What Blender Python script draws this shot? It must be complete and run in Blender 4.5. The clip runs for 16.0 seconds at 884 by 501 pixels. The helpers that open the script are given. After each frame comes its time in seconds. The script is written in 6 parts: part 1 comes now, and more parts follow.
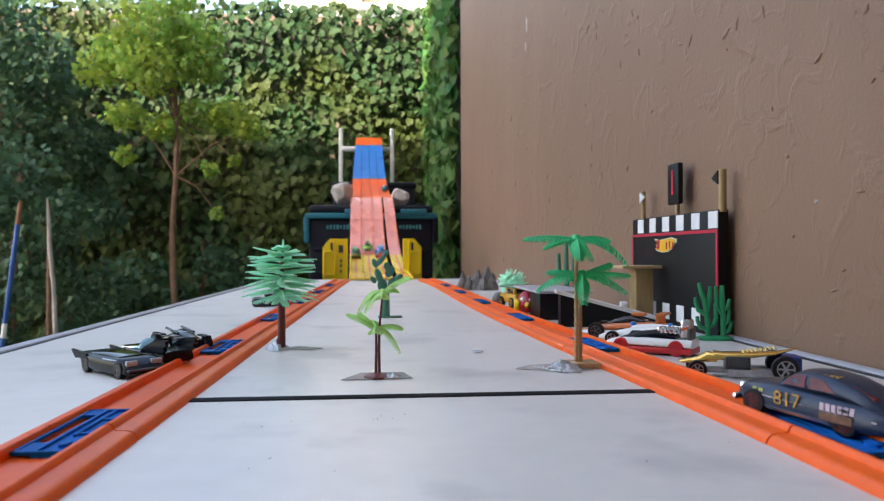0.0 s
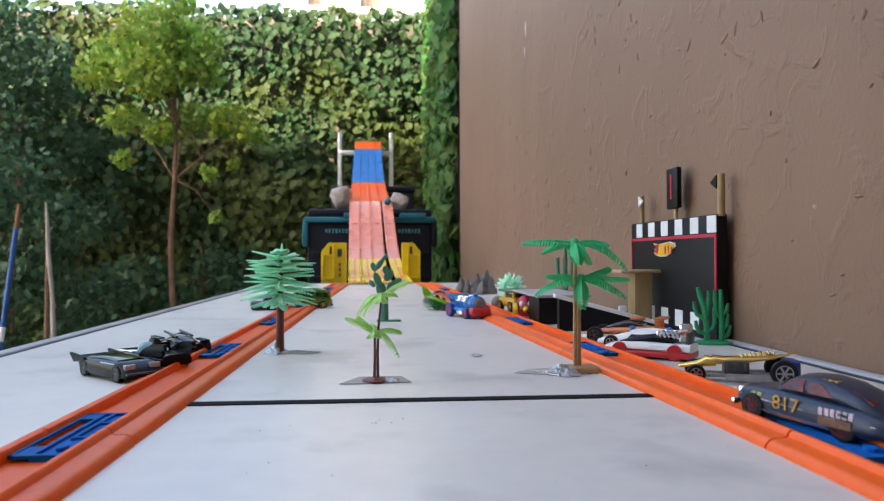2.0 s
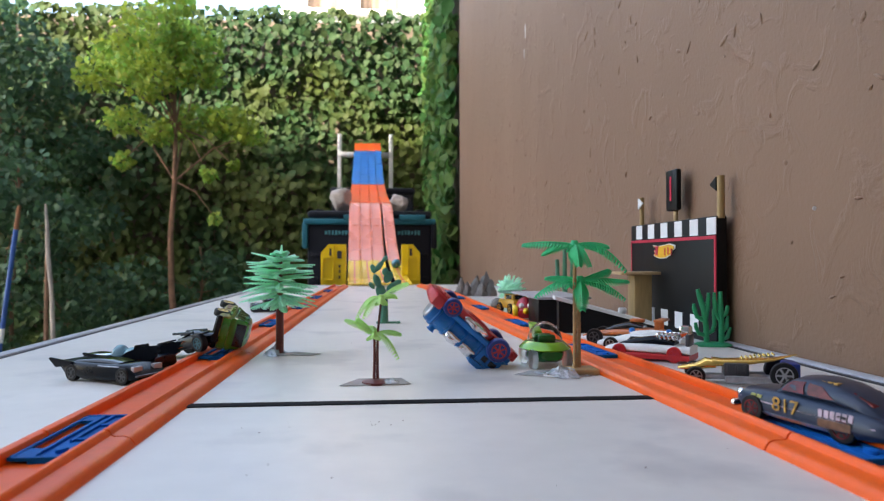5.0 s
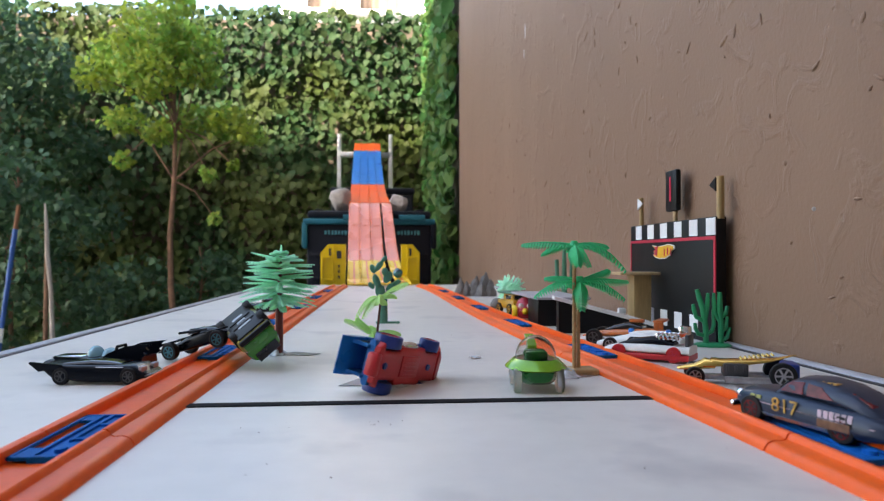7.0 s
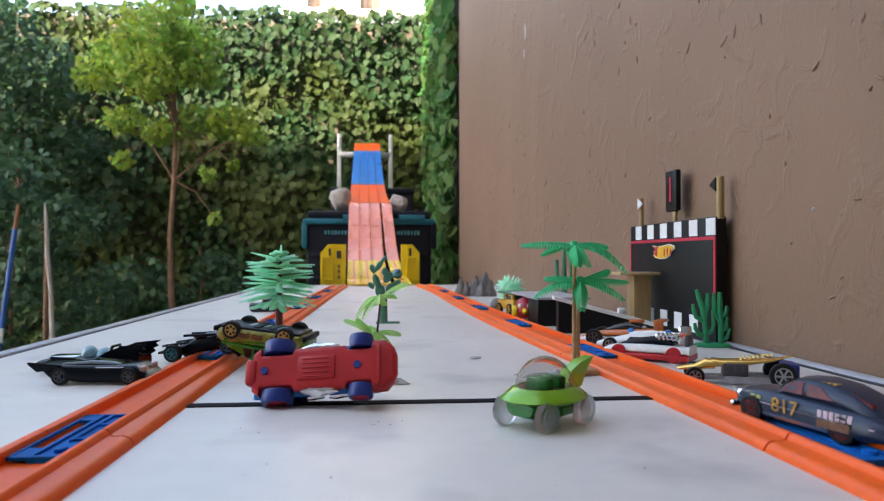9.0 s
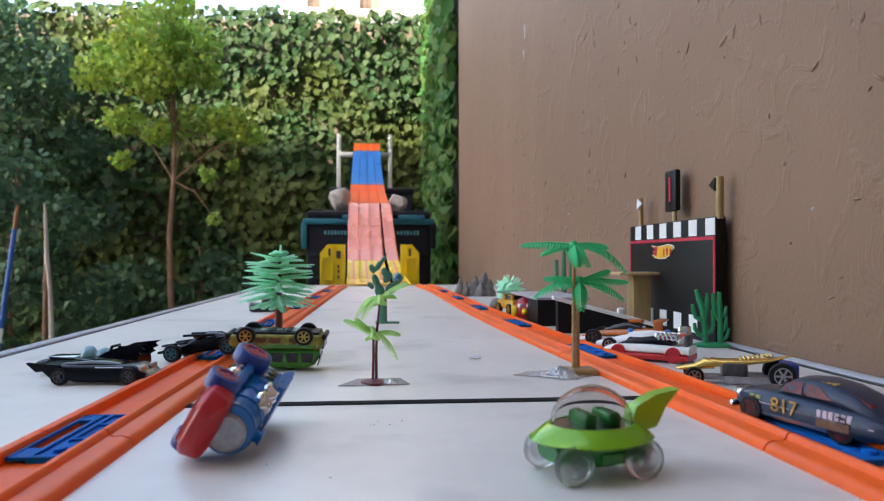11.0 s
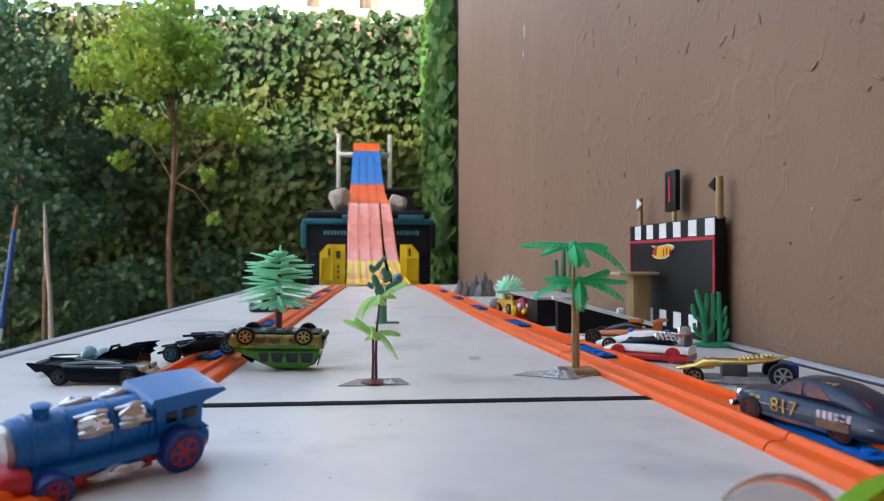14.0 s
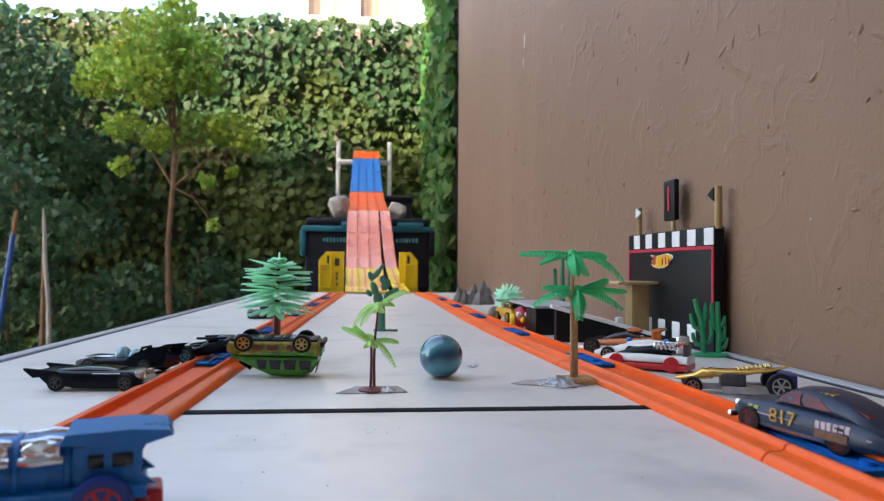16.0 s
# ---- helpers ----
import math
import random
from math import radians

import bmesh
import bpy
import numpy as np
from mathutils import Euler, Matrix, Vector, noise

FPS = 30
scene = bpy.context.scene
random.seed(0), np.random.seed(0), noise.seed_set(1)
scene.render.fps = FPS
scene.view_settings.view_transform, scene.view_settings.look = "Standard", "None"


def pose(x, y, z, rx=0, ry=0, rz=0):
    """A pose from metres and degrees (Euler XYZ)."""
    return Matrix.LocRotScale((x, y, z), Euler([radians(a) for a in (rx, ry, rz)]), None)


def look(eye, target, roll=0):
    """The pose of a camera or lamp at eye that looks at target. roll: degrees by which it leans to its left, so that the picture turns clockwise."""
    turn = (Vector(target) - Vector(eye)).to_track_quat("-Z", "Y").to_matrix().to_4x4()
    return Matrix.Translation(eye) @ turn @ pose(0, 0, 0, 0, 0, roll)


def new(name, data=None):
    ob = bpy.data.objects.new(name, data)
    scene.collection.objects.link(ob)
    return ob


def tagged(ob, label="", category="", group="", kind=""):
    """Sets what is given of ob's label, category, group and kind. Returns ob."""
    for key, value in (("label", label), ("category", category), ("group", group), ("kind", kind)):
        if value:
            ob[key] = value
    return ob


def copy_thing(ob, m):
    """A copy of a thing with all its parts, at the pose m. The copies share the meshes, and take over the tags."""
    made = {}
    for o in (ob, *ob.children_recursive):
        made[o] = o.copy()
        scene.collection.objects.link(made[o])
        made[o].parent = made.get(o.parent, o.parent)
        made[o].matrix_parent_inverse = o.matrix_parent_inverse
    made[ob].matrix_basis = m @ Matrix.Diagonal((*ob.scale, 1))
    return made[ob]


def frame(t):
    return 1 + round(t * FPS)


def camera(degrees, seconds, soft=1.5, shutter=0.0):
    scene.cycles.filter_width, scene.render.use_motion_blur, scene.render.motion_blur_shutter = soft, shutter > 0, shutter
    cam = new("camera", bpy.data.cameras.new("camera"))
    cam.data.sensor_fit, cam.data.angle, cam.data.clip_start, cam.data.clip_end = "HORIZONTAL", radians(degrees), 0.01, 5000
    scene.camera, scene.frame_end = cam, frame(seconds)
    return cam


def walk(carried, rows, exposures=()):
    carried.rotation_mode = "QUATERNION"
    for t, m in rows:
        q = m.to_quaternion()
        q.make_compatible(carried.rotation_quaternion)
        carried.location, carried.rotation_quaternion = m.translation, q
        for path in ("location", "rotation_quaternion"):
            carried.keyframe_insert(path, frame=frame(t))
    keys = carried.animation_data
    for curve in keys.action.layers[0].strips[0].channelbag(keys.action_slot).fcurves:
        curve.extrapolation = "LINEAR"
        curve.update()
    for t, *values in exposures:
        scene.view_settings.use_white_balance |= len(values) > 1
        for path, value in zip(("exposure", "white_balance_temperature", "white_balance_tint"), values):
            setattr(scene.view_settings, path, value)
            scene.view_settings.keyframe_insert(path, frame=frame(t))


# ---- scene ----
EXPOSURE = 2.57
cam = camera(64.0, 16.0, 1.25, 0.5)
cam.data.dof.use_dof, cam.data.dof.focus_distance, cam.data.dof.aperture_fstop = True, 0.5, 20.0
EYE = (0.0, 0.0, 0.075)


def gaze(yaw, pitch, roll):
    """The camera at its stand, turned yaw degrees to the right of the table and tilted up by pitch."""
    y, p = radians(yaw), radians(pitch)
    way = Vector((math.sin(y) * math.cos(p), math.cos(y) * math.cos(p), math.sin(p)))
    return look(EYE, Vector(EYE) + way, roll)


walk(cam, [
    (0.0, gaze(5.265, 0.112, -0.190)),
    (0.5, gaze(5.292, 0.183, -0.135)),
    (1.0, gaze(5.308, 0.322, -0.136)),
    (1.5, gaze(5.341, 0.390, -0.132)),
    (2.0, gaze(5.360, 0.434, -0.112)),
    (2.5, gaze(5.397, 0.472, -0.090)),
    (3.0, gaze(5.386, 0.515, -0.036)),
    (3.5, gaze(5.399, 0.542, -0.062)),
    (4.0, gaze(5.381, 0.559, -0.085)),
    (6.5, gaze(5.412, 0.588, -0.050)),
    (7.0, gaze(5.418, 0.586, -0.011)),
    (7.5, gaze(5.418, 0.591, 0.000)),
    (8.0, gaze(5.418, 0.591, 0.000)),
    (8.5, gaze(5.424, 0.585, -0.005)),
    (9.0, gaze(5.424, 0.590, 0.006)),
    (11.5, gaze(5.468, 0.594, -0.010)),
    (12.0, gaze(5.475, 0.596, -0.018)),
    (12.5, gaze(5.476, 0.591, -0.029)),
    (13.0, gaze(5.481, 0.595, -0.012)),
    (13.5, gaze(5.481, 0.595, -0.012)),
    (14.0, gaze(5.481, 0.595, -0.012)),
    (14.5, gaze(5.593, 0.665, 0.106)),
    (15.0, gaze(5.720, 0.964, 0.237)),
    (15.5, gaze(5.666, 1.119, 0.285)),
    (16.0, gaze(5.561, 1.237, 0.371)),
], exposures=[(0.0, EXPOSURE, 7350, 10), (16.0, EXPOSURE, 7350, 10)])
WORLD = bpy.data.worlds.new("sky")
scene.world = WORLD
WORLD.use_nodes = True
sky = WORLD.node_tree.nodes.new("ShaderNodeTexSky")
sky.sky_type, sky.sun_disc = "NISHITA", False
SUN_FROM = Vector((-0.50, -0.66, 0.60)).normalized()
sky.sun_elevation = math.asin(SUN_FROM.z)
sky.sun_rotation = math.atan2(SUN_FROM.x, SUN_FROM.y)
sky.air_density, sky.dust_density = 1.0, 2.5
back = WORLD.node_tree.nodes["Background"]
WORLD.node_tree.links.new(sky.outputs[0], back.inputs[0])
back.inputs[1].default_value = 0.15
sun = new("sun", bpy.data.lights.new("sun", "SUN"))
sun.data.energy, sun.data.angle, sun.data.color = 2.6, radians(0.6), (1.0, 0.95, 0.86)
sun.matrix_world = look(SUN_FROM * 20, (0, 0, 0))


# ---- materials ----
def principled(name):
    m = bpy.data.materials.new(name)
    m.use_nodes = True
    nt = m.node_tree
    return m, nt, nt.nodes["Principled BSDF"]


def material(name, color, rough=0.5, metal=0.0, vary=0.12, scale=30.0, fine=400.0, bump=0.06, depth=0.0003, coat=0.0,
             island=False, stretch=(1, 1, 1), dirt=None, spec=0.5):
    """Colour with variation at two scales, a bump of real depth and some roughness variation."""
    m, nt, bsdf = principled(name)
    N, L = nt.nodes.new, nt.links.new
    tex = N("ShaderNodeTexCoord")
    mapping = N("ShaderNodeMapping")
    mapping.inputs["Scale"].default_value = stretch
    L(tex.outputs["Object"], mapping.inputs[0])
    big, small = N("ShaderNodeTexNoise"), N("ShaderNodeTexNoise")
    big.inputs["Scale"].default_value, small.inputs["Scale"].default_value = scale, fine
    big.inputs["Detail"].default_value, small.inputs["Detail"].default_value = 5, 3
    L(mapping.outputs[0], big.inputs["Vector"]), L(mapping.outputs[0], small.inputs["Vector"])
    ramp = N("ShaderNodeMapRange")
    ramp.inputs[1].default_value, ramp.inputs[2].default_value = 0.3, 0.7
    ramp.inputs[3].default_value, ramp.inputs[4].default_value = 1 - vary, 1 + vary
    L(big.outputs[0], ramp.inputs[0])
    ramp2 = N("ShaderNodeMapRange")
    ramp2.inputs[1].default_value, ramp2.inputs[2].default_value = 0.3, 0.7
    ramp2.inputs[3].default_value, ramp2.inputs[4].default_value = 1 - vary * 0.5, 1 + vary * 0.5
    L(small.outputs[0], ramp2.inputs[0])
    mul = N("ShaderNodeMath")
    mul.operation = "MULTIPLY"
    L(ramp.outputs[0], mul.inputs[0]), L(ramp2.outputs[0], mul.inputs[1])
    hsv = N("ShaderNodeHueSaturation")
    hsv.inputs["Color"].default_value = (*color, 1)
    value = mul.outputs[0]
    if island:
        geo = N("ShaderNodeNewGeometry")
        r = N("ShaderNodeMapRange")
        r.inputs[3].default_value, r.inputs[4].default_value = 0.78, 1.24
        L(geo.outputs["Random Per Island"], r.inputs[0])
        m2 = N("ShaderNodeMath")
        m2.operation = "MULTIPLY"
        L(r.outputs[0], m2.inputs[0]), L(value, m2.inputs[1])
        value = m2.outputs[0]
        h = N("ShaderNodeMapRange")
        h.inputs[3].default_value, h.inputs[4].default_value = 0.455, 0.53
        w = N("ShaderNodeMath")
        w.operation = "FRACT"
        k = N("ShaderNodeMath")
        k.operation = "MULTIPLY"
        k.inputs[1].default_value = 7.31
        L(geo.outputs["Random Per Island"], k.inputs[0]), L(k.outputs[0], w.inputs[0]), L(w.outputs[0], h.inputs[0])
        L(h.outputs[0], hsv.inputs["Hue"])
    L(value, hsv.inputs["Value"])
    out = hsv.outputs[0]
    if dirt:
        spot = N("ShaderNodeTexNoise")
        spot.inputs["Scale"].default_value, spot.inputs["Detail"].default_value = dirt[1], 8
        L(mapping.outputs[0], spot.inputs["Vector"])
        s = N("ShaderNodeMapRange")
        s.inputs[1].default_value, s.inputs[2].default_value = dirt[2], dirt[2] + 0.12
        s.inputs[4].default_value = dirt[3]
        L(spot.outputs[0], s.inputs[0])
        mix = N("ShaderNodeMix")
        mix.data_type = "RGBA"
        mix.inputs[7].default_value = (*dirt[0], 1)
        L(s.outputs[0], mix.inputs[0]), L(out, mix.inputs[6])
        out = mix.outputs[2]
    L(out, bsdf.inputs["Base Color"])
    rr = N("ShaderNodeMapRange")
    rr.inputs[3].default_value, rr.inputs[4].default_value = max(rough - 0.08, 0.02), min(rough + 0.1, 1)
    L(big.outputs[0], rr.inputs[0]), L(rr.outputs[0], bsdf.inputs["Roughness"])
    bsdf.inputs["Metallic"].default_value = metal
    bsdf.inputs["Specular IOR Level"].default_value = spec
    bsdf.inputs["Coat Weight"].default_value = coat
    bsdf.inputs["Coat Roughness"].default_value = 0.08
    if bump:
        b = N("ShaderNodeBump")
        b.inputs["Strength"].default_value, b.inputs["Distance"].default_value = bump, depth
        L(small.outputs[0], b.inputs["Height"]), L(b.outputs[0], bsdf.inputs["Normal"])
    return m


def leafy(name, color, sheen=0.35, rough=0.45, patches=None):
    """A leaf: coloured leaf by leaf, with light through it."""
    m = material(name, color, rough, vary=0.2, scale=9, fine=90, bump=0.2, island=True, spec=0.25, dirt=patches)
    nt = m.node_tree
    bsdf, out = nt.nodes["Principled BSDF"], nt.nodes["Material Output"]
    tr, mix = nt.nodes.new("ShaderNodeBsdfTranslucent"), nt.nodes.new("ShaderNodeMixShader")
    src = bsdf.inputs["Base Color"].links[0].from_socket
    nt.links.new(src, tr.inputs[0])
    mix.inputs[0].default_value = sheen
    nt.links.new(bsdf.outputs[0], mix.inputs[1]), nt.links.new(tr.outputs[0], mix.inputs[2])
    nt.links.new(mix.outputs[0], out.inputs[0])
    return m


def glassy(name, color, rough=0.03, ior=1.3):
    m, nt, bsdf = principled(name)
    bsdf.inputs["Base Color"].default_value = (*color, 1)
    bsdf.inputs["Roughness"].default_value = rough
    bsdf.inputs["Transmission Weight"].default_value = 1
    bsdf.inputs["IOR"].default_value = ior
    return m


def plaster():
    """Brown painted plaster with trowel marks, pits and faint stains."""
    m, nt, bsdf = principled("brown_plaster")
    N, L = nt.nodes.new, nt.links.new
    tex = N("ShaderNodeTexCoord")
    streak = N("ShaderNodeMapping")
    streak.inputs["Scale"].default_value = (1, 1.3, 0.7)
    L(tex.outputs["Object"], streak.inputs[0])
    cloud, lump, grain, pit = (N("ShaderNodeTexNoise") for _ in range(4))
    for node, s, d in ((cloud, 4.0, 5), (lump, 24.0, 5), (grain, 260.0, 4), (pit, 55.0, 2)):
        node.inputs["Scale"].default_value, node.inputs["Detail"].default_value = s, d
    L(streak.outputs[0], cloud.inputs["Vector"])
    for node in (lump, grain, pit):
        L(tex.outputs["Object"], node.inputs["Vector"])
    lump.inputs["Distortion"].default_value = 1.2
    c = N("ShaderNodeMix")
    c.data_type = "RGBA"
    c.inputs[6].default_value, c.inputs[7].default_value = (0.215, 0.120, 0.072, 1), (0.257, 0.148, 0.091, 1)
    r = N("ShaderNodeMapRange")
    r.inputs[1].default_value, r.inputs[2].default_value = 0.3, 0.7
    L(cloud.outputs[0], r.inputs[0]), L(r.outputs[0], c.inputs[0])
    L(c.outputs[2], bsdf.inputs["Base Color"])
    bsdf.inputs["Roughness"].default_value = 0.62
    ridge = N("ShaderNodeMapRange")
    ridge.inputs[1].default_value, ridge.inputs[2].default_value = 0.55, 0.72
    L(lump.outputs[0], ridge.inputs[0])
    pits = N("ShaderNodeMapRange")
    pits.inputs[1].default_value, pits.inputs[2].default_value = 0.70, 0.78
    L(pit.outputs[0], pits.inputs[0])
    a1 = N("ShaderNodeMath")
    a1.operation = "MULTIPLY_ADD"
    a1.inputs[1].default_value = 0.35
    L(grain.outputs[0], a1.inputs[0]), L(ridge.outputs[0], a1.inputs[2])
    a2 = N("ShaderNodeMath")
    a2.operation = "SUBTRACT"
    L(a1.outputs[0], a2.inputs[0]), L(pits.outputs[0], a2.inputs[1])
    b = N("ShaderNodeBump")
    b.inputs["Strength"].default_value, b.inputs["Distance"].default_value = 0.55, 0.0022
    L(a2.outputs[0], b.inputs["Height"]), L(b.outputs[0], bsdf.inputs["Normal"])
    return m


PLASTER = plaster()
TABLE = material("pale_laminate", (0.745, 0.712, 0.668), 0.34, vary=0.05, scale=9, fine=70, bump=0.03, depth=0.0003,
                 dirt=((0.47, 0.455, 0.445), 13, 0.545, 0.55))
TRIM = material("grey_edge_trim", (0.42, 0.43, 0.46), 0.35, vary=0.08)
GROOVE = material("dark_groove", (0.03, 0.03, 0.035), 0.5)
ORANGE = material("orange_track_plastic", (0.89, 0.115, 0.009), 0.36, vary=0.09, scale=12, fine=150, bump=0.05, spec=0.3)
# Orange plastic with the sky's grazing reflection mixed into its base colour.
SALMON = material("salmon_sky_sheen_plastic", (0.80, 0.25, 0.15), 0.25, vary=0.06, scale=8)
YELLOWT = material("yellow_track_plastic", (0.85, 0.60, 0.06), 0.25, vary=0.06, scale=8)
YELLOW = material("yellow_plastic", (0.80, 0.58, 0.01), 0.4, vary=0.08, scale=20)
BLUET = material("blue_track_plastic", (0.004, 0.165, 0.56), 0.3, vary=0.1, scale=20)
BLUE = material("blue_connector_plastic", (0.001, 0.125, 0.44), 0.5, vary=0.12, scale=40, spec=0.06)
TAPE = material("black_tape", (0.010, 0.010, 0.012), 0.75, vary=0.2, scale=60, spec=0.08)
BLACK = material("black_paint", (0.004, 0.004, 0.005), 0.45, vary=0.25, scale=30, spec=0.25)
CHARCOAL = material("black_crate_plastic", (0.006, 0.008, 0.016), 0.5, vary=0.2, scale=12, spec=0.25)
TEAL = material("teal_plastic", (0.008, 0.15, 0.21), 0.45, vary=0.12, scale=12)
WHITE = material("white_paint", (0.78, 0.78, 0.77), 0.4, vary=0.05, scale=40)
REDP = material("red_paint", (0.50, 0.02, 0.05), 0.4, vary=0.1, scale=40)
GOLDW = material("brass_wood", (0.34, 0.22, 0.09), 0.45, vary=0.25, scale=40, stretch=(1, 1, 0.15))
PLYWOOD = material("raw_wood", (0.45, 0.31, 0.16), 0.6, vary=0.25, scale=30, stretch=(1, 0.2, 1))
ALUMINIUM = material("brushed_aluminium", (0.70, 0.71, 0.72), 0.35, 0.85, vary=0.08, scale=20)
STONE = material("pale_stone", (0.50, 0.45, 0.42), 0.85, vary=0.3, scale=14, fine=90, bump=0.6, depth=0.004)
GREYROCK = material("grey_toy_rock", (0.16, 0.155, 0.15), 0.6, vary=0.35, scale=70, bump=0.4)
CHROME = material("chrome", (0.80, 0.80, 0.82), 0.12, 1.0, vary=0.1, scale=300, bump=0.2)
GOLD = material("gold_chrome", (0.85, 0.55, 0.16), 0.2, 1.0, vary=0.12, scale=120)
RUBBER = material("black_tyre_plastic", (0.006, 0.006, 0.007), 0.55, vary=0.2, scale=120, spec=0.3)
NAVY = material("dark_blue_satin_paint", (0.020, 0.032, 0.062), 0.34, 0.1, vary=0.1, scale=80, coat=0.15, spec=0.35)
BATBLACK = material("gloss_black_paint", (0.004, 0.006, 0.011), 0.2, bump=0, vary=0.2, scale=80, spec=0.15)
GUNMETAL = material("gunmetal_plastic", (0.075, 0.08, 0.09), 0.35, 0.3, vary=0.15, scale=90)
REDTINT = material("red_interior", (0.13, 0.016, 0.018), 0.15, vary=0.5, scale=150, spec=0.3)
DARKGLASS = material("dark_window_plastic", (0.012, 0.012, 0.016), 0.08, vary=0.2, scale=80)
ICE = glassy("ice_blue_plastic", (0.45, 0.80, 0.95), 0.12, 1.4)
ICE.node_tree.nodes["Principled BSDF"].inputs["Transmission Weight"].default_value = 0.35
YPRINT = material("mustard_print", (0.50, 0.28, 0.05), 0.45, vary=0.35, scale=250)
PINKPRINT = material("pale_pink_print", (0.50, 0.36, 0.40), 0.5, vary=0.3, scale=250)
RUSTPRINT = material("rust_print", (0.16, 0.07, 0.035), 0.5, vary=0.3, scale=250)
BLUECAR = material("bright_blue_body_plastic", (0.004, 0.155, 0.47), 0.28, vary=0.08, scale=60, coat=0.1, spec=0.35)
BLUEWHEEL = material("dark_blue_wheel_plastic", (0.010, 0.035, 0.22), 0.35, vary=0.1, scale=80)
REDBASE = material("red_base_plastic", (0.52, 0.020, 0.025), 0.35, vary=0.1, scale=60)
GREYFACE = material("grey_metal_plate", (0.36, 0.36, 0.38), 0.3, 0.5, vary=0.2, scale=150)
VANGREEN = material("green_van_paint", (0.035, 0.22, 0.015), 0.25, vary=0.1, scale=80, coat=0.3)
VANOCHRE = material("ochre_van_print", (0.24, 0.22, 0.03), 0.35, vary=0.5, scale=160)
VANRUST = material("brown_van_print", (0.16, 0.05, 0.015), 0.4, vary=0.5, scale=200)
UFOLIME = material("lime_metal_paint", (0.20, 0.46, 0.010), 0.22, 0.25, vary=0.06, scale=60, coat=0.4)
UFOGREEN = material("deep_green_gloss_plastic", (0.010, 0.18, 0.028), 0.25, vary=0.1, scale=60)
CLEARWHEEL = glassy("clear_wheel_plastic", (0.88, 0.90, 0.90), 0.35, 1.3)
SMOKED = glassy("smoked_canopy_plastic", (0.84, 0.82, 0.80), 0.03, 1.1)
ORANGECAR = material("orange_car_paint", (0.62, 0.16, 0.035), 0.3, vary=0.08, scale=80, coat=0.3)
BRASSRIM = material("brass_rim", (0.60, 0.42, 0.12), 0.3, 0.9, vary=0.1, scale=120)


# ---- shapes ----
def thing(name, label, category, m=None, group="", kind=""):
    ob = new(name)
    ob.empty_display_size = 0.02
    if m is not None:
        ob.matrix_basis = m
    return tagged(ob, label, category, group, kind)


def part(name, bm, mat, parent=None, label="", sharp=35, m=None):
    """One mesh object out of a bmesh, under a thing or a part."""
    me = bpy.data.meshes.new(name)
    bmesh.ops.recalc_face_normals(bm, faces=bm.faces)
    bm.to_mesh(me)
    bm.free()
    return link(name, me, mat, parent, label, sharp, m)


def link(name, me, mat, parent=None, label="", sharp=35, m=None):
    if not me.materials:
        me.materials.append(mat)
        me.polygons.foreach_set("use_smooth", [True] * len(me.polygons))
        me.set_sharp_from_angle(angle=radians(sharp))
    ob = new(name, me)
    ob.parent = parent
    if m is not None:
        ob.matrix_basis = m
    return tagged(ob, label) if label else ob


def alone(name, bm, mat, label, category, group="", kind="", m=None):
    """A thing that is a single mesh."""
    return tagged(part(name, bm, mat, None, "", 35, m), label, category, group, kind)


def soup(name, verts, faces, mat, parent=None, label="", smooth=True):
    me = bpy.data.meshes.new(name)
    me.from_pydata(verts, [], faces)
    me.materials.append(mat)
    me.polygons.foreach_set("use_smooth", [smooth] * len(me.polygons))
    ob = new(name, me)
    ob.parent = parent
    return tagged(ob, label) if label else ob


def box(bm, c, s, bevel=0.0, m=None, seg=2):
    got = bmesh.ops.create_cube(bm, size=1, matrix=Matrix.LocRotScale(c, None, s))["verts"]
    if bevel:
        edges = list({e for v in got for e in v.link_edges})
        got = list({v for f in bmesh.ops.bevel(bm, geom=edges, offset=bevel, segments=seg, affect="EDGES", profile=0.5)["faces"] for v in f.verts} | {v for v in got if v.is_valid})
    if m is not None:
        bmesh.ops.transform(bm, matrix=m, verts=[v for v in got if v.is_valid])
    return bm


def block(c, s, bevel=0.0, m=None, seg=2):
    return box(bmesh.new(), c, s, bevel, m, seg)


def tube(bm, points, radii, n=8, cap=True):
    """A tapered round bar along points."""
    rings, last = [], None
    pts = [Vector(p) for p in points]
    for i, p in enumerate(pts):
        d = (pts[min(i + 1, len(pts) - 1)] - pts[max(i - 1, 0)]).normalized()
        a = d.orthogonal().normalized() if last is None else (last - d * last.dot(d)).normalized()
        last = a
        b = d.cross(a)
        r = radii[i] if hasattr(radii, "__len__") else radii
        rings.append([bm.verts.new(p + (a * math.cos(k * math.tau / n) + b * math.sin(k * math.tau / n)) * r) for k in range(n)])
    skin(bm, rings, cap)
    return bm


def skin(bm, rings, cap=True):
    n = len(rings[0])
    for r0, r1 in zip(rings, rings[1:]):
        for k in range(n):
            bm.faces.new((r0[k], r0[(k + 1) % n], r1[(k + 1) % n], r1[k]))
    if cap:
        bm.faces.new(rings[0][::-1]), bm.faces.new(rings[-1])


def lathe(bm, profile, n=24, m=None):
    """Turns (radius, height) pairs about z; ends are closed."""
    rings = []
    for r, z in profile:
        ring = [bm.verts.new((r * math.cos(k * math.tau / n), r * math.sin(k * math.tau / n), z)) for k in range(n)]
        if m is not None:
            for v in ring:
                v.co = m @ v.co
        rings.append(ring)
    skin(bm, rings)
    return bm


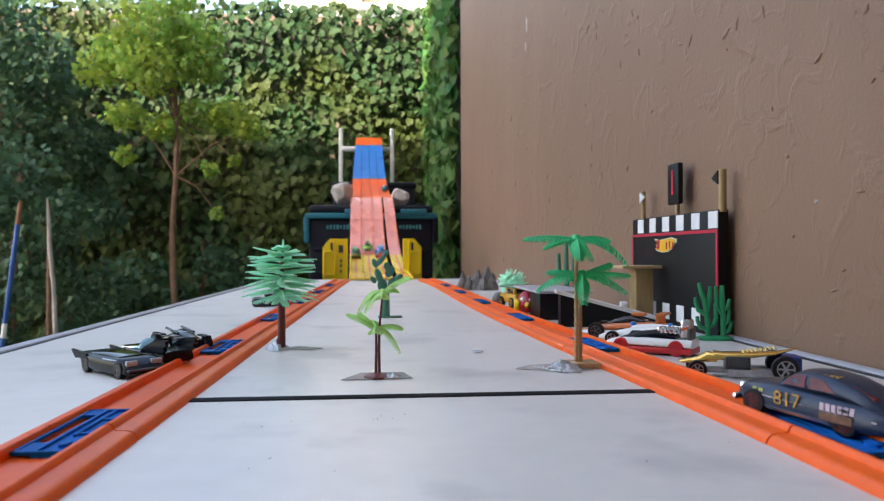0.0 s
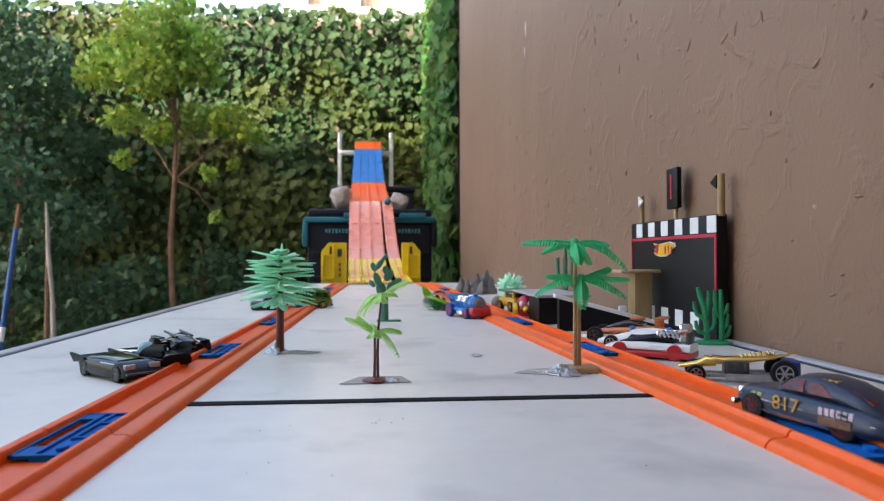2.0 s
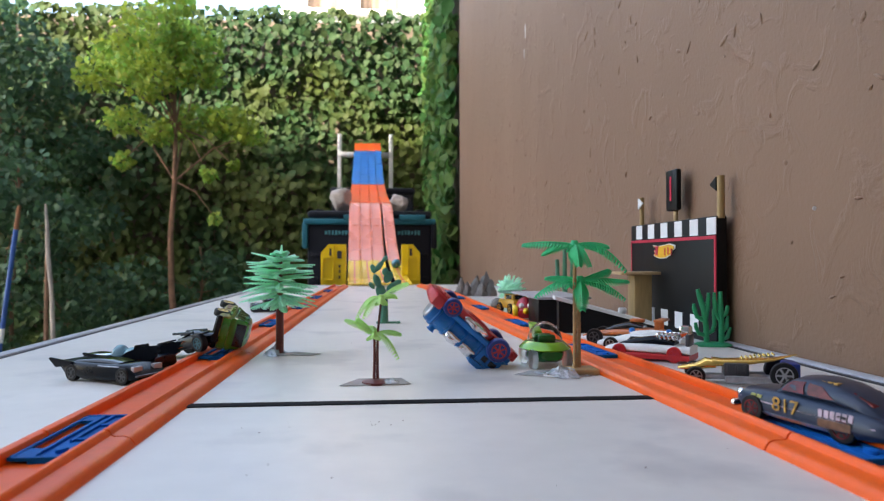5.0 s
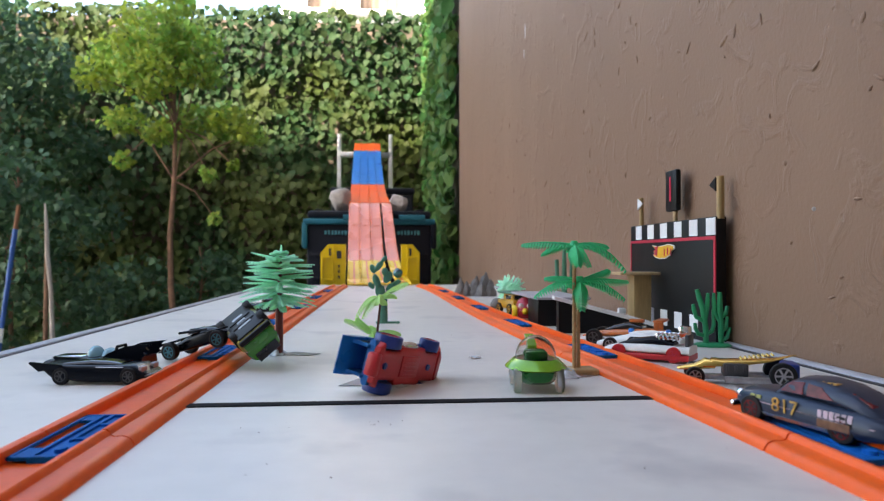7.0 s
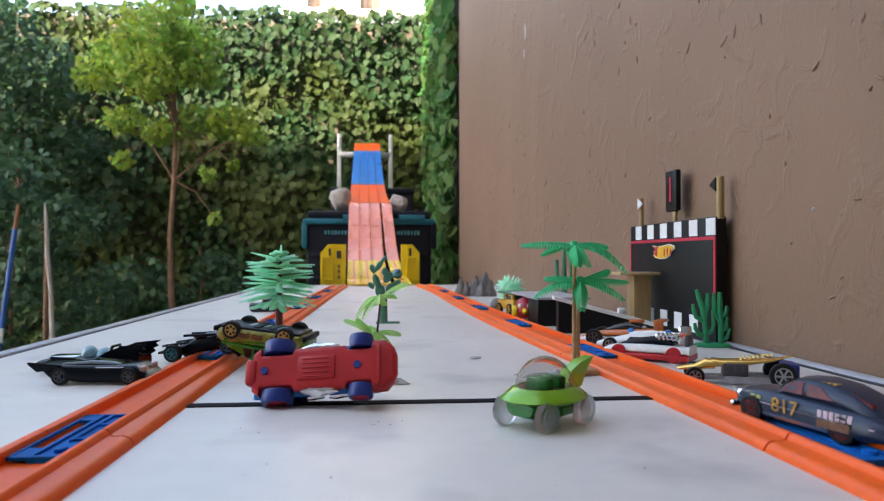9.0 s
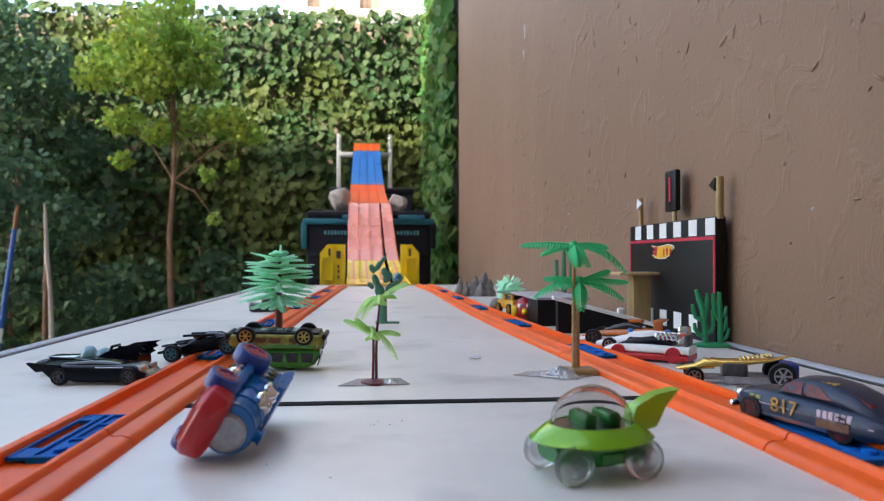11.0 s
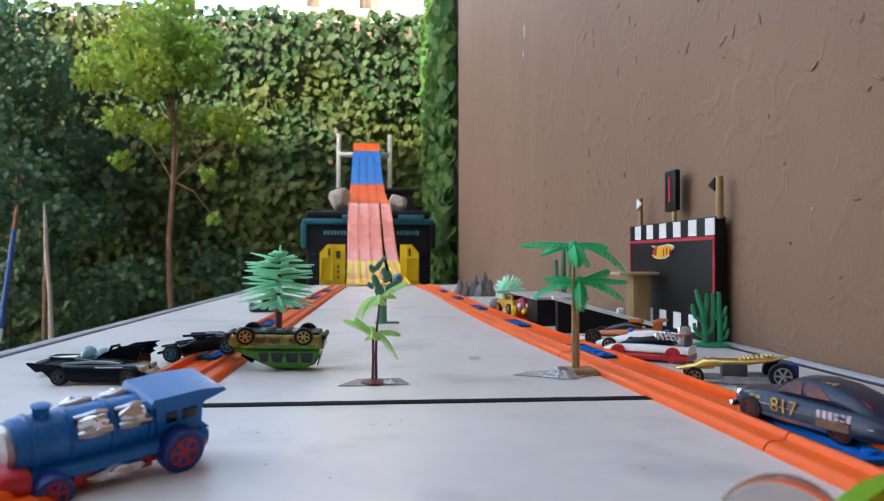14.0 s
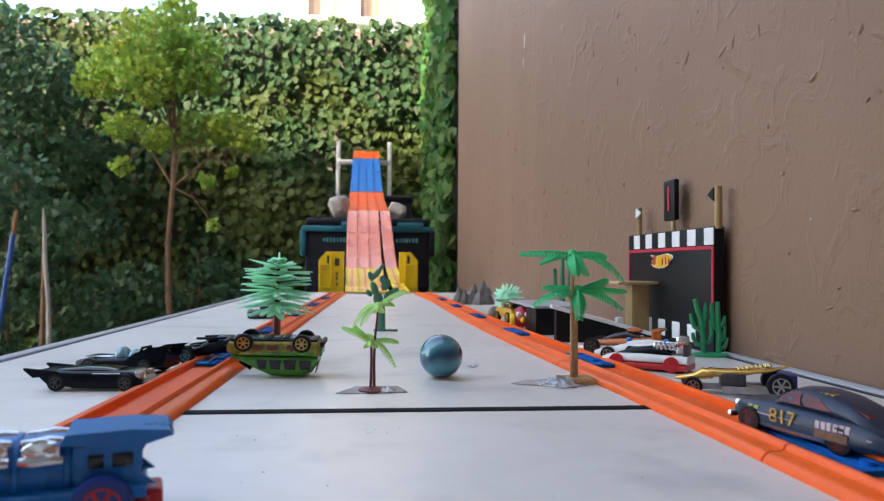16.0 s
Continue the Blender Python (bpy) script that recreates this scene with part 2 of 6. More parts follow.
def prism(bm, pts, t0, t1, axis="y", m=None):
    """A flat outline of (u, v) pairs given thickness from t0 to t1 along an axis."""
    put = {"y": lambda u, v, t: (u, t, v), "x": lambda u, v, t: (t, u, v), "z": lambda u, v, t: (u, v, t)}[axis]
    rings = []
    for t in (t0, t1):
        ring = [bm.verts.new(put(u, v, t)) for u, v in pts]
        if m is not None:
            for v in ring:
                v.co = m @ v.co
        rings.append(ring)
    skin(bm, rings)
    return bm


def aim(x, y, z, ahead, up):
    """The pose of a car: its nose points along ahead, its roof along up."""
    f = Vector(ahead).normalized()
    l = Vector(up).cross(f).normalized()
    u = f.cross(l)
    return Matrix(((f.x, l.x, u.x, x), (f.y, l.y, u.y, y), (f.z, l.z, u.z, z), (0, 0, 0, 1)))


class Hull:
    """A car body of rounded sections (x, bottom, top, half width below, half width above)."""

    def __init__(self, sections, e=4.5, n=24):
        self.s, self.e, self.n = sections, e, n

    def mesh(self):
        bm = bmesh.new()
        rings = []
        for x, zb, zt, wb, wt in self.s:
            ring = []
            for k in range(self.n):
                a = (k + 0.5) * math.tau / self.n
                c, s = math.cos(a), math.sin(a)
                cy, cz = math.copysign(abs(c) ** (2 / self.e), c), math.copysign(abs(s) ** (2 / self.e), s)
                f = (cz + 1) / 2
                ring.append(bm.verts.new((x, cy * (wb + (wt - wb) * f), zb + (zt - zb) * f)))
            rings.append(ring)
        skin(bm, rings)
        return bm

    def side(self, x, z):
        xs = [q[0] for q in self.s]
        zb, zt, wb, wt = (float(np.interp(x, xs, [q[i] for q in self.s])) for i in (1, 2, 3, 4))
        f = min(max((z - zb) / max(zt - zb, 1e-6), 0.02), 0.98)
        s = abs(f * 2 - 1) ** (self.e / 2)
        return math.sqrt(max(1 - s * s, 0.0)) ** (2 / self.e) * (wb + (wt - wb) * f)

    def panel(self, pts, sign, off=0.0004, cuts=4):
        """A skin-deep plate of (x, z) corners on one flank."""
        bm = bmesh.new()
        outer, inner = [], []
        fine = []
        for (x0, z0), (x1, z1) in zip(pts, pts[1:] + pts[:1]):
            fine += [(x0 + (x1 - x0) * k / cuts, z0 + (z1 - z0) * k / cuts) for k in range(cuts)]
        for x, z in fine:
            y = self.side(x, z)
            outer.append(bm.verts.new((x, sign * (y + off), z)))
            inner.append(bm.verts.new((x, sign * (y - 0.0012), z)))
        skin(bm, [inner, outer])
        return bm


WHEELS = {}


def wheel(car, x, y, r, w, tyre, rim, spokes=5, z=None, label=""):
    """A wheel as tyre, rim and spokes; alike wheels share their meshes."""
    key = (r, w, tyre.name, rim.name, spokes)
    if key not in WHEELS:
        t = bmesh.new()
        lathe(t, [(r * 0.62, -w * 0.42), (r * 0.80, -w * 0.5), (r * 0.95, -w * 0.46), (r, -w * 0.3), (r, w * 0.3), (r * 0.95, w * 0.46), (r * 0.80, w * 0.5), (r * 0.62, w * 0.42)], 24)
        b = bmesh.new()
        lathe(b, [(r * 0.16, w * 0.30), (r * 0.16, w * 0.46), (r * 0.04, w * 0.49)], 12)
        lathe(b, [(r * 0.60, w * 0.25), (r * 0.66, w * 0.49), (r * 0.58, w * 0.50), (r * 0.55, w * 0.28)], 24)
        for k in range(spokes):
            box(b, (r * 0.36, 0, w * 0.37), (r * 0.5, r * 0.15, w * 0.12), 0, pose(0, 0, 0, 0, 0, 360 / spokes * k), 1)
        meshes = []
        for bm in (t, b):
            me = bpy.data.meshes.new("wheel")
            bmesh.ops.recalc_face_normals(bm, faces=bm.faces)
            bm.to_mesh(me)
            bm.free()
            meshes.append(me)
        WHEELS[key] = meshes
    side = -90 if y > 0 else 90
    me_t, me_r = WHEELS[key]
    w_ob = link("wheel", me_t, tyre, car, label, 50, pose(x, y, r if z is None else z, side, 0, 0))
    link("rim", me_r, rim, w_ob)
    return w_ob


def lettering(text, size, mat, parent, m, thick=0.0002, name="number"):
    cu = bpy.data.curves.new(name, "FONT")
    cu.body, cu.size, cu.extrude, cu.align_x, cu.align_y = text, size, thick, "CENTER", "CENTER"
    cu.materials.append(mat)
    ob = new(name, cu)
    ob.parent, ob.matrix_basis = parent, m
    return ob


# ---- the place ----
def quad_slab(name, c, s, mat, label, category, bevel=0.0, kind="structure"):
    return alone(name, block(c, s, bevel), mat, label, category, kind=kind)


FLOOR_Z = -0.75
PAVING = material("grey_concrete_floor", (0.20, 0.19, 0.18), 0.8, vary=0.25, scale=3, fine=60, bump=0.4, depth=0.003)
# Tone of the added wall behind the camera, kept low to limit bounce.
SHADE_WALL = material("shade_wall_render", (0.30, 0.27, 0.24), 0.8, vary=0.1, scale=2, fine=60, bump=0.3, depth=0.002)
ground = alone("ground", block((0, 400, FLOOR_Z - 0.1), (1600, 1600, 0.2)), PAVING, "grey concrete yard floor under the table", "ground", kind="structure")
wall_right = alone("wall_right", block((0.40, 0.6775, 0.85), (0.18, 3.835, 3.2), 0.006), PLASTER, "brown painted plaster wall with rough trowel marks", "wall", kind="structure")
# Unseen, added to keep sun off the table and the lower hedge.
shade_wall = alone("shade_wall", block((0, -1.25, 2.95), (16, 0.3, 7.4), 0.01), SHADE_WALL, "unseen wall added behind the camera to block sun and sky", "wall", kind="structure")
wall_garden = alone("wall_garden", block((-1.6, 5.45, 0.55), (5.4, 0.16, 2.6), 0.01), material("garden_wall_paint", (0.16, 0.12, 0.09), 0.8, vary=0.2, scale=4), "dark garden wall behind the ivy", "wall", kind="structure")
wall_side = alone("wall_side", block((0.50, 3.97, 0.75), (0.14, 2.9, 3.0), 0.01), material("side_wall_paint", (0.10, 0.09, 0.07), 0.8, vary=0.2, scale=4), "dark wall behind the hanging ivy", "wall", kind="structure")


def leaf_field(count, place, size, rng, tilt=0.7):
    """Many heart-shaped leaves, each folded along its middle. place() gives a point and the way it faces."""
    shape = np.array([(0, -0.5, 0), (0.42, -0.36, 0.10), (0.46, 0.02, 0.12), (0, 0.62, -0.06), (-0.46, 0.02, 0.12), (-0.42, -0.36, 0.10), (0, -0.05, 0)])
    tris = [(6, 0, 1), (6, 1, 2), (6, 2, 3), (6, 3, 4), (6, 4, 5), (6, 5, 0)]
    verts, faces = [], []
    for i in range(count):
        p, n = place(rng)
        n = Vector(n) + Vector(rng.normal(0, tilt, 3))
        n.normalize()
        down = Vector((rng.normal(0, 0.5), rng.normal(0, 0.5), -1))
        t = (down - n * down.dot(n)).normalized()
        b = t.cross(n)
        s = size * rng.uniform(0.6, 1.25)
        base = len(verts)
        for u, v, w in shape:
            verts.append(tuple(Vector(p) + (b * u + t * v + n * w) * s))
        faces += [tuple(base + k for k in f) for f in tris]
    return verts, faces


IVY = leafy("ivy_leaf", (0.037, 0.085, 0.030), 0.3, 0.6, ((0.078, 0.098, 0.018), 1.3, 0.46, 0.75))
IVY_SIDE = leafy("hanging_ivy_leaf", (0.058, 0.15, 0.036), 0.35, 0.5)
CROWN = leafy("tree_leaf", (0.25, 0.40, 0.075), 0.5, 0.45, ((0.36, 0.42, 0.05), 3.5, 0.5, 0.7))
SHRUB = leafy("shrub_leaf", (0.050, 0.114, 0.059), 0.35)
BARK = material("grey_brown_bark", (0.18, 0.10, 0.062), 0.85, vary=0.3, scale=25, fine=150, bump=0.6, depth=0.003)


def garden():
    rng = np.random.default_rng(4)

    def on_back(r):
        x, z = r.uniform(-3.9, 0.42), -0.8 + 2.67 * r.uniform(0, 1)
        bulge = 0.10 * noise.noise(Vector((x * 2.1, 3, z * 2.1))) + 0.05 * noise.noise(Vector((x * 6, 9, z * 6)))
        return (x, 5.27 - abs(r.normal(0, 0.05)) - bulge, z + 0.05 * noise.noise(Vector((x * 5, 0, 0)))), (0.05, -1, 0.35)

    v, f = leaf_field(21000, on_back, 0.053, rng, 0.4)
    tagged(soup("ivy_hedge", v, f, IVY), "dense green ivy covering the garden wall", "ivy", kind="stuff")

    def on_side(r):
        y, z = r.uniform(3.55, 5.25), r.uniform(-0.8, 2.2)
        out = 0.03 * noise.noise(Vector((4, y * 3, z * 3)))
        return (0.40 - abs(r.normal(0, 0.022)) + out, y, z), (-1, -0.55, 0.25)

    v, f = leaf_field(5200, on_side, 0.066, rng, 0.6)
    tagged(soup("hanging_ivy", v, f, IVY_SIDE), "bright green ivy hanging down the side wall", "ivy", kind="stuff")


def garden_tree(name, base, lean, height, clumps, leaves, size, mat, label, spread, r0):
    rng = np.random.default_rng(len(label) + int(height * 10))
    tree = thing(name, label, "tree", pose(*base))
    bm = bmesh.new()
    pts = [(lean * height * k / 6 + 0.02 * math.sin(k * 1.7), 0.015 * math.cos(k * 2.1), height * k / 6) for k in range(7)]
    tube(bm, pts, [r0 * (1 - 0.1 * k) for k in range(7)], 9)
    for cx, cy, cz, cr in clumps:
        k = 4 + int(2 * rng.uniform())
        s = Vector(pts[k])
        e = Vector((cx, cy, cz))
        tube(bm, [s, s.lerp(e, 0.5) + Vector((0, 0, 0.05)), e], [r0 * 0.3, r0 * 0.2, r0 * 0.08], 6)
    part("trunk", bm, BARK, tree)
    total = sum(c[3] ** 2 for c in clumps)
    verts, faces = [], []
    for cx, cy, cz, cr in clumps:
        def place(r, cx=cx, cy=cy, cz=cz, cr=cr):
            d = Vector(r.normal(0, 1, 3)).normalized() * cr * r.uniform(0.25, 1.0) ** 0.6
            d.z *= spread
            p = Vector((cx, cy, cz)) + d * (1 + 0.35 * noise.noise(d * 6 / max(cr, 0.1)))
            return p, (d.x * 0.5, d.y - 0.3, d.z + 0.4)
        v, f = leaf_field(int(leaves * cr ** 2 / total), place, size, rng, 0.8)
        base_n = len(verts)
        verts += v
        faces += [tuple(base_n + q for q in t) for t in f]
    soup("crown", verts, faces, mat, tree)
    return tree


garden()
garden_tree("garden_tree", (-1.16, 4.2, FLOOR_Z), 0.0, 1.9,
            [(-0.10, 0, 2.12, 0.24), (0.08, 0.05, 2.06, 0.20), (-0.32, 0.1, 2.00, 0.20), (-0.10, -0.1, 1.86, 0.20), (0.14, 0, 1.90, 0.15), (-0.42, 0, 1.86, 0.13),
             (0.30, 0.05, 1.62, 0.15), (0.42, 0.05, 1.55, 0.11), (-0.28, 0.05, 1.62, 0.13), (0.10, 0.08, 1.62, 0.15), (-0.06, 0, 1.55, 0.12), (-0.02, 0.1, 2.34, 0.13), (-0.28, 0, 1.38, 0.07), (0.2, 0, 1.30, 0.06), (0.24, 0, 1.05, 0.05), (0.34, 0, 1.36, 0.05)],
            4600, 0.033, CROWN, "slender young tree with a yellow-green leafy crown", 0.75, 0.022)
garden_tree("shrub", (-1.95, 4.0, FLOOR_Z), 0.03, 1.35,
            [(0.0, 0, 1.25, 0.24), (-0.2, 0.1, 1.05, 0.26), (0.22, 0, 1.0, 0.24), (0.1, 0, 0.72, 0.24), (-0.2, 0, 0.7, 0.22), (0.42, 0.1, 0.62, 0.2), (0.3, 0.1, 0.35, 0.2), (-0.1, 0, 0.4, 0.2)],
            3400, 0.036, SHRUB, "dark green shrub with fine leaves by the hedge", 0.9, 0.014)
garden_tree("shrub", (-2.35, 4.6, FLOOR_Z), 0.02, 2.0,
            [(0.0, 0, 2.25, 0.28), (-0.3, 0.1, 2.05, 0.30), (0.30, 0, 1.95, 0.28), (0.1, 0, 1.65, 0.28), (-0.25, 0, 1.6, 0.26), (0.45, 0.1, 1.5, 0.22), (0.0, 0.1, 1.25, 0.26), (0.5, 0.2, 1.1, 0.22)],
            4200, 0.042, SHRUB, "tall dark green shrub filling the hedge corner", 0.9, 0.016)
garden_tree("shrub", (-1.15, 4.75, FLOOR_Z), 0.02, 0.9,
            [(-0.35, 0, 0.65, 0.22), (-0.1, 0, 0.45, 0.25), (0.25, 0, 0.55, 0.2), (0.5, 0, 0.4, 0.2), (-0.6, 0, 0.5, 0.22), (0.1, 0, 0.75, 0.15)],
            2000, 0.045, SHRUB, "low dark green shrub at the foot of the hedge", 0.9, 0.012)

pole = thing("garden_pole", "thin blue and rust pole leaning in the garden", "pole", pose(-1.717 - 0.127 * (0.326 - FLOOR_Z), 3.6, FLOOR_Z, 0, 7.2))
part("shaft", tube(bmesh.new(), [(0, 0, 0), (0, 0, 0.222 - FLOOR_Z)], 0.0115, 10), material("blue_pole_paint", (0.02, 0.09, 0.33), 0.45), pole)
part("tip", tube(bmesh.new(), [(0, 0, 0.222 - FLOOR_Z), (0, 0, 0.335 - FLOOR_Z)], 0.010, 10), material("rusty_brown", (0.25, 0.11, 0.05), 0.7), pole)
part("band", tube(bmesh.new(), [(0, 0, -0.33 - FLOOR_Z), (0, 0, -0.26 - FLOOR_Z)], 0.0125, 10), WHITE, pole)
bm = tube(bmesh.new(), [(0.02, 0, 0), (0.0, 0, -0.316 - FLOOR_Z), (-0.012, 0.01, -0.1 - FLOOR_Z), (-0.026, 0, 0.094 - FLOOR_Z), (-0.035, 0.01, 0.24 - FLOOR_Z), (-0.038, 0, 0.34 - FLOOR_Z)], [0.014, 0.012, 0.0105, 0.011, 0.009, 0.004], 9)
alone("bare_stem", bm, material("pale_bark", (0.36, 0.32, 0.28), 0.8, vary=0.4, scale=14, stretch=(1, 1, 0.5)), "pale bare stem with flaking bark", "stem", m=pose(-1.5575, 3.6, FLOOR_Z))
bm = tube(bmesh.new(), [(0, 0, 0), (0.0, 0, 0.4), (0.004, 0, 0.10 - FLOOR_Z)], [0.012, 0.011, 0.009], 9)
alone("bare_stem", bm, BARK, "dark brown bare stem beside a pale one", "stem", m=pose(-1.60, 3.62, FLOOR_Z))


def far_building():
    b = thing("apartment_building", "overexposed white building with a curtained window", "building", pose(-0.25, 9.2, FLOOR_Z))
    bm = bmesh.new()
    for c, s in (((0, 0.15, 2.0), (1.9, 0.3, 4.0)), ((-0.79, 0.15, 4.7), (0.32, 0.3, 1.4)), ((0.80, 0.15, 4.7), (0.30, 0.3, 1.4)), ((0, 0.15, 5.6), (1.9, 0.3, 0.5)), ((0.0, 0.15, 4.7), (0.10, 0.3, 1.4))):
        box(bm, c, s)
    part("wall", bm, material("white_house_paint", (0.82, 0.82, 0.80), 0.7, vary=0.04), b)
    part("sill", block((0, -0.06, 3.98), (1.7, 0.14, 0.06), 0.01), WHITE, b)
    for x, w in ((-0.34, 0.58), (0.35, 0.60)):
        win = part("window", block((x, 0.22, 4.7), (w - 0.004, 0.03, 1.396)), material("brown_curtain", (0.32, 0.22, 0.16), 0.8, vary=0.4, scale=6, stretch=(3, 1, 0.1)), b, "brown curtain behind glass")
        part("frame", block((x, 0.12, 4.03), (w - 0.01, 0.05, 0.05), 0.005), WHITE, win)
    return b


far_building()


def table():
    t = thing("table", "long pale laminate table with a grey metal edge", "table", pose(0, 0, 0))
    part("tabletop", block((0.0075, 0.80, -0.015), (0.575, 2.28, 0.03), 0.002), TABLE, t)
    for x, s in ((-0.284, 1), (0.301, -1)):
        edge = part("edge_trim", block((x - 0.003 * s, 0.80, -0.0135), (0.012, 2.29, 0.031), 0.003), TRIM, t)
        part("groove", block((x + 0.0045 * s, 0.80, -0.0125), (0.003, 2.28, 0.026)), GROOVE, edge)
    part("end_trim", block((0.0075, 1.945, -0.0145), (0.575, 0.01, 0.031), 0.003), TRIM, t)
    for x in (-0.25, 0.265):
        for y in (-0.30, 1.88):
            part("leg", block((x, y, -0.39), (0.04, 0.04, 0.72), 0.004), TRIM, t)
    tape = alone("black_tape", block((0.0255, 0, 0.0003), (0.246, 0.0082, 0.0006)), TAPE, "black tape line stuck across the table", "tape", m=pose(0, 0.3678, 0, 0, 0, -0.6))


table()


def wall_marks():
    """Raised dabs of plaster on the brown wall, and a few chips of bare white."""
    rng = np.random.default_rng(31)
    bm = bmesh.new()
    for k in range(110):
        y = 0.30 + 1.6 * rng.uniform() ** 2.2
        z = rng.uniform(0.02, 0.42)
        r = rng.uniform(0.0012, 0.0042)
        m = Matrix.LocRotScale((0.3098, y, z), Euler((rng.uniform(0, 3), 0, 0)), (0.0012, r * rng.uniform(0.8, 2.8), r * 0.55))
        bmesh.ops.create_icosphere(bm, subdivisions=2, radius=1.0, matrix=m)
    for v in bm.verts:
        v.co += Vector((0, 1, 1)) * 0.0008 * noise.noise(v.co * 700)
    alone("plaster_lumps", bm, PLASTER, "raised dabs of brown plaster on the wall", "plaster", kind="stuff")
    for y, z, a, b in ((0.474, 0.1095, 0.0022, 0.0016), (1.44, 0.545, 0.004, 0.016), (1.45, 0.50, 0.003, 0.010)):
        bm = bmesh.new()
        bmesh.ops.create_icosphere(bm, subdivisions=2, radius=1.0, matrix=Matrix.LocRotScale((0.3098, y, z), None, (0.0010, a, b)))
        for v in bm.verts:
            v.co += Vector((0, 1, 1)) * 0.001 * noise.noise(v.co * 500)
        alone("paint_chip", bm, STONE, "pale chip in the brown wall paint", "paint chip")


wall_marks()


# ---- the tracks ----
HALF_RAIL = [(0.0097, 0.0028), (0.0100, 0.0060), (0.0107, 0.0069), (0.0124, 0.0070), (0.0136, 0.0062), (0.0142, 0.0047), (0.0155, 0.0041), (0.0190, 0.0042), (0.0215, 0.0034), (0.0230, 0.0016), (0.0235, 0.0)]
RAIL = [(-u, v) for u, v in HALF_RAIL[::-1]] + HALF_RAIL
HALF_LANE = [(0.0133, 0.0026), (0.0135, 0.0060), (0.0141, 0.0068), (0.0151, 0.0068), (0.0158, 0.0060), (0.0160, 0.0038), (0.0166, 0.0036), (0.0184, 0.0024), (0.0184, 0.0)]
RAMP_RAIL = [(-u, v) for u, v in HALF_LANE[::-1]] + HALF_LANE


def sweep(points, profile):
    """A track strip: the profile carried along points, upright across the way."""
    bm = bmesh.new()
    pts = [Vector(p) for p in points]
    rings = []
    for i, p in enumerate(pts):
        d = (pts[min(i + 1, len(pts) - 1)] - pts[max(i - 1, 0)]).normalized()
        side = d.cross(Vector((0, 0, 1))).normalized()
        up = side.cross(d)
        rings.append([bm.verts.new(p + side * u + up * v) for u, v in profile])
    skin(bm, rings)
    return bm


def connector(parent, x, y, turn):
    """A blue joining tongue with a rim, a rib and cross bars."""
    m = pose(x, y, 0.0028, 0, 0, turn) @ Matrix.Diagonal((0.60, 0.92, 0.8, 1))
    bm = bmesh.new()
    box(bm, (0.0055, 0, 0.0008), (0.019, 0.074, 0.0016))
    for c, s in (((-0.0145, 0, 0.0022), (0.002, 0.074, 0.0016)), ((0.0145, 0, 0.0022), (0.002, 0.074, 0.0016)), ((0, 0.0360, 0.0022), (0.031, 0.002, 0.0016)),
                 ((0, -0.0360, 0.0022), (0.031, 0.002, 0.0016)), ((-0.003, 0, 0.0022), (0.0024, 0.072, 0.0014)), ((0.004, 0.012, 0.0022), (0.0022, 0.046, 0.0014)),
                 ((0.0085, -0.008, 0.0021), (0.010, 0.0025, 0.0012)), ((0.0085, 0.018, 0.0021), (0.010, 0.0025, 0.0012)), ((-0.009, -0.029, 0.0018), (0.012, 0.014, 0.0016)), ((-0.009, 0.031, 0.0018), (0.012, 0.010, 0.0016))):
        box(bm, c, s)
    lathe(bm, [(0.0035, 0.0016), (0.0035, 0.0034), (0.002, 0.0036)], 12, Matrix.Translation((0.0075, -0.025, 0)))
    ob = part("connector", bm, BLUE, parent, "blue plastic track connector", m=m)
    return ob


def lane(name, ys, xs, joints, label):
    t = thing(name, label, "toy track", pose(0, 0, 0), "race track lanes")
    curve = np.polyfit(ys, xs, 5 if len(ys) > 8 else 3)
    ends = [0.06] + joints + [1.85]
    for a, b in zip(ends, ends[1:]):
        n = 8
        rows = []
        for k in range(n + 1):
            y = a + 0.0006 + (b - a - 0.0012) * k / n
            rows.append((float(np.polyval(curve, y)), y, 0.0))
        part("track_strip", sweep(rows, RAIL), ORANGE, t)
    for j in joints:
        y = j + 0.002
        turn = -math.degrees(math.atan(np.polyval(np.polyder(curve), y)))
        connector(t, float(np.polyval(curve, y)), y, turn)
    return t


lane("race_track", [0.2, 0.36, 0.52, 1.02, 1.45, 1.79], [-0.1200, -0.1179, -0.1150, -0.1077, -0.1014, -0.0942], [0.293, 0.545, 0.785, 1.040, 1.290, 1.540], "orange plastic race track with blue connectors on the table")
lane("race_track", [0.2, 0.26, 0.367, 0.5, 0.575, 0.65, 0.74, 0.9, 1.1, 1.3, 1.62, 1.84], [0.1741, 0.1739, 0.1696, 0.1641, 0.1596, 0.1556, 0.1526, 0.1496, 0.1466, 0.1446, 0.1416, 0.1301], [0.262, 0.525, 0.757, 1.000, 1.250, 1.500], "curved orange plastic race track with blue connectors")

RAMP_Y = [1.87, 1.95, 2.05, 2.16, 2.30, 2.42, 2.56, 2.68, 2.76, 2.86, 3.00, 3.20, 3.40, 3.60, 3.80, 4.00, 4.20, 4.40, 4.46]
RAMP_Z = [0.003, 0.007, 0.017, 0.034, 0.064, 0.110, 0.190, 0.258, 0.288, 0.305, 0.330, 0.372, 0.424, 0.487, 0.556, 0.630, 0.705, 0.782, 0.790]
RAMP_X = np.polyfit([1.87, 2.3, 2.75, 3.4, 4.4], [0.006, -0.008, -0.0195, -0.0345, -0.046], 2)


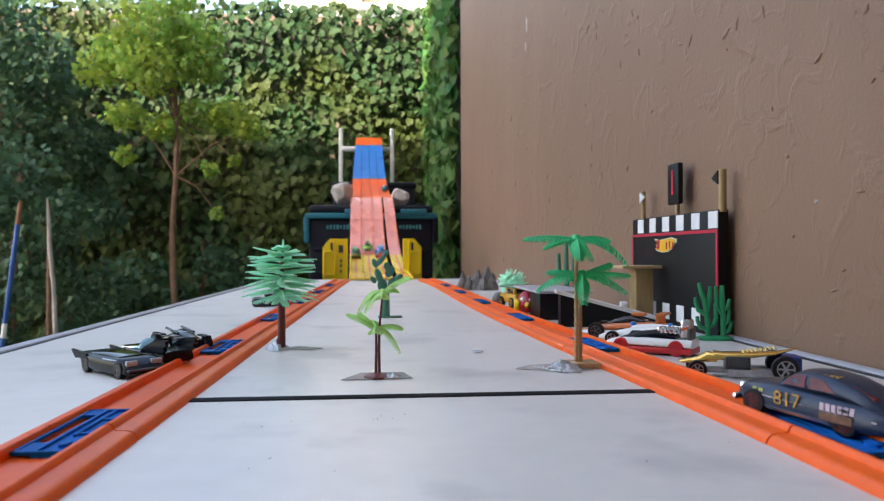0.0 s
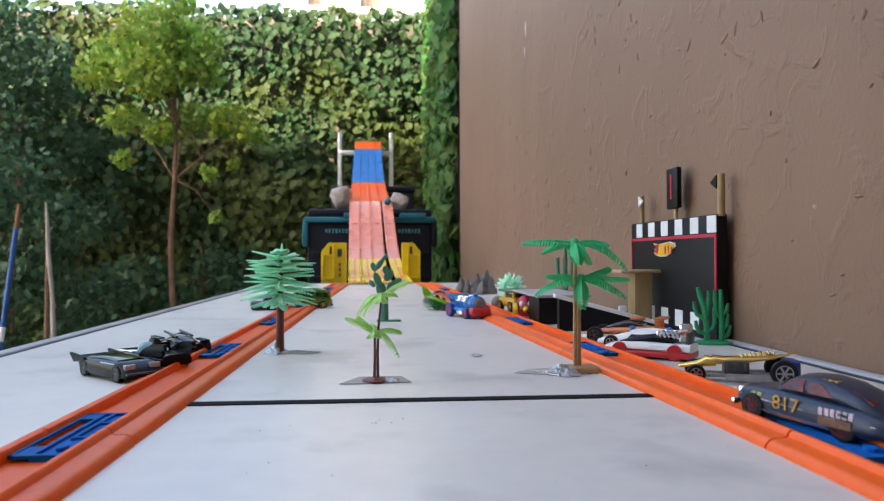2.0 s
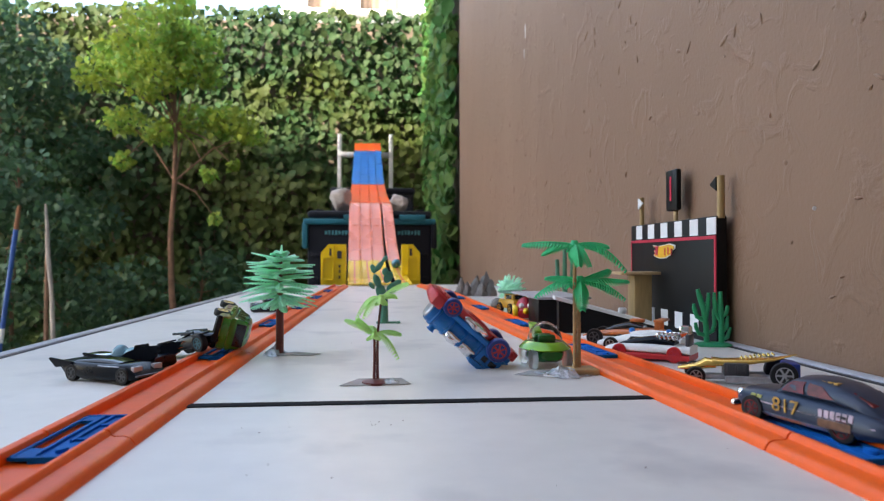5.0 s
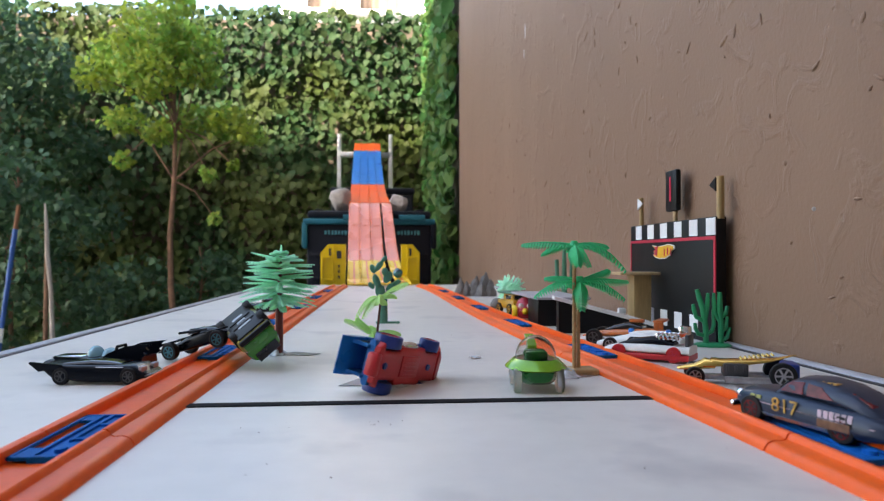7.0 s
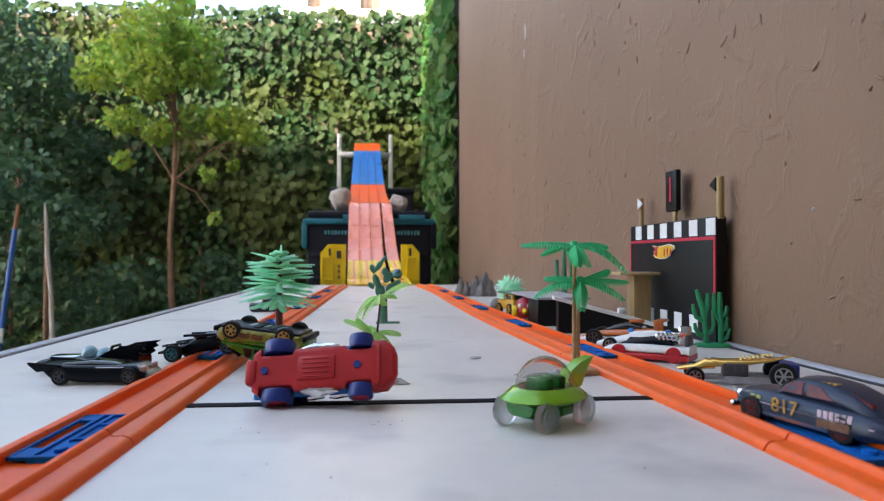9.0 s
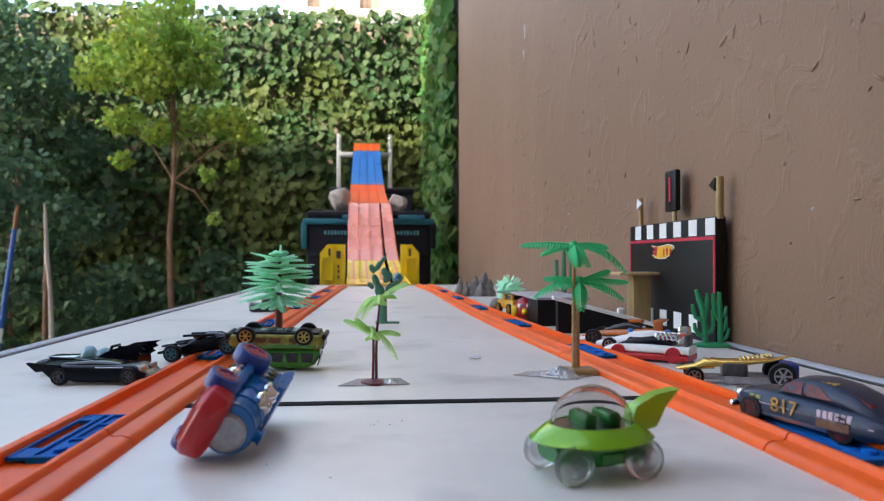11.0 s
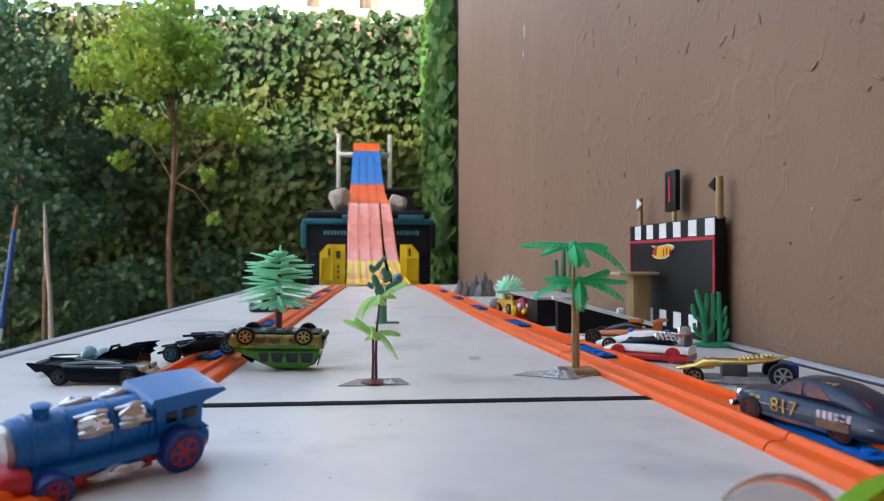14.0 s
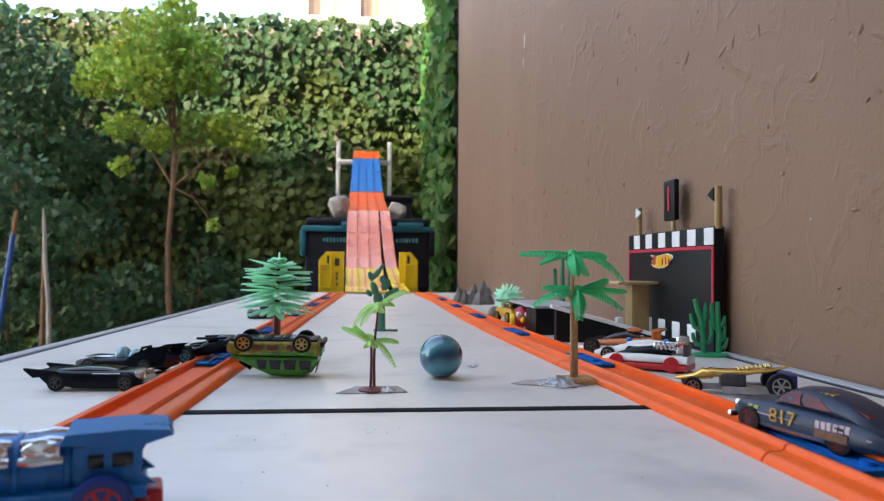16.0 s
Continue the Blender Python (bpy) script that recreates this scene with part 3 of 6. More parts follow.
def ramp_at(lane_no, y):
    """The middle of a ramp lane at y metres; the fourth lane spreads apart at the foot."""
    x = float(np.polyval(RAMP_X, y)) + (lane_no - 1.5) * 0.0395
    if lane_no == 3:
        x += 0.004 + 0.012 * max(0.0, min(1.0, (2.75 - y) / 0.85)) ** 1.3 if y < 2.75 else 0.0
    return Vector((x, y, float(np.interp(y, RAMP_Y, RAMP_Z))))


def ramp():
    r = thing("launch_ramp", "tall four-lane ramp of orange, blue and yellow track with a sky-paled orange span", "toy track", pose(0, 0, 0))
    flat = [(u * 1.06, v * 0.8) for u, v in RAMP_RAIL]
    # The SALMON span is orange track, its sky sheen painted in.
    spans = ((1.87, 2.30, YELLOWT, "yellow"), (2.30, 2.75, SALMON, "sky-paled orange"), (2.75, 3.40, ORANGE, "orange"), (3.40, 4.20, BLUET, "bright blue"), (4.20, 4.46, ORANGE, "orange"))
    for k in range(4):
        for a, b, mat, word in spans:
            n = max(6, int((b - a) / 0.05))
            part("track_strip", sweep([ramp_at(k, a + 0.001 + (b - a - 0.002) * i / n) for i in range(n + 1)], flat), mat, r, word + " plastic track strip")
        bm = sweep([ramp_at(k, 1.89 + 0.40 * i / 8) + Vector((0, 0, 0.0032)) for i in range(9)], [(-0.0024, 0), (-0.0024, 0.0006), (0.0024, 0.0006), (0.0024, 0)])
        part("stripe", bm, SALMON, r, "faint orange stripe down the yellow strip")
        joint = ramp_at(k, 2.56)
        part("connector_bump", block((0, 0, 0), (0.010, 0.014, 0.002), 0.0008), SALMON, r, m=Matrix.Translation(joint + Vector((0, 0, 0.0045))) @ pose(0, 0, 0, 29))
    return r


ramp()


def crate():
    y, z0 = 2.70, -0.225
    c = thing("storage_crate", "black plastic storage crate with teal rim and handles", "crate", pose(-0.020, y, z0))
    H = 0.47
    bm = block((0, 0.19, 0.215), (0.47, 0.38, 0.43), 0.012)
    body = part("body", bm, CHARCOAL, c)
    part("rim", block((0, 0.187, 0.437), (0.498, 0.40, 0.022), 0.006), TEAL, c, "teal plastic rim")
    part("lid", block((0, 0.19, 0.464), (0.47, 0.38, 0.030), 0.012), CHARCOAL, c)
    for x in (-0.19, -0.06, 0.06, 0.19):
        part("lid_rib", block((x, 0.19, 0.481), (0.03, 0.36, 0.006), 0.002), CHARCOAL, c)
    for x in (-0.243, 0.243):
        handle = part("handle", block((x, 0.02, 0.385), (0.022, 0.06, 0.10), 0.006), TEAL if x < 0 else CHARCOAL, c, "teal carry handle" if x < 0 else "black carry handle")
    for x in (-0.05, 0.16):
        part("latch", block((x, -0.008, 0.452), (0.10, 0.02, 0.022), 0.004), TEAL, c, "teal latch")
    for z in (0.31, 0.22, 0.12):
        part("body_rib", block((0, -0.003, z), (0.44, 0.008, 0.012), 0.002), CHARCOAL, c)
    for x0, n in ((-0.165, 8), (0.11, 7)):
        for k in range(n):
            part("lettering_bar", block((x0 + k * 0.0125, -0.0015, 0.395), (0.007 if k % 3 else 0.009, 0.003, 0.017 if k % 4 else 0.013)), material("teal_print", (0.06, 0.27, 0.33), 0.5), c, "pale teal printed bar")
    return c


crate()
alone("crate_stand", block((0, -0.14, 0.2625), (0.46, 1.06, 0.525), 0.006), CHARCOAL, "plain black box under the crate", "stand", m=pose(-0.02, 2.70, FLOOR_Z))
case = thing("black_case", "second black plastic case standing behind the crate", "case", pose(-0.012, 3.50, FLOOR_Z))
part("body", block((0, 0.10, 0.57), (0.40, 0.2, 1.14), 0.012), CHARCOAL, case)
part("lid", block((0, 0.10, 1.155), (0.415, 0.21, 0.03), 0.01), CHARCOAL, case)


def stone(seed, m, s, label):
    bm = bmesh.new()
    bmesh.ops.create_icosphere(bm, subdivisions=4, radius=0.5)
    rng = np.random.default_rng(seed)
    cuts = [Vector(rng.normal(0, 1, 3)).normalized() for _ in range(9)]
    for v in bm.verts:
        p = v.co.copy()
        for c in cuts:
            d = p.dot(c) - 0.37
            if d > 0:
                p -= c * d * 0.85
        p += p.normalized() * 0.03 * noise.noise(p * 5 + Vector((seed, 0, 0)))
        v.co = Vector((p.x * s[0], p.y * s[1], p.z * s[2]))
    low = min(v.co.z for v in bm.verts)
    for v in bm.verts:
        v.co.z = max(v.co.z - low - 0.006 * s[2], 0)
    return alone("stone", bm, STONE, label, "stone", m=m)


stone(3, pose(-0.131, 2.80, 0.256, 0, 0, 20), (0.100, 0.08, 0.098), "pale angular stone weighing down the crate lid")
stone(8, pose(0.090, 2.80, 0.256, 0, 0, -10), (0.085, 0.08, 0.075), "pinkish rounded stone on the crate lid")


def ladder():
    l = thing("stepladder", "aluminium stepladder holding up the top of the ramp", "ladder", pose(-0.062, 4.47, FLOOR_Z))
    for x in (-0.16, 0.16):
        part("upright", block((x, 0, 0.80), (0.026, 0.05, 1.60), 0.004), ALUMINIUM, l)
    for z in (0.28, 0.56, 0.84, 1.12, 1.47):
        part("rung", block((0, -0.005, z), (0.32, 0.045, 0.03), 0.004), ALUMINIUM, l)
    return l


ladder()


def yellow_gate():
    g = thing("yellow_launcher_base", "yellow plastic launcher base behind the ramp foot", "toy", pose(-0.013, 2.06, -0.225))
    for s in (-1, 1):
        bm = bmesh.new()
        lift = 0.225
        a0 = 0.072 if s < 0 else 0.090
        out = [(a0, 0.0), (0.143, 0.0), (0.143, lift + 0.089), (0.122, lift + 0.114), (a0, lift + 0.114)]
        pts = [(s * u, v) for u, v in out]
        prism(bm, pts, 0.0, 0.05)
        tower = part("tower", bm, YELLOW, g)
        for a, b, lo, hi in ((0.105, 0.109, 0.004, 0.110), (0.109, 0.136, 0.008, 0.014), (0.109, 0.136, 0.074, 0.080), (0.136, 0.141, 0.008, 0.080)):
            part("tower_rib", block((s * (a + b) / 2, -0.003, lift + (lo + hi) / 2), (b - a, 0.007, hi - lo), 0.001), YELLOW, tower)
        part("slot", block((s * 0.116, -0.0008, lift + 0.090), (0.006, 0.003, 0.024)), GROOVE, tower, "dark slot")
        if s < 0:
            part("slot", block((s * 0.090, -0.0008, lift + 0.084), (0.013, 0.003, 0.022)), GROOVE, tower, "dark slot")
            for z in (0.050, 0.036, 0.020):
                part("slot", block((s * 0.090, -0.0008, lift + z), (0.005, 0.003, 0.009)), GROOVE, tower, "dark slot")
    part("bridge", block((0.015, 0.025, 0.10), (0.18, 0.03, 0.05), 0.002), YELLOW, g)
    return g


yellow_gate()


# ---- toy trees, cacti, sign and blocks on the table ----
def leaflet(bm, p, d, n, length, width):
    """A small pointed blade with a raised middle and real thickness."""
    d, n = d.normalized(), n.normalized()
    s = d.cross(n).normalized()
    pts = [(0, -0.3, 0), (0.5, -0.5, -0.05), (1, 0, -0.2), (0.5, 0.5, -0.05), (0, 0.3, 0)]
    top = [bm.verts.new(p + d * (u * length) + s * (v * width) + n * (w * length + 0.0003)) for u, v, w in pts]
    low = [bm.verts.new(p + d * (u * length) + s * (v * width) + n * (w * length - 0.0003)) for u, v, w in pts]
    skin(bm, [low, top])


def frond(bm, root, heading, length, width, rise, droop, n=13, r=0.0008, blade=0.0032, hang=0.35):
    """A palm frond: a drooping rib with a comb of blades on both sides."""
    h = Vector((math.cos(heading), math.sin(heading), 0))
    pts = []
    for k in range(n + 1):
        u = k / n
        pts.append(Vector(root) + h * (length * (u - 0.12 * u * u)) + Vector((0, 0, length * (rise * u - droop * u * u))))
    tube(bm, pts, [r * (1.3 - u / n) for u in range(n + 1)], 5)
    for k in range(1, n + 1):
        d = (pts[k] - pts[k - 1]).normalized()
        side = d.cross(Vector((0, 0, 1))).normalized()
        up = side.cross(d)
        w = width * math.sin(math.pi * (0.12 + 0.80 * k / n)) ** 0.6
        for s in (-1, 1):
            leaflet(bm, pts[k], side * s + d * 0.45 - up * hang, up, w, blade)
    return pts


def plastic_tree_material(name, color, rough=0.4):
    m = material(name, color, rough, vary=0.12, scale=60, fine=500, bump=0.1)
    m.node_tree.nodes["Principled BSDF"].inputs["Subsurface Weight"].default_value = 0.15
    m.node_tree.nodes["Principled BSDF"].inputs["Subsurface Radius"].default_value = (0.002, 0.003, 0.001)
    return m


PALM_GREEN = plastic_tree_material("palm_green_plastic", (0.010, 0.56, 0.21))
LIME = plastic_tree_material("lime_green_plastic", (0.54, 0.92, 0.28))
MINT = plastic_tree_material("mint_green_plastic", (0.42, 0.95, 0.66))
SAGUARO = plastic_tree_material("saguaro_green_plastic", (0.008, 0.27, 0.11))
DEEP = plastic_tree_material("deep_green_plastic", (0.055, 0.22, 0.14))
TAN = material("tan_plastic_trunk", (0.42, 0.25, 0.11), 0.5, vary=0.2, scale=120, fine=500, bump=0.3)
MAROON = material("maroon_plastic_trunk", (0.14, 0.021, 0.016), 0.45, vary=0.2, scale=120)
CLEAR = glassy("clear_tape", (0.93, 0.93, 0.93), 0.12, 1.15)
GREYTAPE = material("grey_tape_patch", (0.48, 0.47, 0.465), 0.2, vary=0.1, scale=60)
FOIL = material("crumpled_clear_film", (0.62, 0.62, 0.64), 0.15, 0.55, vary=0.25, scale=150, fine=350, bump=1.0, depth=0.002)


def tape_patch(corners, m, label):
    bm = bmesh.new()
    prism(bm, corners, 0.0003, 0.0007, "z")
    return alone("tape_patch", bm, GREYTAPE, label, "tape", m=m)


def crumple(r, h, m, seed, label):
    bm = bmesh.new()
    n, rings = 22, []
    rng = np.random.default_rng(seed)
    for i, f in enumerate((1.0, 0.82, 0.55, 0.3, 0.16)):
        ring = []
        for k in range(n):
            a = k * math.tau / n
            rr = r * f * (1 + 0.22 * rng.normal() * (0.4 if i else 1))
            ring.append(bm.verts.new((rr * math.cos(a), rr * math.sin(a), 0.0004 + h * (1 - f) * (1 + 0.25 * rng.normal()) if i else 0.0004)))
        rings.append(ring)
    skin(bm, rings)
    return alone("film_wrap", bm, FOIL, label, "plastic film", m=m)


def palm_tree():
    t = thing("toy_palm_tree", "double plastic palm tree with emerald fronds and a tan trunk", "toy tree", pose(0.1294, 0.4473, 0))
    part("base", block((0.002, 0, 0.002), (0.022, 0.018, 0.004), 0.0015), TAN, t)
    for x, y, h, lean in ((-0.0012, 0.0, 0.0835, -0.001), (0.0019, 0.0015, 0.060, 0.003)):
        bm = bmesh.new()
        prof = []
        for k in range(15):
            z = 0.004 + (h - 0.004) * k / 15
            rr = 0.00122 * (1 - 0.12 * k / 15)
            prof += [(rr * 1.0, z), (rr * 1.22, z + (h - 0.004) / 15 * 0.75), (rr * 1.02, z + (h - 0.004) / 15 * 0.9)]
        lathe(bm, prof, 10, Matrix.Translation((x, y, 0)))
        part("trunk", bm, TAN, t)
    tops = (((-0.0012, 0, 0.083), ((178, 0.038, 0.16, 0.14), (-12, 0.037, 0.22, 0.66), (18, 0.029, 0.20, 0.20), (-95, 0.016, 0.0, 0.8), (75, 0.022, 0.2, 0.3), (140, 0.026, 0.2, 0.4), (-60, 0.016, 0.0, 0.8))),
            ((0.0030, 0.002, 0.060), ((-168, 0.036, 0.10, 0.36), (-5, 0.035, 0.10, 0.10), (-22, 0.032, 0.05, 0.40), (22, 0.026, 0.34, 0.06), (165, 0.025, 0.30, 0.22), (-100, 0.016, -0.2, 0.9), (95, 0.022, 0.2, 0.4))))
    for root, blades in tops:
        crown = part("crown_hub", lathe(bmesh.new(), [(0.002, -0.003), (0.0034, 0.0), (0.002, 0.003)], 10, Matrix.Translation(root)), PALM_GREEN, t)
        for a, ln, up, dr in blades:
            bm = bmesh.new()
            frond(bm, root, radians(a), ln, 0.0066, up, dr, 17, 0.0009, 0.0012, 0.60)
            part("frond", bm, PALM_GREEN, crown)
    return t


palm_tree()
crumple(0.014, 0.005, pose(0.118, 0.441, 0), 3, "crumpled clear film taped round the palm foot")
tape_patch([(-0.030, -0.004), (-0.010, -0.014), (0.012, -0.010), (0.008, 0.012), (-0.018, 0.008)], pose(0.118, 0.449, 0), "flat clear tape patch at the palm foot")


def coconut_tree():
    t = thing("toy_coconut_tree", "small lime green plastic palm with a thin brown trunk", "toy tree", pose(0.0004, 0.4245, 0))
    part("base", lathe(bmesh.new(), [(0.0085, 0.0), (0.0085, 0.0014), (0.006, 0.0022), (0.0016, 0.003)], 20), MAROON, t)
    part("trunk", tube(bmesh.new(), [(-0.0012, 0, 0.002), (-0.0009, 0, 0.016), (-0.0010, 0, 0.0300)], [0.0009, 0.0008, 0.0007], 8), MAROON, t)
    part("trunk", tube(bmesh.new(), [(0.0009, 0.0006, 0.002), (0.0007, 0.0006, 0.018), (0.0012, 0.0004, 0.032), (0.0030, 0, 0.0505)], [0.0009, 0.0008, 0.0007, 0.0006], 8), MAROON, t)
    for root, blades in (((-0.001, 0, 0.0295), ((176, 0.019, 0.82, 0.35), (150, 0.012, 1.05, 0.30), (6, 0.018, 0.42, 0.42), (-18, 0.017, 0.25, 1.05), (100, 0.013, 0.7, 0.4), (-95, 0.007, 0.4, 0.6))),
                         ((0.0030, 0, 0.0510), ((178, 0.017, 0.45, 1.15), (-160, 0.013, 0.30, 1.15), (10, 0.018, 0.95, 0.45), (35, 0.012, 0.60, 0.50), (-95, 0.007, 0.3, 0.7), (100, 0.013, 0.3, 0.5)))):
        hub = part("crown_hub", lathe(bmesh.new(), [(0.0012, -0.003), (0.0024, -0.001), (0.0014, 0.002)], 10, Matrix.Translation(root)), LIME, t)
        for a, ln, up, dr in blades:
            bm = bmesh.new()
            frond(bm, root, radians(a), ln, 0.0052, up, dr, 15, 0.0006, 0.0008, 0.45)
            part("frond", bm, LIME, hub)
    return t


coconut_tree()
tape_patch([(-0.022, -0.009), (0.0, -0.010), (0.020, -0.009), (0.016, 0.012), (-0.010, 0.013)], pose(0.0005, 0.4265, 0, 0, 0, 3), "grey clear tape patch under the little palm")
crumple(0.006, 0.002, pose(0.0085, 0.4225, 0.0007), 9, "shiny crumple of tape beside the trunk")


def fir_tree():
    t = thing("toy_fir_tree", "mint green plastic fir tree on a maroon trunk", "toy tree", pose(-0.0735, 0.5560, 0))
    part("trunk", tube(bmesh.new(), [(0, 0, 0.001), (0, 0, 0.04), (0.001, 0, 0.080)], [0.0031, 0.0028, 0.0010], 10), MAROON, t)
    rng = np.random.default_rng(5)
    tiers = ((0.0415, 0.0260, -0.12), (0.0460, 0.0335, -0.07), (0.0505, 0.0330, -0.03), (0.0550, 0.0325, 0.01), (0.0595, 0.0318, 0.04), (0.0640, 0.0308, 0.07), (0.0685, 0.0285, 0.09), (0.0735, 0.0215, 0.12), (0.0780, 0.0080, 0.25))
    for tier, (z, reach, rise) in enumerate(tiers):
        bm = bmesh.new()
        n = 11 if tier < 8 else 7
        for k in range(n):
            a = k * math.tau / n + tier * 0.47 + rng.normal(0, 0.10)
            frond(bm, (0, 0, z + rng.normal(0, 0.0006)), a, reach * rng.uniform(0.84, 1.10), 0.0036, rise + rng.normal(0, 0.08), 0.05, 10, 0.0011, 0.0012, 0.10)
        part("branch_tier", bm, MINT, t)
    part("tip", tube(bmesh.new(), [(0.001, 0, 0.076), (0.0015, 0, 0.0850)], [0.0018, 0.0006], 6), MINT, t)
    return t


fir = fir_tree()
crumple(0.0105, 0.007, pose(-0.0764, 0.5585, 0), 6, "crumpled shiny film round the fir foot")
tape_patch([(-0.012, -0.006), (0.010, -0.012), (0.018, -0.002), (-0.002, 0.010), (-0.012, 0.004)], pose(-0.060, 0.559, 0), "grey tape patch beside the fir")
small_fir = copy_thing(fir, aim(0.2313, 1.30, 0.014, (0.15, -0.2, 1.0), (-0.75, -0.6, 0.25)) @ Matrix.Translation((0, 0, -0.03)))
small_fir.matrix_basis = pose(0.262, 1.20, 0.010, 12, -72, 20) @ Matrix.Diagonal((0.8, 0.8, 0.8, 1))
tagged(small_fir, "mint green plastic fir lying on its side by the wall")


def saguaro(name, m, mat, label, arms, base):
    t = thing(name, label, "toy cactus", m)
    part("base", lathe(bmesh.new(), [(base, 0), (base, 0.0016), (base * 0.8, 0.003), (base * 0.2, 0.0035)], 20, Matrix.Diagonal((1, 0.6, 1, 1))), mat, t)
    for pts, r in arms:
        bm = bmesh.new()
        tube(bm, pts, [r * 0.78 * (1.0 if k < len(pts) - 1 else 0.72) for k in range(len(pts))], 10)
        part("arm" if len(pts) > 2 else "stem", bm, mat, t)
    return t


def bent(x0, z0, dx, z1, y=0.0):
    return [(x0, y, z0), (x0 + dx * 0.7, y, z0 + 0.003), (x0 + dx, y, z0 + 0.0075), (x0 + dx * 1.08, y, z1 - 0.001), (x0 + dx * 1.08, y, z1)]


def upright(*points):
    """An arm in the cactus's own upright plane."""
    return [(x, 0.0, z) for x, z in points]


saguaro("toy_cactus", pose(0.2835, 0.574, 0, 0, 0, -14), SAGUARO, "bright green plastic saguaro cactus beside the sign",
        [(upright((-0.0048, 0.001), (-0.0051, 0.0152), (-0.0072, 0.0312), (-0.0101, 0.0408), (-0.0120, 0.0480)), 0.0031), (upright((-0.0056, 0.0232), (-0.0037, 0.0344), (-0.0032, 0.0450)), 0.0026),
         (upright((-0.0072, 0.0216), (-0.0128, 0.0248), (-0.0147, 0.0312), (-0.0152, 0.0357)), 0.0024), (upright((-0.0056, 0.0088), (-0.0112, 0.0104), (-0.0133, 0.0152), (-0.0139, 0.0197)), 0.0023),
         (upright((-0.0048, 0.0104), (0.0, 0.0128), (0.0016, 0.0184), (0.0008, 0.0312)), 0.0023), (upright((0.0072, 0.001), (0.0072, 0.0184), (0.0064, 0.0344), (0.0064, 0.0460)), 0.0031),
         (upright((0.0064, 0.0216), (0.0024, 0.0280), (0.0016, 0.0376), (0.0016, 0.0453)), 0.0024), (upright((0.0072, 0.0248), (0.0112, 0.0280), (0.0123, 0.0344)), 0.0024),
         (upright((0.0075, 0.0120), (0.0112, 0.0160), (0.0123, 0.0256)), 0.0024), (upright((0.0075, 0.0056), (0.0120, 0.0080), (0.0144, 0.0160)), 0.0023)], 0.016)
saguaro("toy_cactus", pose(0.294, 1.08, 0, 0, 0, -10), DEEP, "deep green plastic cactus by the wall",
        [([(0, 0, 0.002), (0, 0, 0.088)], 0.0058), (bent(0, 0.03, -0.011, 0.072), 0.0042), (bent(0, 0.036, 0.011, 0.078), 0.0042)], 0.015)


def prickly_pear():
    t = thing("toy_cactus", "dull green plastic prickly pear cactus on the table", "toy cactus", pose(0.0097, 0.8144, 0))
    t.scale = (0.86, 0.86, 0.80)
    part("base", block((0.006, 0, 0.0012), (0.032, 0.014, 0.0024), 0.001), DEEP, t)
    part("stem", tube(bmesh.new(), [(0, 0, 0.001), (0, 0, 0.03), (-0.001, 0, 0.042)], [0.0062, 0.0055, 0.006], 10), DEEP, t)
    for x, z, w, h, r in ((-0.004, 0.046, 0.014, 0.020, 10), (-0.009, 0.060, 0.010, 0.022, 18), (-0.014, 0.078, 0.008, 0.014, 20), (-0.006, 0.082, 0.008, 0.020, -35), (0.001, 0.092, 0.006, 0.012, -38),
                          (0.006, 0.066, 0.012, 0.018, -25), (0.011, 0.050, 0.014, 0.018, -40), (0.018, 0.058, 0.008, 0.012, -60), (-0.016, 0.054, 0.007, 0.012, 35), (0.002, 0.074, 0.009, 0.012, 0)):
        bm = bmesh.new()
        bmesh.ops.create_uvsphere(bm, u_segments=14, v_segments=9, radius=0.5, matrix=Matrix.Diagonal((w, 0.005, h, 1)))
        part("pad", bm, DEEP, t, m=pose(x, 0.001 * (r % 3), z, 0, -r, 0))
    return t


prickly_pear()


def rocks():
    t = thing("toy_rocks", "jagged grey plastic rocks by the wall", "toy rock", pose(0.196, 1.375, 0) @ Matrix.Diagonal((0.9, 0.9, 1.25, 1)))
    rng = np.random.default_rng(2)
    for x, y, h, r in ((0, 0, 0.030, 0.016), (0.020, 0.004, 0.036, 0.017), (-0.020, 0, 0.022, 0.014), (-0.034, 0.003, 0.028, 0.011), (0.010, -0.01, 0.022, 0.015), (0.030, -0.006, 0.026, 0.013)):
        bm, rings = bmesh.new(), []
        for k, f in enumerate((1.1, 1.0, 0.75, 0.5, 0.12)):
            rings.append([bm.verts.new((x + r * f * math.cos(a * math.tau / 8) * rng.uniform(0.7, 1.25) + 0.10 * h * k / 4, y + r * f * math.sin(a * math.tau / 8) * rng.uniform(0.7, 1.25), h * (k / 4) * (rng.uniform(0.85, 1.1) if k else 1))) for a in range(8)])
        skin(bm, rings)
        part("rock", bm, GREYROCK, t, sharp=15)
    return t


rocks()
bm = bmesh.new()
bmesh.ops.create_uvsphere(bm, u_segments=18, v_segments=10, radius=0.5, matrix=Matrix.LocRotScale((0, 0, 0.012), None, (0.036, 0.03, 0.032)))
for v in bm.verts:
    v.co.z = max(v.co.z, 0)
    v.co += v.co.normalized() * 0.002 * noise.noise(v.co * 90)
alone("toy_boulder", bm, GREYROCK, "rounded dark grey toy boulder", "toy rock", m=pose(0.176, 1.01, 0) @ Matrix.Diagonal((0.56, 0.56, 0.6, 1)))
bm = bmesh.new()
box(bm, (0, 0, 0.006), (0.05, 0.03, 0.012), 0.004)
box(bm, (0.005, 0, 0.014), (0.026, 0.024, 0.008), 0.003)
alone("toy_car", bm, DARKGLASS, "small low black toy car standing behind the fir", "toy car", m=pose(-0.149, 1.01, 0, 0, 0, 12))


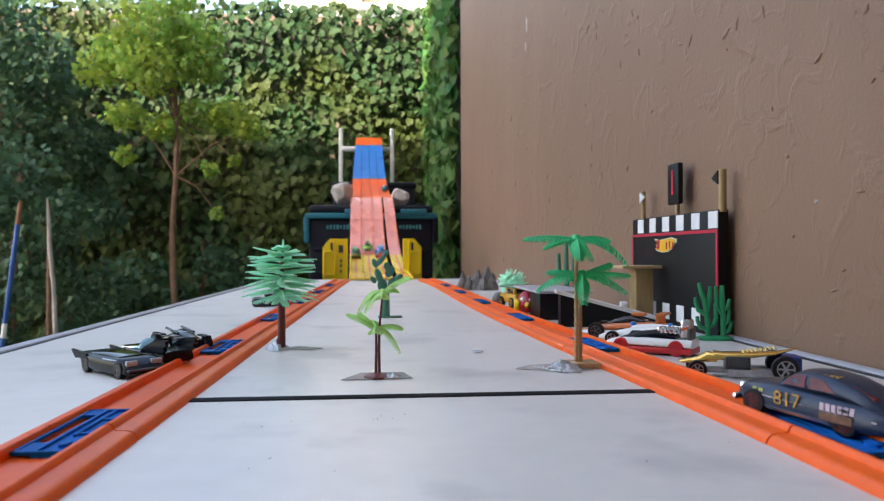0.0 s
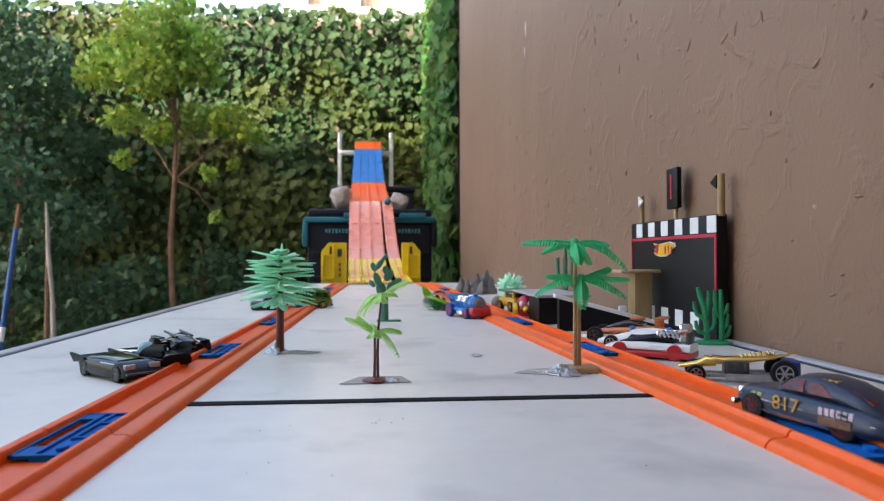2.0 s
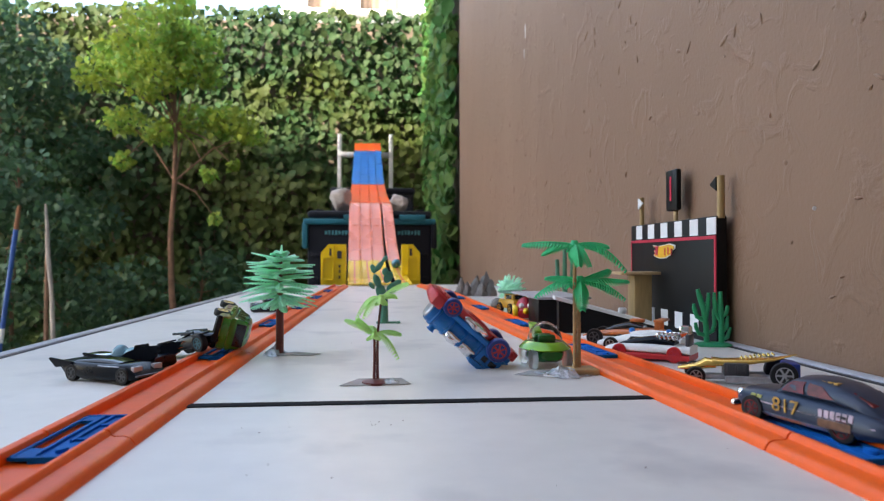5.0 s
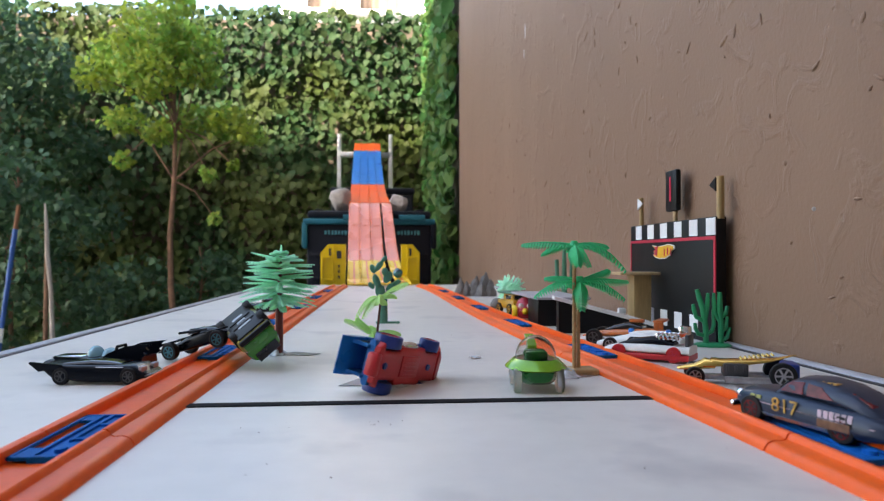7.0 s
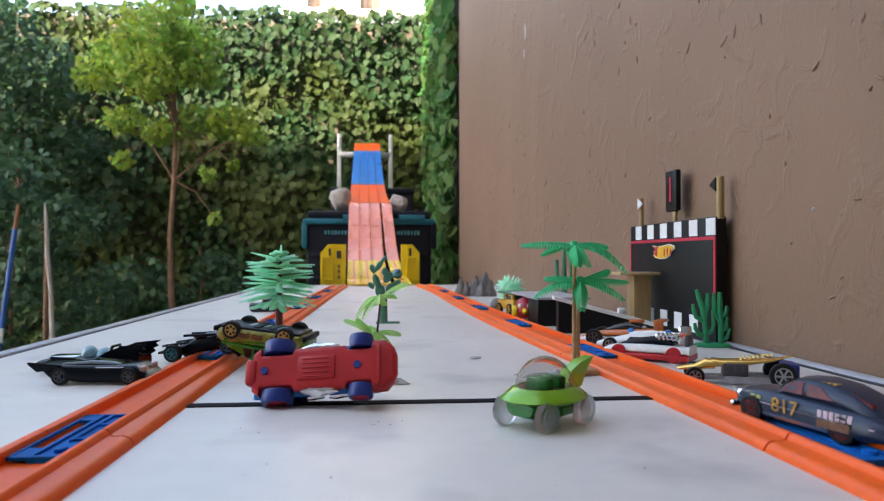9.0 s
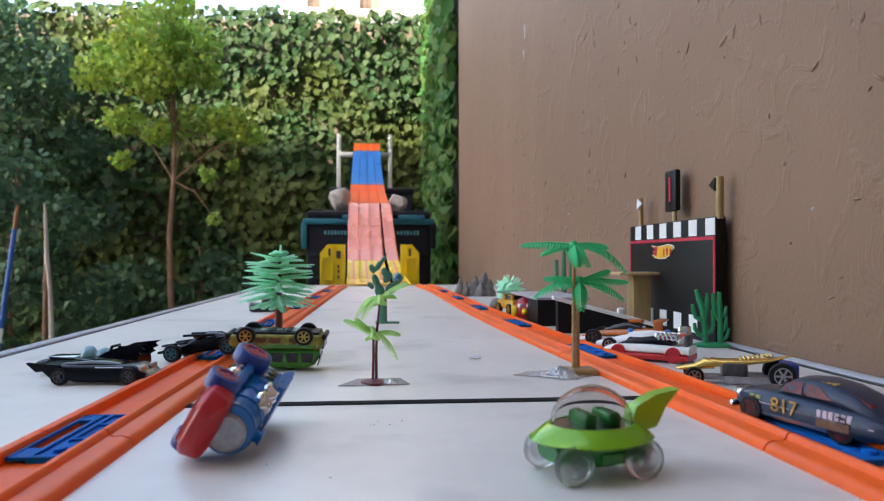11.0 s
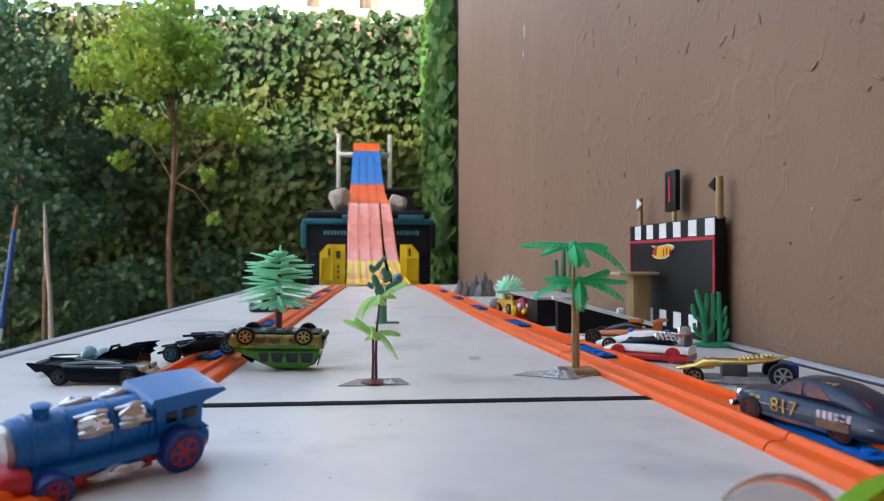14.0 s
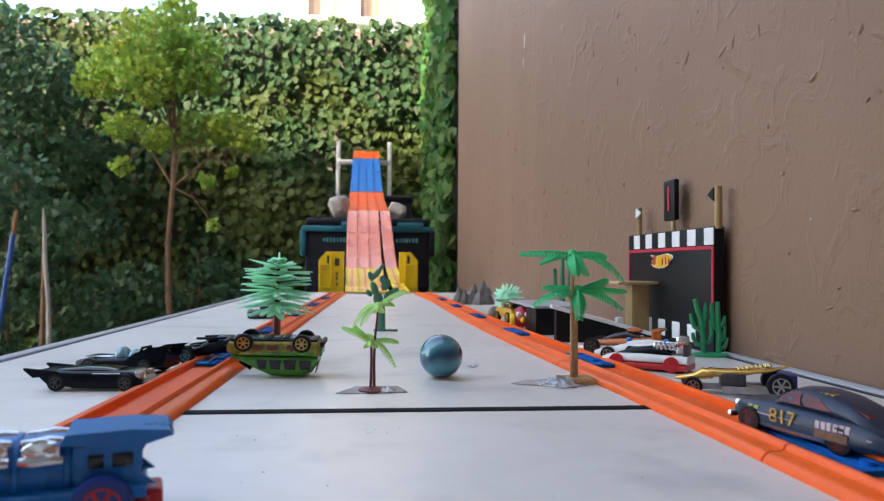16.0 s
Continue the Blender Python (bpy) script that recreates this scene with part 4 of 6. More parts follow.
def sign_board():
    """A pit board that leans at the wall, with a chequered border, flags and a number."""
    s = thing("pit_board", "black toy pit board with chequered border and red frame", "toy sign", pose(0.2990, 0.690, 0, 0, 0, 90))
    W, Hh, T = 0.204, 0.111, 0.010
    part("board", block((0, 0, Hh / 2), (W, T, Hh), 0.0008), BLACK, s)
    front = T / 2
    n = 12
    for row, (z, h) in enumerate(((Hh - 0.0085, 0.015), (0.014, 0.016))):
        for k in range(n):
            if k % 2 == 0 and not (row and k < 2):
                part("white_check", block((-W / 2 + (k + 0.5) * W / n, front, z), (W / n, 0.0008, h)), WHITE, s, "white painted check")
    for c, sz in (((0, front, Hh - 0.0185), (W, 0.0010, 0.003)), ((-W / 2 + 0.0015, front, Hh / 2 + 0.002), (0.003, 0.0010, 0.070)), ((W / 2 - 0.0015, front, Hh / 2 + 0.002), (0.003, 0.0010, 0.070))):
        part("red_frame", block(c, sz), REDP, s, "red painted frame strip")
    flame = [(-0.020, 0.0075), (-0.010, 0.0060), (0.0, 0.0072), (0.010, 0.0085), (0.019, 0.0065), (0.0195, 0.003), (0.015, 0.0005), (0.012, -0.004), (0.004, -0.0075), (-0.006, -0.008), (-0.014, -0.0065), (-0.019, -0.0035), (-0.013, -0.003), (-0.018, 0.0005), (-0.012, 0.002)]
    m = pose(0.008, front + 0.0006, Hh - 0.030, 0, 0, 0) @ Matrix.Diagonal((-1.3, 1, 0.82, 1))
    bm = bmesh.new()
    prism(bm, [(x * 1.08, z * 1.12) for x, z in flame], -0.0005, 0.0004, m=m)
    badge = part("badge_edge", bm, WHITE, s, "white edge of a flame badge")
    bm = bmesh.new()
    prism(bm, flame, -0.0004, 0.0009, m=m)
    part("badge_flame", bm, material("flame_yellow", (0.75, 0.40, 0.02), 0.4), badge, "orange and yellow flame badge")
    bm = bmesh.new()
    prism(bm, [(-0.017, -0.003), (-0.011, -0.005), (-0.009, 0.007), (-0.0165, 0.0065), (-0.013, 0.003), (-0.018, 0.0015), (-0.0145, 0)], -0.0003, 0.0013, m=m)
    part("badge_flame", bm, REDP, badge, "red tongue of the flame badge")
    for k in range(3):
        part("badge_bar", block((0.003 - k * 0.0078, front + 0.0018, Hh - 0.0305 + 0.001 * (k % 2)), (0.002, 0.0006, 0.007)), REDP, badge, m=None)
    for x, r, h, top in ((0.082, 0.0032, 0.031, None), (-0.101, 0.0042, 0.035, None)):
        post = part("flag_post", tube(bmesh.new(), [(x, 0, Hh - 0.002), (x, 0, Hh + h)], r * 0.8, 12), GOLDW, s, "varnished wooden flag post")
        bm = bmesh.new()
        prism(bm, [(x + 0.0005, Hh + h - 0.013), (x + 0.0005, Hh + h - 0.001), (x + (-0.013 if x > 0 else 0.012), Hh + h - 0.007)], 0.003, 0.0044)
        part("flag", bm, WHITE if x > 0 else BLACK, post, "white pennant" if x > 0 else "black pennant")
    post = part("number_post", tube(bmesh.new(), [(-0.008, 0, Hh - 0.002), (-0.008, 0, Hh + 0.024)], 0.0024, 10), PLYWOOD, s)
    plate = part("number_plate", block((-0.008, 0.002, Hh + 0.031), (0.026, 0.006, 0.041), 0.002), BLACK, post, "black plate with a red figure")
    lettering("1", 0.036, material("red_print", (0.62, 0.02, 0.06), 0.4), plate, pose(-0.008, 0.0052, Hh + 0.031, 90, 0, 180), name="figure")
    return s


sign_board()


def blocks():
    b = thing("wooden_stand", "small raw wooden stand with a plank on top", "stand", pose(0.277, 0.722, 0))
    part("post", block((0, 0, 0.0285), (0.019, 0.020, 0.057), 0.001), GOLDW, b)
    part("plank", block((0.0005, 0, 0.0585), (0.052, 0.030, 0.003), 0.0006), PLYWOOD, b)
    w = thing("toy_bridge", "low black toy ramp with a white sloping top", "toy ramp", pose(0.229, 0.694, 0))
    bm = bmesh.new()
    prism(bm, [(-0.046, 0), (0.046, 0), (0.046, 0.0075), (-0.046, 0.032)], -0.012, 0.012, "y")
    part("side", bm, BLACK, w, m=pose(0, 0, 0, 0, 0, -9))
    bm = bmesh.new()
    prism(bm, [(-0.050, 0.0331), (0.047, 0.0075), (0.047, 0.0110), (-0.050, 0.0366)], -0.0135, 0.0135, "y")
    part("deck", bm, WHITE, w, "white deck board", m=pose(0, 0, 0, 0, 0, -9))
    part("stop", block((0.016, -0.008, 0.0220), (0.008, 0.005, 0.006), 0.0015), WHITE, w)
    v = thing("toy_bridge", "black toy block with a wooden deck by the wall", "toy ramp", pose(0.200, 0.785, 0))
    part("side", block((0, 0, 0.0145), (0.046, 0.05, 0.029), 0.002), BLACK, v)
    bm = bmesh.new()
    prism(bm, [(-0.024, 0.0291), (0.036, 0.0291), (0.036, 0.0315), (-0.024, 0.0315)], -0.027, 0.12, "y")
    part("deck", bm, TRIM, v, "grey deck board")


blocks()


def small_truck():
    t = thing("toy_truck", "yellow and black toy digger half hidden by the track", "toy car", pose(0.186, 0.945, 0, 0, 0, -75))
    amber = material("amber_toy_paint", (0.60, 0.33, 0.015), 0.35, vary=0.15, scale=60)
    part("body", block((0, 0, 0.0125), (0.050, 0.024, 0.012), 0.003), amber, t)
    part("cab", block((0.006, 0, 0.0215), (0.028, 0.021, 0.010), 0.002), amber, t)
    for y in (-0.0106, 0.0106):
        part("cab_window", block((0.008, y, 0.0222), (0.016, 0.0008, 0.0055), 0.0003), DARKGLASS, t, "dark cab window")
    part("front_window", block((0.0202, 0, 0.0222), (0.0008, 0.015, 0.0055), 0.0003), DARKGLASS, t, "dark front window")
    part("roof", block((0.002, 0, 0.0282), (0.044, 0.028, 0.003), 0.001), DEEP, t, "dull green roof")
    part("bumper", block((0.0262, 0, 0.0080), (0.003, 0.024, 0.004), 0.001), RUBBER, t, "black bumper")
    for x in (-0.016, 0.016):
        for y in (-0.012, 0.012):
            wheel(t, x, y, 0.007, 0.005, RUBBER, amber, 4)
    r = thing("toy_robot_car", "red and yellow rounded toy car beside the digger", "toy car", pose(0.1785, 0.835, 0, 0, 0, -100))
    bm = Hull([(-0.022, 0.004, 0.016, 0.010, 0.008), (-0.012, 0.003, 0.026, 0.012, 0.009), (0.006, 0.003, 0.028, 0.012, 0.008), (0.022, 0.004, 0.014, 0.010, 0.007)], 2.6).mesh()
    part("body", bm, material("red_toy_paint", (0.45, 0.02, 0.04), 0.3), r)
    for y in (-0.005, 0.005):
        bm = bmesh.new()
        bmesh.ops.create_uvsphere(bm, u_segments=14, v_segments=9, radius=0.0032)
        part("front_lamp", bm, WHITE, r, "round white front lamp", m=pose(0.0175, y, 0.0185))
    bm = lathe(bmesh.new(), [(0.0040, 0.0), (0.0030, 0.0040), (0.0006, 0.0075)], 12, pose(0.0200, 0, 0.0120, 0, 90, 0))
    part("nose_cone", bm, YELLOW, r, "yellow nose cone")
    for x in (-0.013, 0.013):
        for y in (-0.012, 0.012):
            wheel(r, x, y, 0.0088, 0.006, YELLOW, REDP, 5)


small_truck()



# ---- the cars ----
def axles(car, xs, half, r, w, tyre, rim, spokes=5, r2=None):
    for i, x in enumerate(xs):
        for s in (-1, 1):
            rr = r2 if (r2 and i == 0) else r
            wheel(car, x, s * half, rr, w, tyre, rim, spokes)


def hudson():
    c = thing("toy_coupe", "dark blue vintage toy coupe with yellow number 817", "toy car", aim(0.1830, 0.2765, 0.0042, (-0.27, 0.963, 0.0), (0, 0, 1)))
    c.scale = (0.93, 0.95, 0.84)
    low = Hull([(-0.043, 0.0060, 0.0095, 0.011, 0.009), (-0.040, 0.0036, 0.0125, 0.0135, 0.011), (-0.030, 0.0022, 0.0158, 0.0152, 0.0132), (-0.010, 0.0020, 0.0174, 0.0155, 0.0142), (0.010, 0.0024, 0.0178, 0.0155, 0.0142),
                (0.022, 0.0032, 0.0172, 0.0152, 0.0135), (0.033, 0.0045, 0.0160, 0.0142, 0.0122), (0.0375, 0.007, 0.0135, 0.0115, 0.0100)], 3.6, 28)
    part("body", low.mesh(), NAVY, c)
    top = Hull([(-0.038, 0.010, 0.0125, 0.0085, 0.006), (-0.032, 0.012, 0.0176, 0.0115, 0.0085), (-0.024, 0.014, 0.0224, 0.0125, 0.0095), (-0.015, 0.015, 0.0254, 0.0130, 0.0102), (-0.005, 0.015, 0.0266, 0.0130, 0.0104), (0.004, 0.015, 0.0258, 0.0128, 0.0100), (0.0090, 0.015, 0.0232, 0.0125, 0.0104), (0.0140, 0.0145, 0.0176, 0.0122, 0.0108)], 2.8, 28)
    part("roof", top.mesh(), NAVY, c, "charcoal roof")
    for s in (-1, 1):
        for pts in ([(0.0100, 0.0182), (0.0066, 0.0232), (-0.0014, 0.0240), (-0.0018, 0.0182)], [(-0.0040, 0.0182), (-0.0037, 0.0239), (-0.0105, 0.0230), (-0.0170, 0.0182)]):
            part("side_window", top.panel(pts, s), REDTINT, c, "window showing a red interior")
        part("sill_strip", low.panel([(-0.016, 0.0036), (0.019, 0.0042), (0.019, 0.0060), (-0.016, 0.0054)], s, 0.0007), ALUMINIUM, c, "silver sill strip")
        part("waist_line", low.panel([(-0.036, 0.0092), (0.034, 0.0108), (0.034, 0.0113), (-0.036, 0.0097)], s, 0.0003), PINKPRINT, c)
        part("print_block", low.panel([(-0.0265, 0.0058), (-0.0115, 0.0058), (-0.0115, 0.0094), (-0.0265, 0.0094)], s, 0.0003), RUSTPRINT, c, "rust brown printed block")
        for k in range(6):
            x = -0.0118 - k * 0.0027
            part("lettering_bar", low.panel([(x - 0.0019, 0.0102), (x, 0.0104), (x + 0.0004, 0.0136), (x - 0.0016, 0.0134)], s, 0.0004, 2), PINKPRINT, c, "pale pink printed bar")
        for x in (0.0265, 0.0225):
            part("lettering_bar", low.panel([(x - 0.003, 0.0122), (x, 0.0122), (x, 0.0138), (x - 0.003, 0.0138)], s, 0.0003, 2), VANOCHRE, c, "faded printed patch")
        y = low.side(0.006, 0.0112)
        lettering("817", 0.0098, YPRINT, c, pose(0.0052, s * (y + 0.0005), 0.0110, 90, 0, 180 if s > 0 else 0))
    for k in range(3):
        part("lettering_bar", block((-0.0080 - k * 0.0030, 0.0062, 0.0250), (0.0020, 0.0030, 0.0008), 0.0002), YPRINT, c, "mustard printed bar on the roof", m=pose(0, 0, 0, 0, 0, 0))
    part("rear_window", block((0, 0, 0), (0.0105, 0.0150, 0.0012), 0.0005), REDTINT, c, "reddish rear window", m=pose(-0.0265, 0, 0.0197, 0, -27, 0))
    part("windscreen", block((0, 0, 0), (0.0070, 0.0180, 0.0010), 0.0004), DARKGLASS, c, m=pose(0.0112, 0, 0.0208, 0, 47, 0))
    for s in (-1, 1):
        bm = bmesh.new()
        bmesh.ops.create_uvsphere(bm, u_segments=12, v_segments=8, radius=0.0026)
        part("headlight", bm, CHROME, c, "chrome headlight", m=pose(0.0365, s * 0.0088, 0.0118))
    part("front_bumper", block((0.0378, 0, 0.0064), (0.003, 0.029, 0.0038), 0.0012), CHROME, c, "chrome bumper")
    part("rear_bumper", block((-0.0425, 0, 0.0062), (0.003, 0.028, 0.0045), 0.0012), CHROME, c, "chrome bumper")
    part("grille", block((0.0376, 0, 0.0105), (0.0012, 0.015, 0.0035), 0.0005), CHROME, c)
    for x, half in ((-0.022, 0.0122), (0.0245, 0.0133)):
        for s in (-1, 1):
            wheel(c, x, s * half, 0.0064, 0.0046, RUBBER, REDTINT, 6)
    return c


def gold_dragster():
    c = thing("toy_dragster", "gold and gunmetal toy dragster shaped like a crocodile", "toy car", aim(0.2150, 0.4030, 0, (-0.93, 0.37, 0), (0, 0, 1)))
    c.scale = (0.93, 0.93, 0.93)
    part("frame", block((0, 0, 0.0042), (0.056, 0.010, 0.003), 0.001), GREYFACE, c, "silver chassis plate")
    part("engine_box", block((0.002, 0, 0.0095), (0.015, 0.016, 0.0085), 0.0012), GUNMETAL, c)
    for k in range(3):
        part("engine_fin", block((-0.003 + k * 0.005, 0, 0.0105), (0.0016, 0.0172, 0.0045), 0.0004), GUNMETAL, c)
    tail = Hull([(-0.034, 0.0195, 0.0200, 0.0012, 0.0008), (-0.020, 0.0150, 0.0172, 0.0048, 0.0028), (-0.006, 0.0125, 0.0165, 0.0062, 0.0042), (0.010, 0.0110, 0.0158, 0.0066, 0.0045), (0.016, 0.0105, 0.0165, 0.0060, 0.0035)], 3)
    part("back", tail.mesh(), GOLD, c, "gold chrome back and tail")
    snout = Hull([(0.014, 0.0095, 0.0150, 0.0062, 0.0040), (0.020, 0.0090, 0.0160, 0.0058, 0.0030), (0.026, 0.0085, 0.0122, 0.0050, 0.0030), (0.0345, 0.0080, 0.0105, 0.0042, 0.0028), (0.037, 0.0082, 0.0098, 0.0030, 0.0020)], 3)
    part("snout", snout.mesh(), GOLD, c, "gold chrome snout")
    for k in range(8):
        bm = lathe(bmesh.new(), [(0.0010, 0), (0.0007, 0.0008), (0.0001, 0.0016)], 6, Matrix.Translation((-0.002 - k * 0.0026, 0.0030, 0.0160 + k * 0.0004)))
        part("spike", bm, GOLD, c)
        bm = lathe(bmesh.new(), [(0.0010, 0), (0.0007, 0.0008), (0.0001, 0.0016)], 6, Matrix.Translation((-0.002 - k * 0.0026, -0.0030, 0.0160 + k * 0.0004)))
        part("spike", bm, GOLD, c)
    for s in (-1, 1):
        part("side_skid", block((-0.006, s * 0.012, 0.0042), (0.030, 0.003, 0.0045), 0.001), GREYFACE, c, "silver side skid")
    part("tail_block", block((-0.030, 0, 0.0100), (0.009, 0.020, 0.010), 0.0015), BLUEWHEEL, c, "blue tail block")
    axles(c, (-0.0245, 0.0265), 0.0125, 0.0058, 0.0044, RUBBER, GREYFACE, 6, 0.0080)
    return c


def white_racer():
    c = thing("toy_racer", "white, black and red toy racer with chrome engine", "toy car", aim(0.2025, 0.5060, 0, (-0.78, 0.62, 0), (0, 0, 1)))
    c.scale = (0.93, 0.93, 0.95)
    part("base", Hull([(-0.033, 0.0014, 0.0062, 0.0140, 0.0142), (0.026, 0.0014, 0.0062, 0.0140, 0.0142), (0.033, 0.002, 0.0058, 0.0105, 0.0105)], 7).mesh(), REDBASE, c, "red base")
    body = Hull([(-0.033, 0.006, 0.0125, 0.0135, 0.012), (-0.018, 0.006, 0.0125, 0.014, 0.0125), (0.004, 0.006, 0.0128, 0.014, 0.012), (0.022, 0.006, 0.0118, 0.0135, 0.011), (0.031, 0.006, 0.0100, 0.011, 0.009), (0.035, 0.0065, 0.0085, 0.008, 0.007)], 4)
    part("body", body.mesh(), WHITE, c)
    cabin = Hull([(-0.020, 0.011, 0.0150, 0.0085, 0.0065), (-0.004, 0.012, 0.0185, 0.0088, 0.0066), (0.010, 0.011, 0.0165, 0.0085, 0.0062), (0.024, 0.010, 0.0120, 0.0070, 0.0050)], 3.2)
    part("cabin", cabin.mesh(), BATBLACK, c, "gloss black cabin")
    part("engine", block((-0.014, 0, 0.0185), (0.018, 0.009, 0.005), 0.0012), CHROME, c, "chrome engine")
    for k in range(5):
        for s in (-1, 1):
            part("exhaust", tube(bmesh.new(), [(-0.007 - k * 0.0034, s * 0.004, 0.0205), (-0.008 - k * 0.0034, s * 0.0075, 0.0195), (-0.010 - k * 0.0034, s * 0.0085, 0.0165)], 0.0009, 6), CHROME, c, "chrome exhaust pipe")
    part("intake", block((-0.027, 0, 0.0225), (0.008, 0.012, 0.010), 0.002), CHROME, c, "chrome intake")
    part("wing_post", block((-0.030, 0, 0.016), (0.003, 0.016, 0.010), 0.0008), GUNMETAL, c)
    axles(c, (-0.0215, 0.0215), 0.0120, 0.0060, 0.0042, REDBASE, REDP, 5)
    return c


def orange_racer():
    c = thing("toy_racer", "orange and white toy racer beside the ramp", "toy car", aim(0.2120, 0.590, 0, (-0.80, 0.58, 0), (0, 0, 1)))
    part("base", Hull([(-0.032, 0.003, 0.008, 0.013, 0.012), (0.028, 0.003, 0.008, 0.013, 0.0115), (0.036, 0.0035, 0.006, 0.009, 0.008)], 4).mesh(), WHITE, c, "white lower body")
    part("body", Hull([(-0.034, 0.008, 0.0145, 0.011, 0.009), (-0.016, 0.008, 0.0160, 0.0115, 0.0095), (0.008, 0.008, 0.0140, 0.011, 0.009), (0.026, 0.007, 0.0105, 0.0095, 0.007), (0.034, 0.006, 0.008, 0.007, 0.005)], 3.2).mesh(), ORANGECAR, c)
    part("cabin", Hull([(-0.018, 0.014, 0.0175, 0.0075, 0.006), (-0.006, 0.0145, 0.0205, 0.0075, 0.0058), (0.006, 0.013, 0.0175, 0.0070, 0.0055), (0.014, 0.0125, 0.0140, 0.0060, 0.0050)], 3).mesh(), DARKGLASS, c)
    part("roof_scoop", block((-0.012, 0, 0.0215), (0.012, 0.007, 0.003), 0.0012), ORANGECAR, c)
    for s in (-1, 1):
        part("wing_post", block((-0.030, s * 0.008, 0.018), (0.004, 0.0015, 0.009), 0.0005), ORANGECAR, c)
    part("rear_wing", block((-0.032, 0, 0.0225), (0.008, 0.024, 0.0018), 0.0006), ORANGECAR, c)
    axles(c, (-0.0205, 0.0215), 0.0125, 0.0070, 0.0046, RUBBER, GUNMETAL, 5)
    return c


def blue_lamp_racer():
    """A low white car between the orange racer and the black-topped one."""
    c = thing("toy_racer", "low white toy racer with two blue roof lamps", "toy car", aim(0.2105, 0.5470, 0, (-0.80, 0.60, 0), (0, 0, 1)))
    hull = Hull([(-0.033, 0.003, 0.0120, 0.012, 0.010), (-0.015, 0.0025, 0.0150, 0.013, 0.010), (0.004, 0.0025, 0.0150, 0.013, 0.010), (0.020, 0.003, 0.0110, 0.0125, 0.0095), (0.033, 0.0035, 0.0075, 0.010, 0.008)], 3.6)
    part("body", hull.mesh(), WHITE, c)
    part("spine", Hull([(-0.030, 0.011, 0.0165, 0.0045, 0.0035), (-0.008, 0.013, 0.0178, 0.0045, 0.0032), (0.008, 0.012, 0.0158, 0.0040, 0.0028)], 3).mesh(), WHITE, c, "raised white spine")
    for x in (-0.022, 0.007):
        part("roof_lamp", lathe(bmesh.new(), [(0.0024, 0.0), (0.0024, 0.0026), (0.0014, 0.0036)], 12, Matrix.Translation((x, 0, 0.0150))), BLUET, c, "blue roof lamp")
    for s in (-1, 1):
        part("side_window", hull.panel([(-0.012, 0.0100), (0.008, 0.0095), (0.005, 0.0128), (-0.010, 0.0132)], s, 0.0004), DARKGLASS, c, "dark side window")
    axles(c, (-0.0205, 0.0205), 0.0120, 0.0058, 0.0042, RUBBER, GREYFACE, 5)
    return c


def finned_sedan():
    """Long flat black car with pointed rear fins."""
    c = thing("toy_finned_car", "long flat gloss black toy car with pointed tail fins", "toy car", pose(0, 0, 0), "black toy cars")
    hull = Hull([(-0.0345, 0.0090, 0.0130, 0.0120, 0.0125), (-0.028, 0.0040, 0.0130, 0.0140, 0.0135), (-0.010, 0.0016, 0.0127, 0.0148, 0.0138), (0.015, 0.0016, 0.0127, 0.0148, 0.0138), (0.027, 0.0020, 0.0125, 0.0142, 0.0128), (0.0335, 0.0030, 0.0080, 0.0138, 0.0130), (0.0362, 0.0036, 0.0062, 0.0125, 0.0120)], 6)
    part("body", hull.mesh(), BATBLACK, c)
    deck = Hull([(-0.022, 0.0120, 0.0137, 0.0105, 0.0095), (-0.004, 0.0120, 0.0152, 0.0100, 0.0075), (0.008, 0.0120, 0.0146, 0.0100, 0.0080), (0.016, 0.0120, 0.0134, 0.0100, 0.0090)], 3.2)
    part("cockpit", deck.mesh(), DARKGLASS, c, "low dark cockpit cover")
    for s in (-1, 1):
        bm = bmesh.new()
        prism(bm, [(-0.0425, 0.0138), (-0.036, 0.0085), (-0.024, 0.0100), (-0.020, 0.0129), (-0.042, 0.0146)], s * 0.0125, s * 0.0142)
        part("fin", bm, BATBLACK, c, "pointed tail fin")
        part("side_strip", hull.panel([(0.002, 0.0112), (0.020, 0.0112), (0.020, 0.0117), (0.002, 0.0117)], s, 0.0003, 2), GREYFACE, c)
        part("headlight", block((0.0310, s * 0.0085, 0.0098), (0.003, 0.0075, 0.0040), 0.0006), TRIM, c, "dull grey square headlight", m=pose(0, 0, 0, 0, 0, 0))
    part("bumper", block((0.0355, 0, 0.0060), (0.0028, 0.0265, 0.0014), 0.0006), GUNMETAL, c, "grey bumper line")
    axles(c, (-0.0215, 0.0235), 0.0122, 0.0056, 0.0044, RUBBER, GUNMETAL, 6)
    return c


